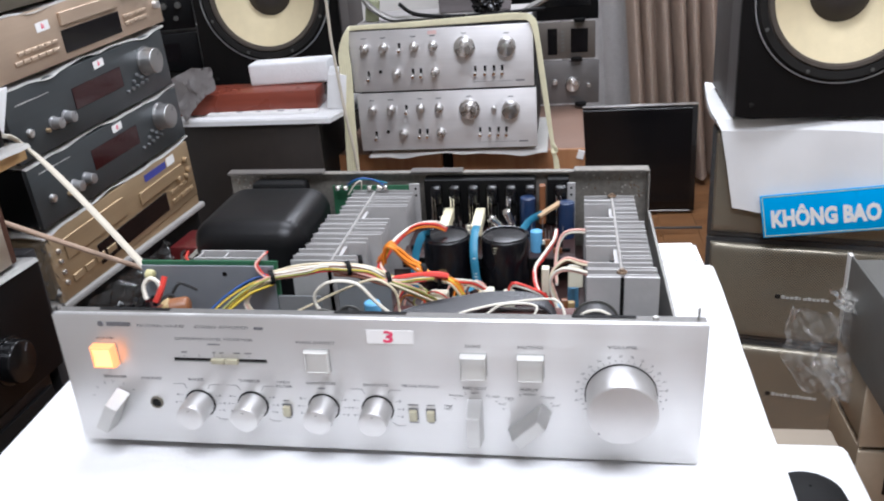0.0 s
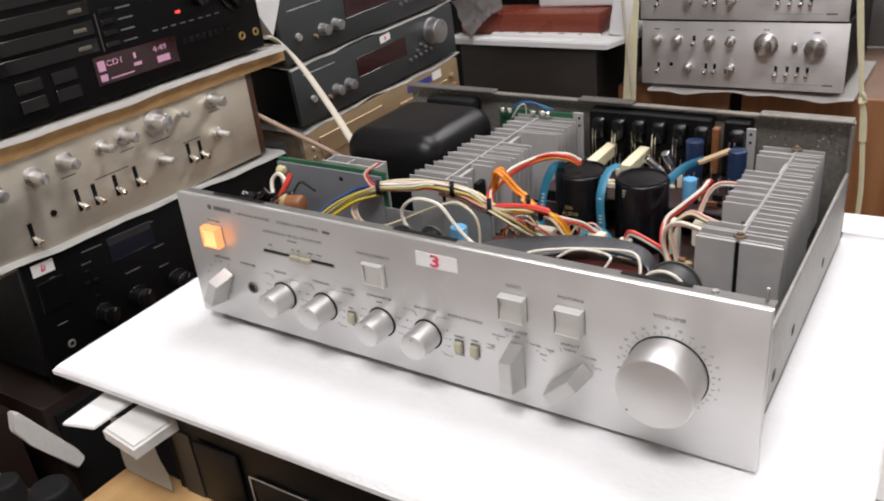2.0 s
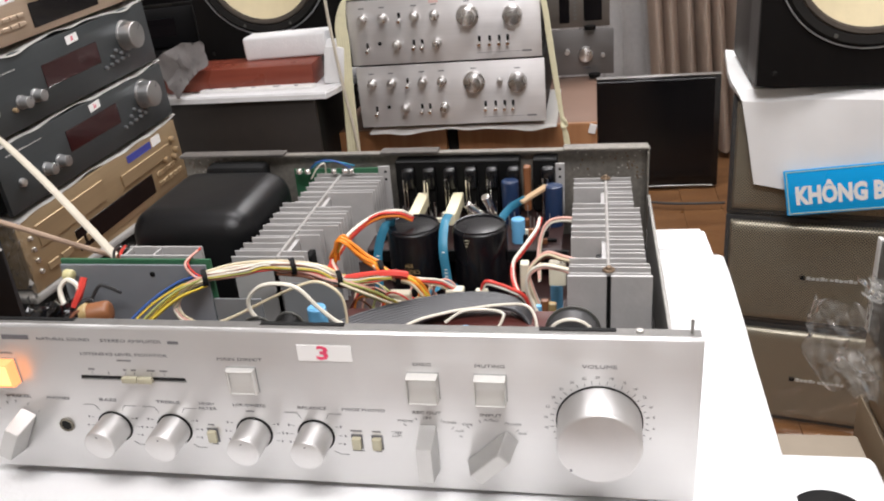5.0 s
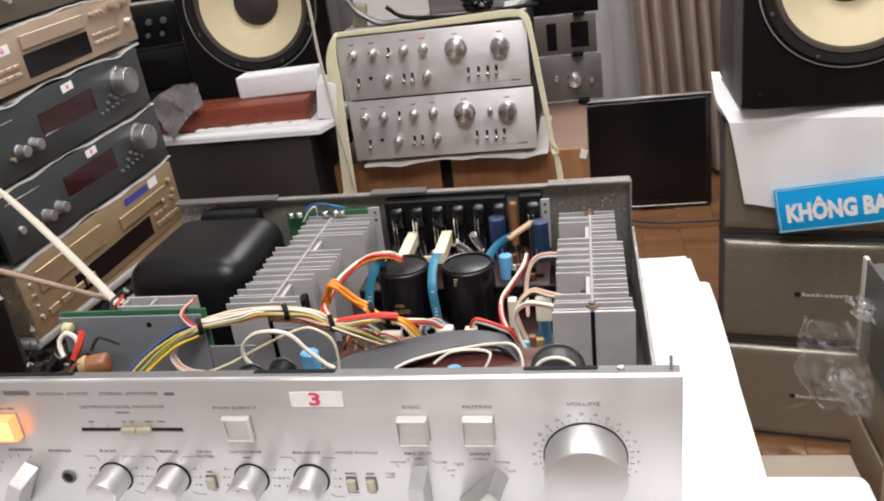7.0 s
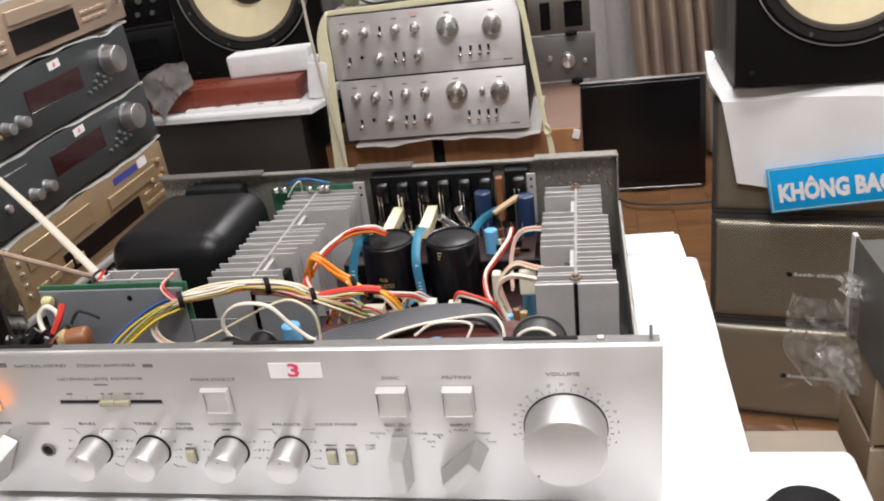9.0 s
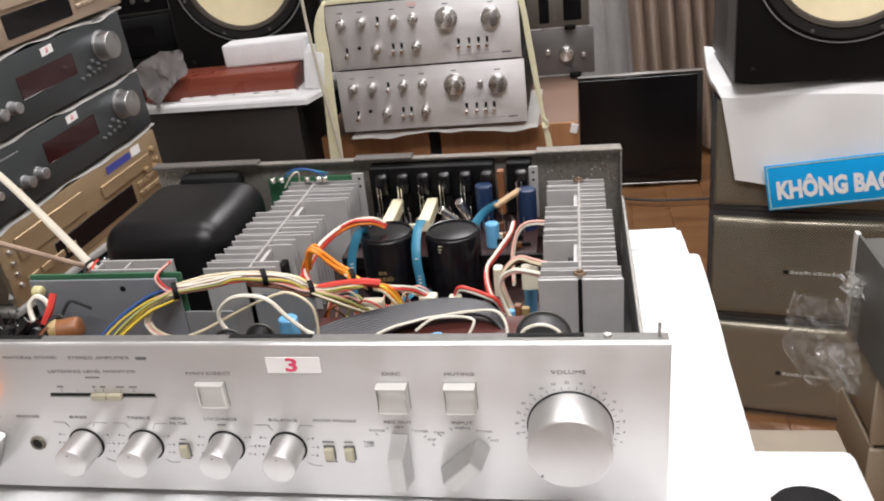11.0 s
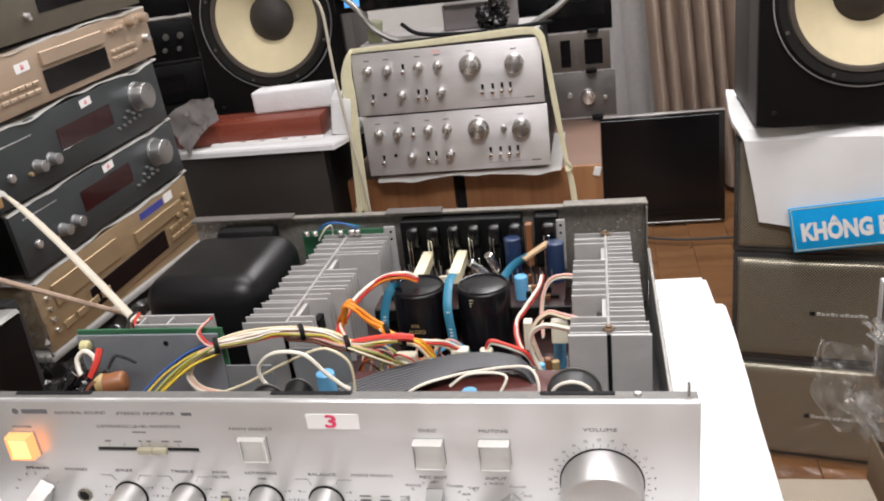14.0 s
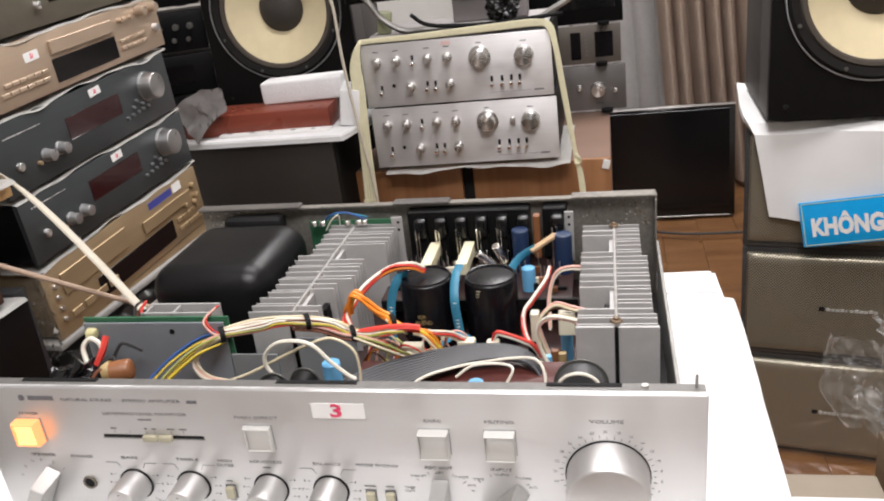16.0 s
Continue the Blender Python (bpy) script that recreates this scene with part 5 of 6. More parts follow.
# ---- cabinets that carry the silver amplifiers ----
def wood_cabinet(x0, x1, label):
    t = thing("speaker_cabinet", label, "speaker", at((x0 + x1) / 2, 1.42, 0), "brown cabinets under the amplifiers")
    w = (x1 - x0) / 2
    part("front", box(NB(), -w, w, 0, 0.012, 0.0, 0.6685, 0.002), WALNUT, t, "orange-brown wood grain front")
    part("carcass", box(NB(), -w, w, 0.0125, 0.43, 0.0, 0.6685, 0.002), TOP_BROWN, t)
    return t


wood_cabinet(-0.435, -0.172, "brown wood veneer speaker cabinet with plain front")
wood_cabinet(-0.145, 0.168, "brown wood veneer speaker cabinet with a torn label")
# Black strip added for the shade in the gap between both cabinets.
single("gap_shade_strip", box(NB(), -0.1705, -0.1465, 1.43, 1.60, 0.0, 0.66, 0.003), BLACK_RUBBER, "black strip standing in for the shaded gap between the cabinets", "strip")
single("torn_tape", box(NB(), -0.010, 0.006, -0.002, 0, -0.012, 0.010, 0.001, 1, at(0.160, 1.4185, 0.656, 0, 15, 0)), PAPER, "torn white tape on the cabinet's corner", "tape")

# ---- silver components behind, on the cabinets ----
low = device("tuner", "silver tuner with a round knob on the brown cabinet", "tuner", at(0.075, 1.83, 0.6785), 0.275, 0.118, 0.02, mat("dark_silver_face", (0.22, 0.21, 0.205), 0.42, 0.6, 0.06, 200, 0.05, 800, (0.02, 1, 1)), BLACK_SATIN, 0.006)
knob(low, 0.066, 0.055, 0.019, 0.02, TURNED)
knob(low, 0.018, 0.062, 0.007, 0.012, TURNED)
knob(low, 0.110, 0.050, 0.005, 0.012, TURNED)
panel_box(low, "printed_bar", 0.058, 0.078, 0.016, 0.020, 0.0004, DARK_INK)
up_ = device("cassette_player", "grey component with two dark windows on a tuner", "cassette player", at(0.065, 1.83, 0.802), 0.275, 0.098, 0.02, mat("grey_brown_face", (0.17, 0.15, 0.13), 0.45, 0.5), BLACK_SATIN, 0.006)
panel_box(up_, "window", 0.010, 0.036, 0.012, 0.082, 0.0015, DISPLAY_BLACK)
panel_box(up_, "window", 0.072, 0.118, 0.016, 0.080, 0.0015, DISPLAY_BLACK)
for k in range(6):
    panel_box(up_, "indicator", 0.046, 0.054, 0.020 + 0.010 * k, 0.024 + 0.010 * k, 0.0015, DIM_INK)
top_ = device("black_component", "black component on top of the grey one", "amplifier", at(0.07, 1.83, 0.905), 0.28, 0.11, 0.02, BLACK_FACE, BLACK_SATIN, 0.006)
panel_box(top_, "drawer", -0.02, 0.12, 0.035, 0.075, 0.002, BLACK_GLOSS)

# ---- dark box, mahogany board and foam between the stacks ----
sub = thing("dark_speaker_box", "dark brown speaker box with foam on top", "speaker", at(-0.575, 1.30, 0, 0, 0, -1.5))
part("front", box(NB(), -0.205, 0.146, 0, 0.010, 0.0, 0.785, 0.003), DARK_BROWN, sub)
part("carcass", box(NB(), -0.205, 0.146, 0.0105, 0.255, 0.0, 0.785, 0.003), BLACK_SATIN, sub)
bm = slab(NB(), [(-0.250, -0.014), (0.178, -0.012), (0.208, 0.12), (0.19, 0.22), (-0.15, 0.20)], 0.0, 0.014, 0.003)
single("foam_sheet", bm, WHITE_FOAM, "white foam sheet on the dark speaker box", "foam sheet", at(-0.575, 1.30, 0.7855, 0, 0, -1.5))
strip = thing("printed_strip", "white printed card strip lying on the foam", "card strip", at(-0.560, 1.330, 0.8000, 0, 0, -1))
part("card", slab(NB(), [(-0.140, -0.012), (0.120, -0.010), (0.125, 0.014), (-0.135, 0.012)], 0.0, 0.007, 0.0015), PAPER, strip)
for k in range(5):
    part("printed_mark", box(NB(), -0.120 + 0.050 * k, -0.112 + 0.050 * k + 0.006 * (k % 2), -0.006, 0.002, 0.0072, 0.0076), DARK_INK, strip)
single("mahogany_box", box(NB(), -0.180, 0.165, -0.055, 0.055, 0, 0.048, 0.003, 2, at(-0.608, 1.392, 0.8005, 0, 0, 3)), MAHOGANY, "flat glossy red-brown wooden box", "box")
single("foam_block", box(NB(), -0.12, 0.075, -0.032, 0.032, 0, 0.052, 0.006, 3, at(-0.500, 1.448, 0.849, 0, -1, 2)), WHITE_FOAM, "thick white foam block on the wooden box", "foam block")
single("foam_scrap", box(NB(), -0.022, 0.022, -0.05, 0.05, 0, 0.080, 0.004, 2, at(-0.408, 1.40, 0.8005, 0, 8, 12)), WHITE_FOAM, "white foam piece standing beside the wooden box", "foam block")

# ---- large speakers ----
def big_speaker(m, label):
    t = thing("speaker", label, "speaker", m, "large speakers with cream cones")
    W, H, D, R = 0.372, 0.60, 0.30, 0.166
    zc = 0.232
    bm = NB()
    box(bm, -W / 2, W / 2, 0.10, D, 0, H, 0.003)
    for x0, x1, z0, z1 in ((-W / 2, -W / 2 + 0.016, 0, H), (W / 2 - 0.016, W / 2, 0, H), (-W / 2 + 0.016, W / 2 - 0.016, 0, 0.016), (-W / 2 + 0.016, W / 2 - 0.016, H - 0.016, H)):
        box(bm, x0, x1, 0.002, 0.1005, z0, z1)
    part("cabinet", bm, VINYL, t, "dark grey cabinet sides")
    # baffle with a round opening for the woofer
    bm = NB()
    n, hole, square = 64, [], []
    for k in range(n):
        a = 2 * math.pi * k / n
        c, s = math.cos(a), math.sin(a)
        hole.append((R * 0.96 * c, zc + R * 0.96 * s))
        q = min((W / 2) / max(abs(c), 1e-6), (zc if s < 0 else H - zc) / max(abs(s), 1e-6))
        square.append((q * c, zc + q * s))
    rings = [[bm.verts.new((x, y, z)) for x, z in pts] for pts, y in ((hole, 0.0015), (hole, -0.016), (square, -0.016), (square, 0.0015))]
    for a, b in zip(rings, rings[1:]):
        for k in range(n):
            bm.faces.new((a[k], a[(k + 1) % n], b[(k + 1) % n], b[k]))
    part("baffle", bm, CABINET, t)
    f = at(0, -0.0165, zc, 90)
    wf = part("woofer", lathe(NB(), f, [(R * 0.85, 0.0), (R * 0.86, 0.005), (R * 0.94, 0.008), (R * 0.965, 0.004), (R * 0.975, 0.0)], 72), SURROUND, t, "large woofer with cream paper cone")
    part("woofer_ring", lathe(NB(), f, [(R * 0.98, 0.0), (R * 0.982, 0.005), (R * 0.996, 0.005), (R, 0.0)], 72), SPK_RING, wf, "thin grey metal ring")
    part("surround", lathe(NB(), f, [(R * 0.77, -0.002), (R * 0.79, 0.004), (R * 0.83, 0.005), (R * 0.855, 0.0)], 72), SURROUND_PALE, wf, "brown-grey foam surround")
    part("cone", lathe(NB(), f, [(R * 0.26, -0.060), (R * 0.40, -0.040), (R * 0.60, -0.020), (R * 0.78, -0.002)], 72), CONE, wf, "cream paper cone")
    part("dust_cap", lathe(NB(), f, [(0.0003, -0.018), (R * 0.13, -0.020), (R * 0.25, -0.028), (R * 0.34, -0.048)], 48), mat("dark_dust_cap", (0.038, 0.031, 0.027), 0.7, 0, 0.15, 60), wf, "dark domed dust cap")
    for k in range(8):
        a = math.radians(22 + 45 * k)
        part("ring_screw", cyl(NB(), at(R * 0.91 * math.cos(a), -0.0250, zc + R * 0.91 * math.sin(a), 90), 0.004, 0.0035, 0.002, 12), GREY_BOX, wf)
    for x in (-W / 2 + 0.03, W / 2 - 0.03):
        part("grille_peg", cyl(NB(), at(x, -0.016, 0.028, 90), 0.005, 0.004, 0.004, 12), SURROUND, t)
    part("tweeter", lathe(NB(), at(0.07, -0.0165, 0.50, 90), [(0.0003, 0.004), (0.02, 0.002), (0.03, 0.0), (0.05, 0.003), (0.052, 0.0)], 32), BLACK_SATIN, t)
    return t


big_speaker(at(0.646, 1.232, 0.782, 0, 0, -1), "large black speaker with cream woofer cone on foam")
big_speaker(at(-0.622, 1.611, 0.806, 0, 0, 3), "large black speaker with cream woofer cone in the corner")
stand = single("speaker_stand", box(NB(), -0.808, -0.436, 1.640, 1.93, 0, 0.8055, 0.004), BLACK_SATIN, "dark stand under the corner speaker", "stand")

# ---- three wrapped speakers with metal grilles ----
def grille_speaker(m, label):
    t = thing("grille_speaker", label, "speaker", m, "stacked grey speakers with metal grilles")
    W, H, D = 0.40, 0.2475, 0.34
    part("case", box(NB(), 0, W, 0.0065, D, 0, H, 0.006), GRILLE_FRAME, t)
    part("frame", box(NB(), 0, W, 0, 0.006, 0, H, 0.002), GRILLE_FRAME, t)
    bm = NB()
    prof = [(-0.0002, 0.012)] + [(-0.016 * math.sin(math.radians(q)) ** 0.8, 0.012 + 0.024 * (1 - math.cos(math.radians(q)))) for q in range(10, 91, 10)]
    prof += [(y, H + 0.002 - z) for y, z in reversed(prof)]
    cols = [[bm.verts.new((x, y * k, z)) for y, z in prof] for x, k in ((0.009, 0.05), (0.010, 0.5), (0.014, 0.85), (0.022, 1.0), (W - 0.016, 1.0), (W - 0.008, 0.7), (W - 0.004, 0.05))]
    for a, b in zip(cols, cols[1:]):
        for k in range(len(prof) - 1):
            bm.faces.new((a[k], a[k + 1], b[k + 1], b[k]))
    part("grille", bm, GRILLE, t, "perforated olive-grey metal grille")
    for k in range(11):
        w = 0.0095 if k != 4 else 0.005
        part("maker_mark", box(NB(), 0.166 + 0.0088 * k, 0.166 + 0.0088 * k + w * 0.72, -0.0175, -0.0162, 0.118, 0.1232 if k % 3 else 0.1255), LIGHT_INK, t)
    part("maker_emblem", box(NB(), 0.152, 0.163, -0.0175, -0.0162, 0.117, 0.1265), BLACK_SATIN, t)
    bm = NB()
    n, mrows = 52, 30
    g = random.Random(int(m.translation.z * 100))
    rows = []
    for j in range(mrows + 1):
        rows.append([bm.verts.new((0.005 + (W - 0.012) * k / n, -0.0240 - 0.0045 * noise.noise((k * 0.15 - j * 0.09, j * 0.18, m.translation.z * 9)) - 0.0030 * abs(noise.noise((k * 0.27 - j * 0.36, j * 0.10 + k * 0.05, 3))), 0.006 + (H - 0.012) * j / mrows)) for k in range(n + 1)])
    for a, b in zip(rows, rows[1:]):
        for k in range(n):
            bm.faces.new((a[k], a[k + 1], b[k + 1], b[k]))
    w = part("plastic_wrap", bm, FILM, t, "clear crinkled plastic film")
    w.visible_shadow = False
    return t


for k in range(3):
    grille_speaker(at(0.431, 1.289, 0.001 + 0.2515 * k, 0, 0, -12), ("grey speaker with perforated metal grille wrapped in plastic", "grey speaker with metal grille in the middle of a stack", "grey speaker with metal grille under a foam sheet")[k])


# foam draped over the top speaker
bm = NB()
rows = []
prof = [(0.30, 0.006), (0.10, 0.006), (0.012, 0.006), (-0.014, 0.004), (-0.032, -0.012), (-0.037, -0.08), (-0.040, -0.182)]
for k in range(41):
    u = k / 40
    row = []
    for j, (y, z) in enumerate(prof):
        x = (1 - u) * (-0.055, -0.035, -0.022, -0.012, 0.002, 0.016, 0.034)[j] + 0.43 * u
        dz = 0.004 * math.sin(9 * u + j) if j > 3 else 0
        row.append(bm.verts.new((x, y + (0.004 * math.sin(14 * u + 1.2 * j) if j > 2 else 0), z * (1 + 0.10 * math.sin(5 * u)) + dz + (0.004 * (1 - u / 0.08) if u < 0.08 and j < 3 else 0))))
    rows.append(row)
for a, b in zip(rows, rows[1:]):
    for j in range(len(prof) - 1):
        bm.faces.new((a[j], a[j + 1], b[j + 1], b[j]))
bmesh.ops.recalc_face_normals(bm, faces=bm.faces)
bmesh.ops.solidify(bm, geom=list(bm.faces), thickness=0.010)
single("foam_sheet", bm, DRAPE, "white foam sheet draped over the stacked speakers", "foam sheet", at(0.447, 1.287, 0.766, 0, 0, -12))

sign = thing("sign", "blue sign board with white capital letters", "sign", at(0.534, 1.212, 0.526, 0, -9, -12))
part("board", box(NB(), 0, 0.36, 0, 0.004, 0, 0.094, 0.0018), SIGN_BLUE, sign)
for x0, x1, z0, z1 in ((0.004, 0.356, 0.0900, 0.0915), (0.004, 0.356, 0.0035, 0.0050), (0.004, 0.0055, 0.005, 0.09), (0.3545, 0.356, 0.005, 0.09)):
    part("border_line", box(NB(), x0, x1, -0.0008, -0.0002, z0, z1), SIGN_EDGE, sign)
words("white_letters", "KHÔNG BAO", 0.049, mat("white_sign_paint", (0.90, 0.90, 0.90), 0.5, 0, 0.02), sign, at(0.018, -0.0006, 0.039), 0.204, "LEFT", 0.0026)

# ---- monitor on the floor, right of the cabinets ----
mon = thing("monitor", "black flat screen monitor standing on the floor", "monitor", at(0.387, 2.70, 0, -4, 0, 0))
part("bezel", box(NB(), -0.235, 0.230, 0, 0.035, 0.012, 0.435, 0.006), BLACK_GLOSS, mon)
part("screen", box(NB(), -0.222, 0.209, -0.003, -0.0003, 0.050, 0.425, 0.001, 1), SCREEN, mon, "dark switched-off screen")
part("top_edge", box(NB(), -0.235, 0.230, -0.0005, 0.030, 0.4355, 0.440, 0.001), ALU, mon, "pale metal edge")
part("chin_light", box(NB(), -0.225, 0.212, -0.004, -0.0005, 0.013, 0.018, 0.001, 1), STEEL, mon, "thin pale lower edge")
part("stand", tube(NB(), [(-0.198, 0.09, 0.02), (-0.13, -0.04, 0.010), (-0.076, -0.153, 0.010), (0.0, -0.190, 0.010), (0.085, -0.205, 0.010), (0.23, -0.205, 0.010)], 0.005, 8, 8), GRILLE_FRAME, mon)
part("neck", box(NB(), -0.03, 0.03, 0.036, 0.06, 0.002, 0.25, 0.003), BLACK_GLOSS, mon)

# ---- stack beside the window wall: gold, two dark receivers, champagne ----
SR, ST = 86, -2.7


def stack(z):
    return at(-0.6455, 0.820, z, 0, ST, SR)


gold = device("cd_player", "gold disc player at the bottom of the stack", "disc player", stack(0.700), 0.452, 0.112, 0.30, GOLD, mat("gold_case", (0.30, 0.22, 0.13), 0.5, 0.4), 0.008, "stacked disc players")
panel_box(gold, "tray", 0.03, 0.185, 0.058, 0.080, 0.004, GOLD, "disc tray")
panel_box(gold, "display", -0.115, 0.115, 0.012, 0.048, 0.0015, DISPLAY_BLACK)
panel_box(gold, "blue_label", 0.060, 0.135, 0.090, 0.103, 0.0008, mat("violet_blue_label", (0.05, 0.06, 0.28), 0.4), "blue printed label")
panel_box(gold, "white_sticker", 0.140, 0.168, 0.090, 0.106, 0.0008, PAPER)
panel_box(gold, "panel_step", -0.19, -0.02, 0.060, 0.095, 0.003, GOLD)
for k in range(4):
    knob(gold, -0.206, 0.028 + 0.018 * k, 0.004, 0.004, TURNED)
for k in range(5):
    for z in (0.016, 0.034):
        panel_box(gold, "key", 0.130 + 0.0165 * k, 0.144 + 0.0165 * k, z, z + 0.009, 0.003, GOLD)
for k in range(4):
    panel_box(gold, "key", -0.19 + 0.032 * k, -0.165 + 0.032 * k, 0.020, 0.032, 0.003, GOLD)
for x, z in ((0.20, 0.082), (0.205, 0.060), (0.165, 0.055), (0.195, 0.05)):
    knob(gold, x, z, 0.006, 0.008, GOLD)


VOLUME_SATIN = turned("satin_grey_knob", (0.46, 0.46, 0.455), 0.38, 0.4)
SATIN_KNOB = mat("satin_silver_knob", (0.50, 0.50, 0.50), 0.34, 0.85)
SMALL_KEY = mat("small_grey_button", (0.20, 0.205, 0.21), 0.4, 0.5)


def receiver(z, h, label, dx=0.0):
    t = device("receiver", label, "receiver", stack(z) @ at(dx, 0, 0), 0.448, h, 0.32, GUNMETAL, BLACK_SATIN, 0.008, "stacked dark receivers")
    knob(t, 0.150, 0.062, 0.0235, 0.024, VOLUME_SATIN, collar=1.1, name="volume_knob")
    panel_box(t, "display", -0.070, 0.068, 0.038, 0.072, 0.0008, DISPLAY, "dark red display window")
    for x in (-0.132, -0.100):
        knob(t, x, 0.036, 0.0090, 0.016, SATIN_KNOB, collar=1.15)
    knob(t, -0.150, 0.030, 0.0035, 0.006, GOLD)
    knob(t, -0.188, 0.038, 0.0065, 0.005, TURNED)
    for k in range(5):
        knob(t, 0.075 + 0.016 * k, 0.026 + 0.001 * k, 0.0030, 0.005, SMALL_KEY)
    for k in range(4):
        knob(t, 0.098 + 0.013 * k, 0.038 + 0.008 * (k % 2), 0.0030, 0.005, SMALL_KEY)
    for q in range(14):
        panel_box(t, "printed_bar", -0.200 + 0.0056 * q, -0.200 + 0.0056 * q + (0.0042 if q % 4 else 0.003), 0.081, 0.0828 if q < 7 else 0.0822, 0.0004, LIGHT_INK, "", 0)
    sticker(t, 0.014, 0.091 if h > 0.1 else 0.085, 0.029, 0.0125, -3)
    return t


wavy_sheet("foam_sheet", stack(0.816), -0.235, 0.235, 0.30, "white foam sheet between stacked components", 0.005, 0.002, 11)
receiver(0.8235, 0.096, "dark grey receiver with a red display and big knob", 0.0)
wavy_sheet("foam_sheet", stack(0.9235), -0.230, 0.225, 0.30, "white foam sheet between stacked components", 0.004, 0.002, 12)
receiver(0.9290, 0.103, "dark grey receiver with a red display on another one", -0.010)
wavy_sheet("foam_sheet", stack(1.0365), -0.235, 0.225, 0.30, "white foam sheet between stacked components", 0.005, 0.003, 13)
bm = NB()
tri = [(-0.285, 0.004), (-0.222, 0.006), (-0.256, -0.052)]
fr = [bm.verts.new((x, -0.012, z)) for x, z in tri]
bk = [bm.verts.new((x, 0.030, z)) for x, z in tri]
bm.faces.new(fr)
bm.faces.new(bk[::-1])
for k in range(3):
    bm.faces.new((fr[k], fr[(k + 1) % 3], bk[(k + 1) % 3], bk[k]))
single("foam_scrap", bm, WHITE_FOAM, "white foam corner sticking out of the stack", "foam scrap", stack(1.0355))
champ = device("cd_player", "champagne disc player on the upper receiver", "disc player", stack(1.0435), 0.455, 0.085, 0.30, CHAMPAGNE, mat("champagne_case", (0.40, 0.30, 0.21), 0.5, 0.3), 0.008, "stacked disc players")
panel_box(champ, "tray", -0.07, 0.085, 0.052, 0.072, 0.005, CHAMPAGNE, "disc tray")
panel_box(champ, "display", -0.072, 0.088, 0.010, 0.045, 0.0012, DISPLAY_BLACK)
for q in range(5):
    panel_box(champ, "key", 0.100 + 0.0150 * q, 0.100 + 0.0150 * q + 0.0129, 0.030, 0.036, 0.003, CHAMPAGNE)
for q in range(5):
    panel_box(champ, "key", 0.100 + 0.0150 * q, 0.100 + 0.0150 * q + 0.0129, 0.018, 0.024, 0.003, CHAMPAGNE)
for q in range(6):
    panel_box(champ, "key", -0.190 + 0.0175 * q, -0.190 + 0.0175 * q + 0.0150, 0.018, 0.024, 0.003, CHAMPAGNE)
for q in range(6):
    panel_box(champ, "key", -0.180 + 0.0158 * q, -0.180 + 0.0158 * q + 0.0136, 0.030, 0.036, 0.003, CHAMPAGNE)
for x in (0.170, 0.205):
    knob(champ, x, 0.070, 0.0085, 0.016, CHAMPAGNE)
knob(champ, 0.205, 0.035, 0.007, 0.010, TURNED)
for x in (0.11, 0.125, 0.14):
    knob(champ, x, 0.066, 0.004, 0.008, CHAMPAGNE)
sticker(champ, -0.110, 0.060, 0.031, 0.0135, -2)
wavy_sheet("foam_sheet", stack(1.1310), -0.225, 0.225, 0.30, "white foam sheet between stacked components", 0.004, 0.002, 14)
olive = device("amplifier", "olive-grey component on top of the stack", "amplifier", stack(1.137), 0.44, 0.10, 0.30, OLIVE, BLACK_SATIN, 0.006)
panel_box(olive, "display", -0.04, 0.11, 0.030, 0.080, 0.001, DISPLAY_BLACK)
knob(olive, -0.07, 0.03, 0.006, 0.008, TURNED)
knob(olive, 0.17, 0.045, 0.008, 0.014, TURNED)
under = single("stack_cabinet", box(NB(), -0.235, 0.235, 0.004, 0.34, 0, 0.677, 0.004), BLACK_SATIN, "dark low cabinet under the component stack", "cabinet", at(-0.6455, 0.820, 0, 0, 0, SR))
bm = NB()
edge = [(-0.195, -0.0010), (0.226, -0.0010), (0.226, -0.0208), (-0.195, -0.0014)]
fr = [bm.verts.new((x, -0.006, z)) for x, z in edge]
bk = [bm.verts.new((x, 0.290, z)) for x, z in edge]
bm.faces.new(fr)
bm.faces.new(bk[::-1])
for k in range(4):
    bm.faces.new((fr[k], bk[k], bk[(k + 1) % 4], fr[(k + 1) % 4]))
bmesh.ops.recalc_face_normals(bm, faces=list(bm.faces))
part("lower_rim", bm, GOLD, gold)
bm = box(NB(), -0.238, 0.238, -0.013, 0.300, -0.0115, 0.0, 0.003)
# Foam coloured mid-grey to carry the shade below the disc player.
single("foam_sheet", bm, mat("shaded_grey_foam", (0.30, 0.29, 0.275), 0.9, 0, 0.12, 40, 0.4, 150, spec=0.2), "foam sheet under the gold disc player, greyed for its shade", "foam sheet", at(-0.6455, 0.820, 0.6890, 0, 0, SR))


def crinkled(x0, x1, z0, z1, depth, nx, nz, seed, lean=0.0):
    """A sheet of film with sharp folds, hanging in the xz plane."""
    bm = NB()
    rows = []
    for j in range(nz + 1):
        v = j / nz
        row = []
        for k in range(nx + 1):
            u = k / nx
            q = abs(noise.noise((u * 5 + v * 3, v * 6 - u * 2, seed))) + 0.5 * abs(noise.noise((u * 13, v * 11 + u * 6, seed + 3)))
            row.append(bm.verts.new((x0 + (x1 - x0) * u + lean * v + 0.006 * noise.noise((v * 7, u * 2, seed + 5)), -depth * q, z0 + (z1 - z0) * v + 0.005 * noise.noise((u * 6, v * 3, seed + 8)))))
        rows.append(row)
    for a, b in zip(rows, rows[1:]):
        for k in range(nx):
            bm.faces.new((a[k], a[k + 1], b[k + 1], b[k]))
    return bm


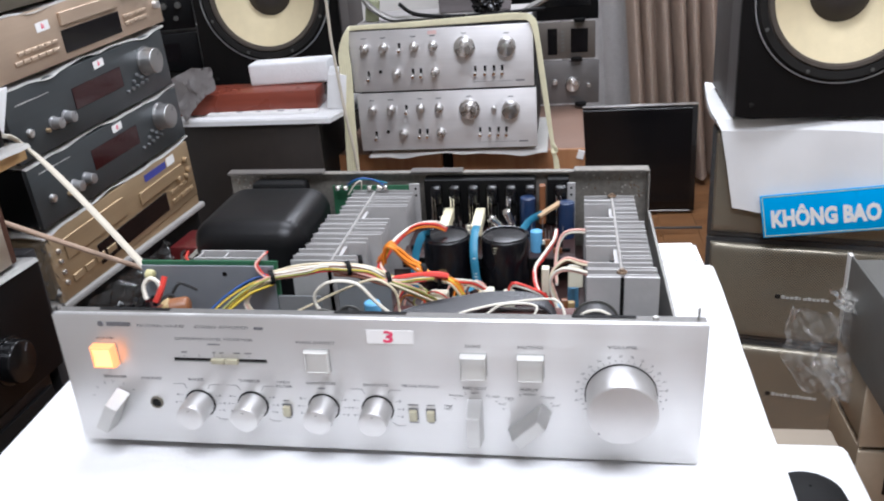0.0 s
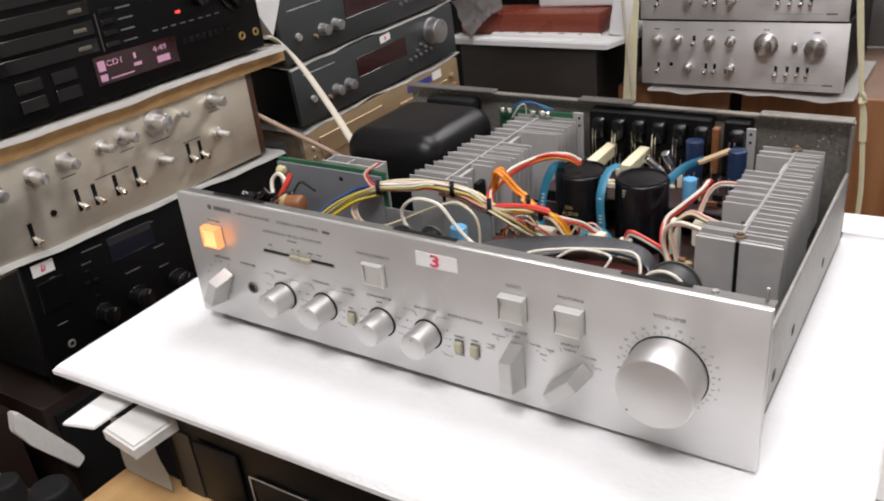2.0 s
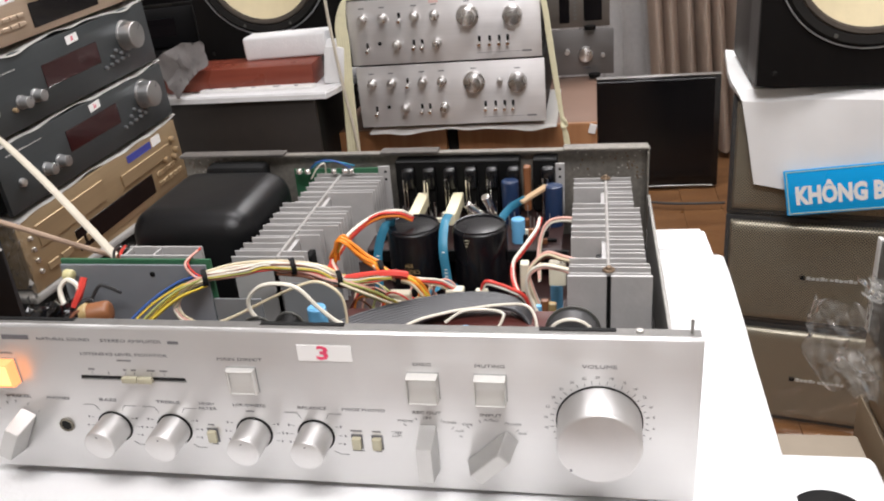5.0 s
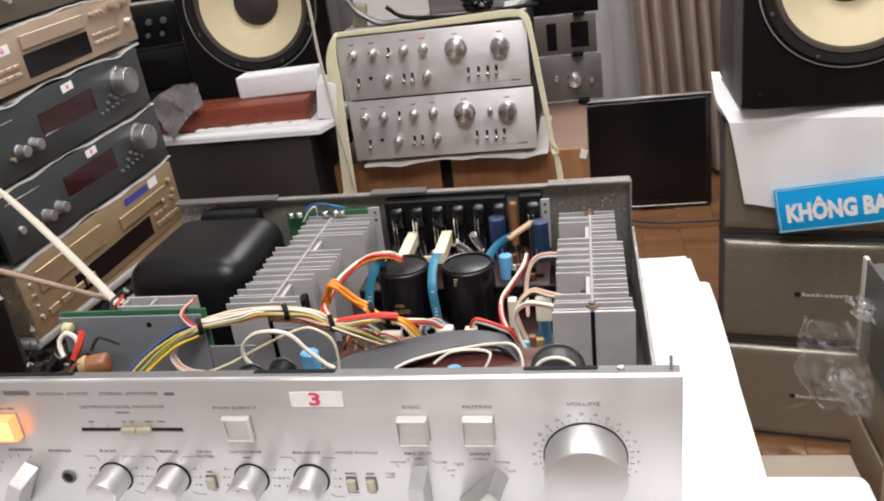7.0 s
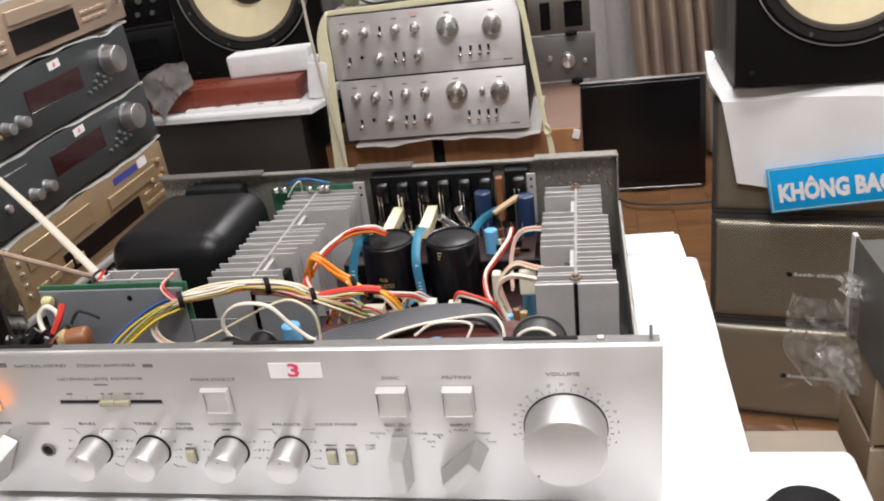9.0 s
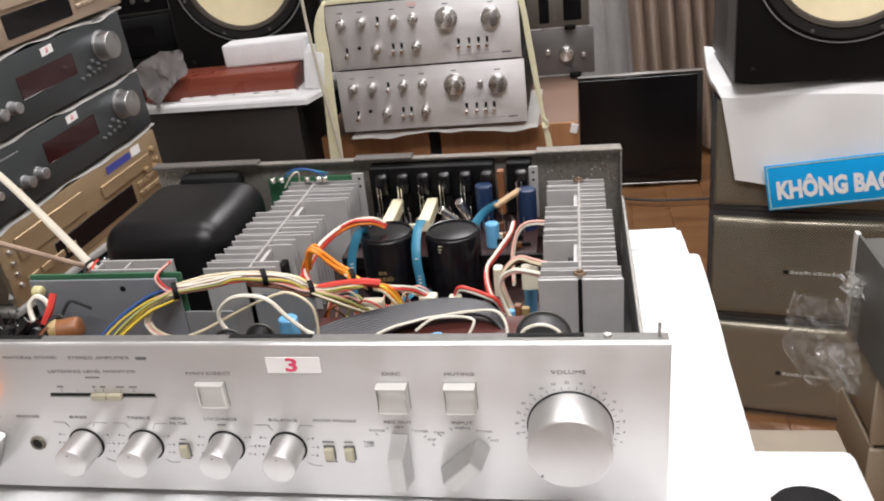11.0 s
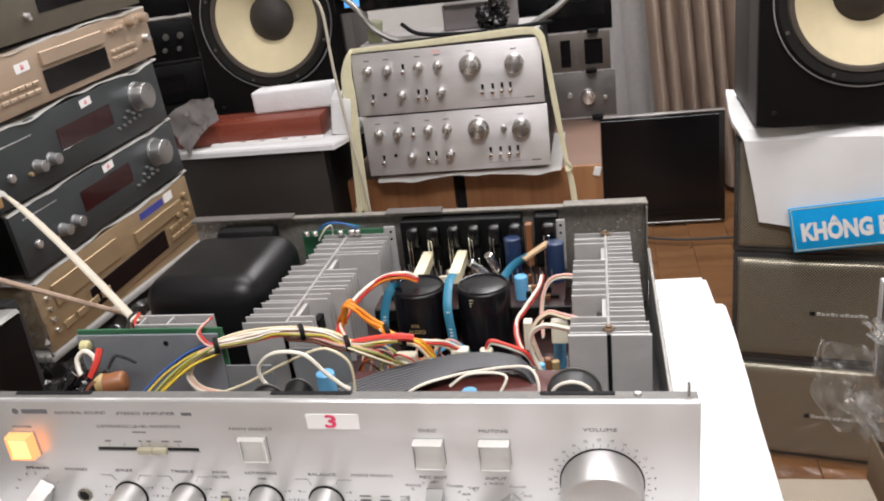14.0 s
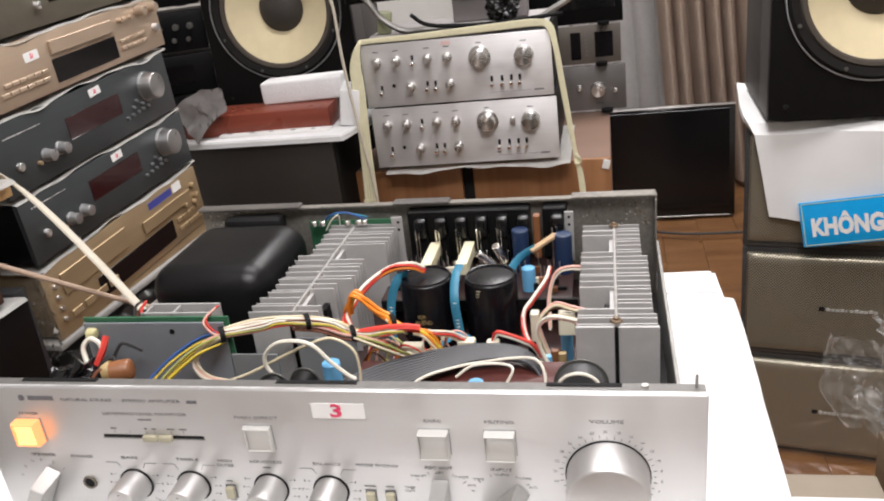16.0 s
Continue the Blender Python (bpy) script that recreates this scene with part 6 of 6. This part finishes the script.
for data, y in ((crinkled(-0.272, -0.236, -0.010, 0.120, 0.020, 8, 26, 2.0, 0.004), 0.815), (crinkled(-0.235, 0.060, -0.150, -0.014, 0.026, 40, 20, 9.0), 0.820)):
    w = single("plastic_film", data, FILM, "crinkled clear plastic film hanging off the stack", "plastic film", at(-0.629, y, 0.6900, 0, 0, SR))
    w.visible_shadow = False
red = thing("red_box", "dark red box with a white label below the disc player", "box", at(-0.6455, 0.820, 0, 0, 0, SR))
part("body", box(NB(), 0.075, 0.165, -0.070, -0.014, 0.0, 0.655, 0.003), mat("dark_red_card", (0.10, 0.012, 0.012), 0.45, 0, 0.2, 60), red)
part("white_label", box(NB(), 0.080, 0.094, -0.0712, -0.0702, 0.622, 0.642), PAPER, red)

bm = NB()
rows = []
for j in range(15):
    v = j / 14
    row = []
    for k in range(15):
        u = k / 14
        x = -0.766 + 0.098 * u + 0.032 * v * (1 - u)
        y = 1.262 + 0.050 * u + 0.012 * v + 0.012 * noise.noise((u * 3.1, v * 2.2, 4.0)) + 0.014 * abs(noise.noise((u * 7 + v * 2, v * 3, 1.0)))
        z = 0.890 + 0.026 * u - (0.092 - 0.040 * u) * v + 0.008 * noise.noise((u * 4, v * 3, 7.0)) + 0.010 * math.sin(math.pi * u)
        row.append(bm.verts.new((x, y, max(z, 0.8015))))
    rows.append(row)
for a, b in zip(rows, rows[1:]):
    for k in range(14):
        bm.faces.new((a[k], a[k + 1], b[k + 1], b[k]))
bmesh.ops.solidify(bm, geom=list(bm.faces), thickness=0.004)
single("grey_cloth", bm, GREY_CLOTH, "crumpled grey cloth stuffed beside the stack", "cloth")

# gear in the corner behind the stack
for z, lab in ((0.86, "dark component with a window in the corner"), (0.965, "dark component with small knobs in the corner"), (1.075, "black component high in the corner")):
    t = device("corner_component", lab, "amplifier", at(-1.010, 1.545, z, 0, 0, 20), 0.40, 0.095, 0.16, BLACK_FACE, BLACK_SATIN, 0.006, "components in the corner")
    if z < 0.9:
        panel_box(t, "window", -0.02, 0.15, 0.025, 0.07, 0.001, DISPLAY_BLACK)
    elif z < 1:
        for x in (0.05, 0.09, 0.13, 0.165):
            knob(t, x, 0.060, 0.008, 0.014, GREY_BOX)
            knob(t, x - 0.01, 0.028, 0.006, 0.012, GREY_BOX)
single("corner_shelf", box(NB(), -1.24, -0.805, 1.48, 1.75, 0, 0.8545, 0.004), BLACK_SATIN, "dark shelf unit in the corner", "shelf", at(0, 0, 0))

# ---- rack along the left: disc changer on a plank, old silver amplifier, black receiver ----
RX = -0.606


def rack(z, y):
    return at(RX, y, z, 0, 0, 90)


chg = device("cd_changer", "black disc changer with a lit display on a plank", "disc changer", rack(0.976, 0.275), 0.432, 0.165, 0.32, BLACK_FACE, BLACK_SATIN, 0.010)
panel_box(chg, "display", -0.065, 0.060, 0.018, 0.052, 0.0008, DISPLAY, "display with lit characters")
for body, x, z, size, w in (("CD1", -0.036, 0.041, 0.010, 0.022), ("1", -0.006, 0.041, 0.010, 0.003), ("4:49", 0.033, 0.041, 0.010, 0.022)):
    words("lit_characters", body, size, LCD, chg, at(x, -0.0112, z), w)
for x0, x1, z0, z1 in ((0.026, 0.046, 0.024, 0.032), (-0.060, -0.050, 0.034, 0.046), (-0.060, -0.050, 0.022, 0.030), (-0.010, 0.002, 0.029, 0.033), (-0.046, -0.012, 0.0225, 0.0240)):
    part("lit_bar", box(NB(), x0, x1, -0.0113, -0.0110, z0, z1), LCD, chg)
for z in (0.058, 0.078, 0.100, 0.124):
    panel_box(chg, "tray", -0.205, -0.052, z, z + 0.016, 0.004, BLACK_GLOSS, "black disc tray")
    panel_box(chg, "tray_mark", -0.080, -0.062, z + 0.005, z + 0.010, 0.0045, OLIVE)
panel_box(chg, "divider", -0.046, -0.0445, 0.055, 0.100, 0.002, GREY_BOX)
for k in range(4):
    panel_box(chg, "key", -0.040, -0.020, 0.058 + 0.013 * k, 0.064 + 0.013 * k, 0.002, BLACK_GLOSS)
    panel_box(chg, "printed_bar", -0.015, 0.006, 0.060 + 0.013 * k, 0.0615 + 0.013 * k, 0.0005, DIM_INK, "", 0)
for x in (-0.150, -0.105):
    for z in (0.022, 0.042):
        panel_box(chg, "key", x - 0.016, x + 0.016, z - 0.007, z + 0.007, 0.003, BLACK_GLOSS)
for k in range(8):
    panel_box(chg, "key", 0.072 + 0.011 * k, 0.080 + 0.011 * k, 0.036, 0.044, 0.002, BLACK_GLOSS)
    panel_box(chg, "printed_bar", 0.030 + 0.015 * k, 0.038 + 0.015 * k, 0.062, 0.0635, 0.0005, DIM_INK, "", 0)
panel_box(chg, "red_light", 0.071, 0.078, 0.076, 0.079, 0.002, LED)
panel_box(chg, "red_light", 0.036, 0.040, 0.100, 0.102, 0.002, LED)
knob(chg, 0.175, 0.086, 0.021, 0.016, BLACK_GLOSS, collar=1.25)
knob(chg, 0.110, 0.088, 0.010, 0.014, BLACK_GLOSS)
GOLD_RING = mat("gold_ring", (0.75, 0.55, 0.22), 0.3, 1.0)
for x in (0.176, 0.203):
    part("jack", lathe(NB(), at(x, -0.010, 0.024, 90), [(0.0030, 0.0), (0.0030, 0.001), (0.0052, 0.0015), (0.0058, 0.0)], 20), GOLD_RING, chg, "gold ringed jack")
single("black_component", box(NB(), -0.21, 0.21, 0.02, 0.33, 0, 0.16, 0.004), BLACK_SATIN, "black component on the disc changer", "amplifier", rack(1.1425, 0.25))
wavy_sheet("foam_sheet", rack(0.9705, 0.285) @ at(0, -0.013, 0), -0.36, 0.240, 0.30, "white foam sheet on the plank under the changer", 0.0075, 0.0009, 31, 0.012)
single("plank", box(NB(), -0.38, 0.240, -0.012, 0.30, 0, 0.019, 0.0015), PLY, "raw pine plank used as a shelf", "plank", rack(0.947, 0.285))

old = device("silver_amplifier", "aged silver amplifier with many knobs and toggles", "amplifier", rack(0.826, 0.226), 0.438, 0.120, 0.30, CHAMPAGNE_OLD, WALNUT, 0.006)
for x, z, r in ((0.149, 0.103, 0.013), (0.148, 0.056, 0.0085), (0.051, 0.102, 0.020), (0.000, 0.101, 0.0125), (-0.034, 0.098, 0.0095), (-0.086, 0.098, 0.0125), (0.047, 0.053, 0.0095), (-0.128, 0.095, 0.0125), (-0.178, 0.094, 0.0125)):
    knob(old, x, z, r * 0.55, 0.024, TURNED, collar=1.7)
knob(old, 0.092, 0.102, 0.005, 0.016, TURNED)
for x, z in ((0.091, 0.046), (0.111, 0.044), (0.002, 0.046), (-0.029, 0.046), (-0.060, 0.046), (-0.083, 0.048), (-0.150, 0.032)):
    lever(old, x, z, 0.024)
part("jack", cyl(NB(), at(-0.118, -0.006, 0.046, 90), 0.004, 0.004, 0.0015, 16), BLACK_SATIN, old)
for x, z, w in ((0.149, 0.088, 0.02), (0.051, 0.078, 0.03), (0.0, 0.083, 0.02), (-0.086, 0.080, 0.02), (0.10, 0.062, 0.03), (-0.03, 0.063, 0.05)):
    panel_box(old, "printed_bar", x - w / 2, x + w / 2, z - 0.0008, z + 0.0008, 0.0003, DARK_INK, "", 0)
part("side_panel", box(NB(), 0.2195, 0.232, -0.004, 0.30, -0.002, 0.120, 0.002), mat("dark_walnut_side", (0.07, 0.03, 0.018), 0.4), old, "dark walnut side panel")
wavy_sheet("foam_sheet", at(RX + 0.005, 0.226, 0.8290, 0, 2.6, 90), -0.24, 0.262, 0.28, "pale foam sheet under the old amplifier", 0.009, 0.001, 21, 0.012)
recv = device("black_receiver", "glossy black receiver with a price sticker", "receiver", at(RX, 0.262, 0.6615, 0, 2.6, 90), 0.445, 0.161, 0.32, BLACK_FACE, BLACK_SATIN, 0.008)
panel_box(recv, "display", -0.109, -0.040, 0.117, 0.143, 0.0008, mat("dim_blue_display", (0.006, 0.008, 0.018), 0.2), "dim display window")
panel_box(recv, "display_band", -0.108, -0.042, 0.138, 0.148, 0.0012, DARK_END, "dark grey band over the display")
for x, z, r in ((0.120, 0.066, 0.030), (-0.085, 0.066, 0.014), (-0.137, 0.067, 0.012), (-0.020, 0.060, 0.015), (0.03, 0.050, 0.012)):
    knob(recv, x, z - 0.008, r, 0.02, BLACK_GLOSS, collar=1.1)
for x0, x1, z in ((-0.1445, -0.116, 0.1540), (-0.064, -0.037, 0.1545), (-0.1495, -0.1355, 0.1390), (-0.0447, -0.0281, 0.1190), (-0.0936, -0.0709, 0.1030), (-0.0429, -0.0277, 0.0902), (0.02, 0.036, 0.1545), (-0.1915, -0.1850, 0.1405), (-0.1915, -0.1850, 0.1192), (-0.1983, -0.1789, 0.1034), (-0.1985, -0.1847, 0.0806), (0.060, 0.082, 0.1200)):
    panel_box(recv, "printed_line", x0, x1, z - 0.0100, z - 0.0088, 0.0003, DIM_INK, "", 0)
for x, z in ((-0.1505, 0.1115), (-0.1395, 0.1110), (-0.1430, 0.0900), (-0.1480, 0.1260)):
    panel_box(recv, "key", x, x + 0.0075, z - 0.009, z - 0.0045, 0.002, BLACK_GLOSS)
panel_box(recv, "flap", -0.2100, -0.1735, 0.092, 0.1300, 0.0015, BLACK_GLOSS, "black hinged flap")
part("jack", lathe(NB(), at(-0.188, -0.008, 0.041, 90), [(0.0030, 0.0), (0.0030, 0.001), (0.0048, 0.0015), (0.0054, 0.0)], 20), STEEL, recv, "silver ringed jack")
sticker(recv, -0.196, 0.1465, 0.028, 0.015, 0)
single("dark_grey_box", box(NB(), -0.90, -0.612, 0.4865, 0.512, 0.0, 0.822, 0.003), DARK_END, "tall dark grey box standing at the end of the rack", "box")
rk = thing("speaker_tower", "tall dark speaker under the rack with a white pad", "speaker", at(RX, 0.245, 0, 0, 0, 90))
part("body", box(NB(), -0.225, 0.225, 0.008, 0.36, 0, 0.643, 0.004), mat("dark_reddish_wood", (0.016, 0.008, 0.006), 0.45), rk)
part("front", box(NB(), -0.215, 0.215, 0.0, 0.0075, 0.01, 0.63, 0.003), BLACK_SATIN, rk)
bm = NB()
pad = [(-0.020, 0.674), (-0.012, 0.668), (0.037, 0.577), (0.043, 0.558), (0.030, 0.550), (-0.012, 0.618), (-0.026, 0.650)]
near = [bm.verts.new((-0.596, y, z)) for y, z in pad]
far = [bm.verts.new((-0.6055, y, z)) for y, z in pad]
bm.faces.new(near)
bm.faces.new(far[::-1])
for k in range(len(pad)):
    bm.faces.new((near[k], near[(k + 1) % len(pad)], far[(k + 1) % len(pad)], far[k]))
bmesh.ops.bevel(bm, geom=list(bm.edges), offset=0.002, segments=2, affect="EDGES")
single("foam_pad", bm, FOAM_GREY, "white foam pad stuck on the dark speaker's front", "foam pad")
tb = thing("tan_box", "tan box with a black knob beside the dark speaker", "box", at(-0.480, -0.155, 0))
part("body", box(NB(), -0.09, 0.110, -0.10, 0.072, 0.0, 0.665, 0.003), CARTON, tb)
for x, y, r in ((0.072, 0.066, 0.024), (0.020, 0.050, 0.018)):
    part("black_knob", cyl(NB(), at(x, y, 0.6652), r, r * 0.8, 0.030, 28, 0.004), BLACK_RUBBER, tb)
single("side_speaker", box(NB(), -0.98, -0.63, -0.35, -0.005, 0, 0.66, 0.004), mat("dark_wood_box", (0.016, 0.008, 0.006), 0.4), "dark wooden box beside the rack", "speaker")

# cables hanging from the rack behind the amplifier
ribbon("power_cable", [(-0.606, 0.505, 0.985), (-0.6105, 0.5201, 0.9807), (-0.6086, 0.5369, 0.9673), (-0.5919, 0.5479, 0.9388), (-0.5592, 0.548, 0.8971), (-0.5104, 0.5369, 0.8424), (-0.4457, 0.5149, 0.7746), (-0.3344, 0.4683, 0.6637), (-0.318, 0.462, 0.4), (-0.31, 0.46, 0.006)], 0.0062, "flat white cable hanging down behind the amplifier", ROPE_WHITE, 0.45, (0, 0, 1))
ribbon("braided_cable", [(-0.62, 0.46, 0.885), (-0.5808, 0.4958, 0.845), (-0.5235, 0.5383, 0.7945), (-0.4545, 0.5725, 0.7477), (-0.3884, 0.5856, 0.719), (-0.3252, 0.5777, 0.7083), (-0.265, 0.5487, 0.7157), (-0.1892, 0.4773, 0.7536), (-0.16, 0.45, 0.45), (-0.15, 0.45, 0.006)], 0.0038, "tan braided cable hanging down behind the amplifier", ROPE_TAN, 1.0, (0, 0, 1))

# ---- gear and boxes on the right ----
BEIGE = mat("beige_metal_face", (0.50, 0.42, 0.31), 0.45, 0.3, 0.06, 120)
BEIGE_DARK = mat("brown_beige_case", (0.22, 0.165, 0.105), 0.5, 0.2, 0.08, 60)
gb = thing("grey_component", "grey metal component on top of beige disc players", "component", at(0.466, 0.20, 0.693))
part("case", box(NB(), 0.004, 0.36, 0, 0.293, 0, 0.112, 0.003), GREY_BOX, gb)
part("side_panel", box(NB(), 0, 0.0035, -0.002, 0.297, -0.002, 0.114, 0.0012), GREY_BOX, gb)
part("end_strip", box(NB(), -0.0012, 0.004, 0.2975, 0.308, -0.002, 0.114, 0.001), BUTTON, gb, "pale strip along the edge")
for k in range(3):
    z = 0.606 - 0.087 * k
    t = device("cd_player", ("beige disc player under the grey component", "beige disc player in the middle of the pile", "beige disc player at the bottom of the pile")[k], "disc player", at(0.685, 0.40 - 0.004 * k, z), 0.435, 0.083, 0.115, BEIGE, BEIGE_DARK, 0.006, "piled beige disc players")
    panel_box(t, "display", -0.185, -0.09, 0.022, 0.050, 0.001, DISPLAY_BLACK)
    panel_box(t, "tray", -0.07, 0.09, 0.045, 0.070, 0.003, BEIGE)
    for q in range(4):
        panel_box(t, "key", -0.185 + 0.022 * q, -0.170 + 0.022 * q, 0.008, 0.015, 0.002, BEIGE)
single("pile_box", box(NB(), 0.47, 0.88, 0.40, 0.52, 0, 0.425, 0.003), CARTON, "brown carton under the pile of disc players", "carton")
single("flat_carton", box(NB(), 0.28, 0.415, 0.268, 0.338, 0, 0.671, 0.003), GREY_CARTON, "grey-brown carton standing behind the white foam box", "carton")
white = thing("foam_box", "white foam box with rounded corners beside the table", "foam box", at(0.288, -0.10, 0))
part("body", box(NB(), 0, 0.115, 0, 0.362, 0.0, 0.66, 0.012, 3), WHITE_FOAM, white)
part("lid", box(NB(), -0.002, 0.118, -0.003, 0.366, 0.6605, 0.707, 0.010, 3), WHITE_FOAM, white)
bm = NB()
lathe(bm, at(0, 0, 0), [(0.001, 0.026), (0.014, 0.0255), (0.026, 0.020), (0.032, 0.010), (0.031, 0.0)], 28)
single("black_mouse", bm, BLACK_RUBBER, "black rounded rubber object on the foam box", "mouse", at(0.342, 0.160, 0.7075) @ Matrix.Diagonal((1.12, 1.1, 1.15, 1)))
lc = thing("low_carton", "low carton with a white top standing by the cabinet", "carton", at(0.19, 0.45, 0))
part("body", box(NB(), 0, 0.114, 0, 0.315, 0, 0.49, 0.003), CARTON, lc)
part("white_top", box(NB(), 0.004, 0.110, 0.004, 0.262, 0.4905, 0.4985, 0.002), FOAM_GREY, lc, "pale foam sheet on the carton")
ribbon("ribbon", [(0.25, 1.46, 0.006), (0.316, 1.50, 0.006), (0.383, 1.62, 0.007), (0.45, 1.76, 0.008), (0.50, 1.92, 0.008)], 0.011, "cream packing ribbon lying on the floor", ROPE, 0.2, (0, 0, 1))
ribbon("ribbon", [(0.30, 1.53, 0.013), (0.36, 1.55, 0.012), (0.42, 1.56, 0.006), (0.47, 1.58, 0.006)], 0.008, "cream packing ribbon lying on the floor", ROPE, 0.2, (0, 0, 1))

# crumpled plastic bag
def crumple(cx, cy, cz, w, h, seed):
    """A loosely gathered sheet of plastic, pinched at the top and flaring below."""
    bm = NB()
    rows = []
    for j in range(45):
        v = j / 44
        flare = 0.35 + 0.65 * math.sin(math.pi * (0.12 + 0.70 * v))
        row = []
        for k in range(61):
            u = 2 * k / 60 - 1
            fold = 0.010 * noise.noise((u * 3.0, v * 2.5, seed)) + 0.013 * abs(noise.noise((u * 6 + v * 4, v * 5 - u * 2, seed + 5))) + 0.006 * abs(noise.noise((u * 13, v * 12 + u * 5, seed + 8)))
            row.append(bm.verts.new((cx + w * u * flare + 0.030 * v + 0.012 * noise.noise((u * 2, v * 4, seed + 2)), cy - 0.02 * math.cos(u * 1.5) - 1.6 * fold, cz - h * v + 0.008 * noise.noise((u * 4, 2.0, seed + 3)))))
        rows.append(row)
    for a, b in zip(rows, rows[1:]):
        for k in range(60):
            bm.faces.new((a[k], a[k + 1], b[k + 1], b[k]))
    return bm


bag = thing("plastic_bag", "crumpled cloudy plastic bag hanging between boxes", "plastic bag", at(0, 0, 0))
for name, data in (("bag_body", crumple(0.436, 0.485, 0.750, 0.058, 0.120, 3.0)), ("bag_corner", crumple(0.448, 0.478, 0.690, 0.030, 0.062, 7.0)), ("bag_neck", crumple(0.448, 0.484, 0.776, 0.014, 0.034, 11.0))):
    part(name, data, BAG, bag).visible_shadow = False

# things on top of the silver amplifiers
tv = thing("screen_stand", "silver tubular screen stand on the amplifiers", "stand", at(-0.15, 1.48, 0.972))
part("tube_leg", tube(NB(), [(-0.240, -0.02, 0.125), (-0.196, -0.04, 0.087), (-0.165, -0.04, 0.041), (-0.120, -0.04, 0.012), (-0.073, -0.04, 0.010), (0.10, -0.04, 0.010), (0.170, -0.04, 0.010), (0.208, -0.04, 0.026), (0.251, -0.04, 0.051), (0.30, -0.03, 0.10)], 0.007, 10, 8), STEEL, tv)
part("base_plate", box(NB(), -0.20, 0.20, -0.04, 0.16, 0.0, 0.004, 0.001), GREY_CLOTH, tv)
part("screen", box(NB(), -0.26, 0.14, 0.01, 0.04, 0.072, 0.30, 0.004), BLACK_GLOSS, tv, "dark screen with its lower edge showing")
part("screen_light", box(NB(), -0.235, -0.20, 0.0085, 0.0098, 0.085, 0.10), glow("lit_blue_icons", (0.1, 0.4, 0.9), 0.8), tv)
bm = NB()
bmesh.ops.create_icosphere(bm, subdivisions=5, radius=1.0)
for v in bm.verts:
    d = v.co.normalized()
    q = 0.85 + 0.45 * noise.noise(d * 1.7) + 0.40 * abs(noise.noise(d * 4.0)) + 0.12 * abs(noise.noise(d * 9.0))
    v.co = Vector((-0.042 + 0.036 * d.x * q, 1.445 + 0.026 * d.y * q, max(0.9790, 1.012 + 0.034 * d.z * q)))
single("black_plastic_bag", bm, BLACK_GLOSS, "crumpled black plastic bag on the amplifier", "plastic bag")
single("adapter_box", box(NB(), -0.085, 0.085, 0, 0.05, 0, 0.060, 0.006, 3, at(-0.085, 1.525, 0.9765, 0, 0, 3)), mat("mauve_grey_plastic", (0.20, 0.18, 0.18), 0.5, 0, 0.1, 60), "mauve-grey plastic box behind the cables on the amplifier", "box")
single("green_plastic_piece", box(NB(), -0.016, 0.016, 0, 0.02, 0, 0.050, 0.005, 3, at(-0.318, 1.455, 0.9765, 0, 8, 10)), mat("pale_green_plastic", (0.28, 0.29, 0.18), 0.4, 0, 0.2, 60), "pale green plastic piece beside the screen stand", "plastic piece")
single("cable", tube(NB(), [(-0.24, 1.40, 1.02), (-0.20, 1.40, 0.995), (-0.10, 1.41, 0.985), (0.0, 1.41, 0.988), (0.08, 1.43, 0.99)], 0.0045, 8, 8), BLACK_RUBBER, "black cable across the amplifier's top", "cable")
ribbon("hanging_cable", [(-0.425, 1.32, 1.22), (-0.405, 1.32, 1.12), (-0.384, 1.32, 1.07), (-0.382, 1.325, 0.95), (-0.372, 1.33, 0.80), (-0.362, 1.335, 0.70), (-0.356, 1.34, 0.60)], 0.0034, "thin white cord hanging beside the amplifiers", ROPE_WHITE, 0.8)

# ---- floor boards ----
fl = bpy.data.objects["floor"]
mesh_cache = {}
for i in range(10):
    x0 = -0.2 + i * 0.135
    for j in range(4):
        y0 = 0.35 + (i % 3) * 0.28 + j * 0.8 - 0.4
        if y0 + 0.8 > 3.39:
            continue
        key = "board"
        if key not in mesh_cache:
            mesh_cache[key] = mesh_of("floor_board", box(NB(), 0, 0.1335, 0, 0.7985, -0.0035, 0.0, 0.0006, 1), FLOOR_WOOD)
        same_part("floor_board", mesh_cache[key], fl, at(x0, y0, 0))
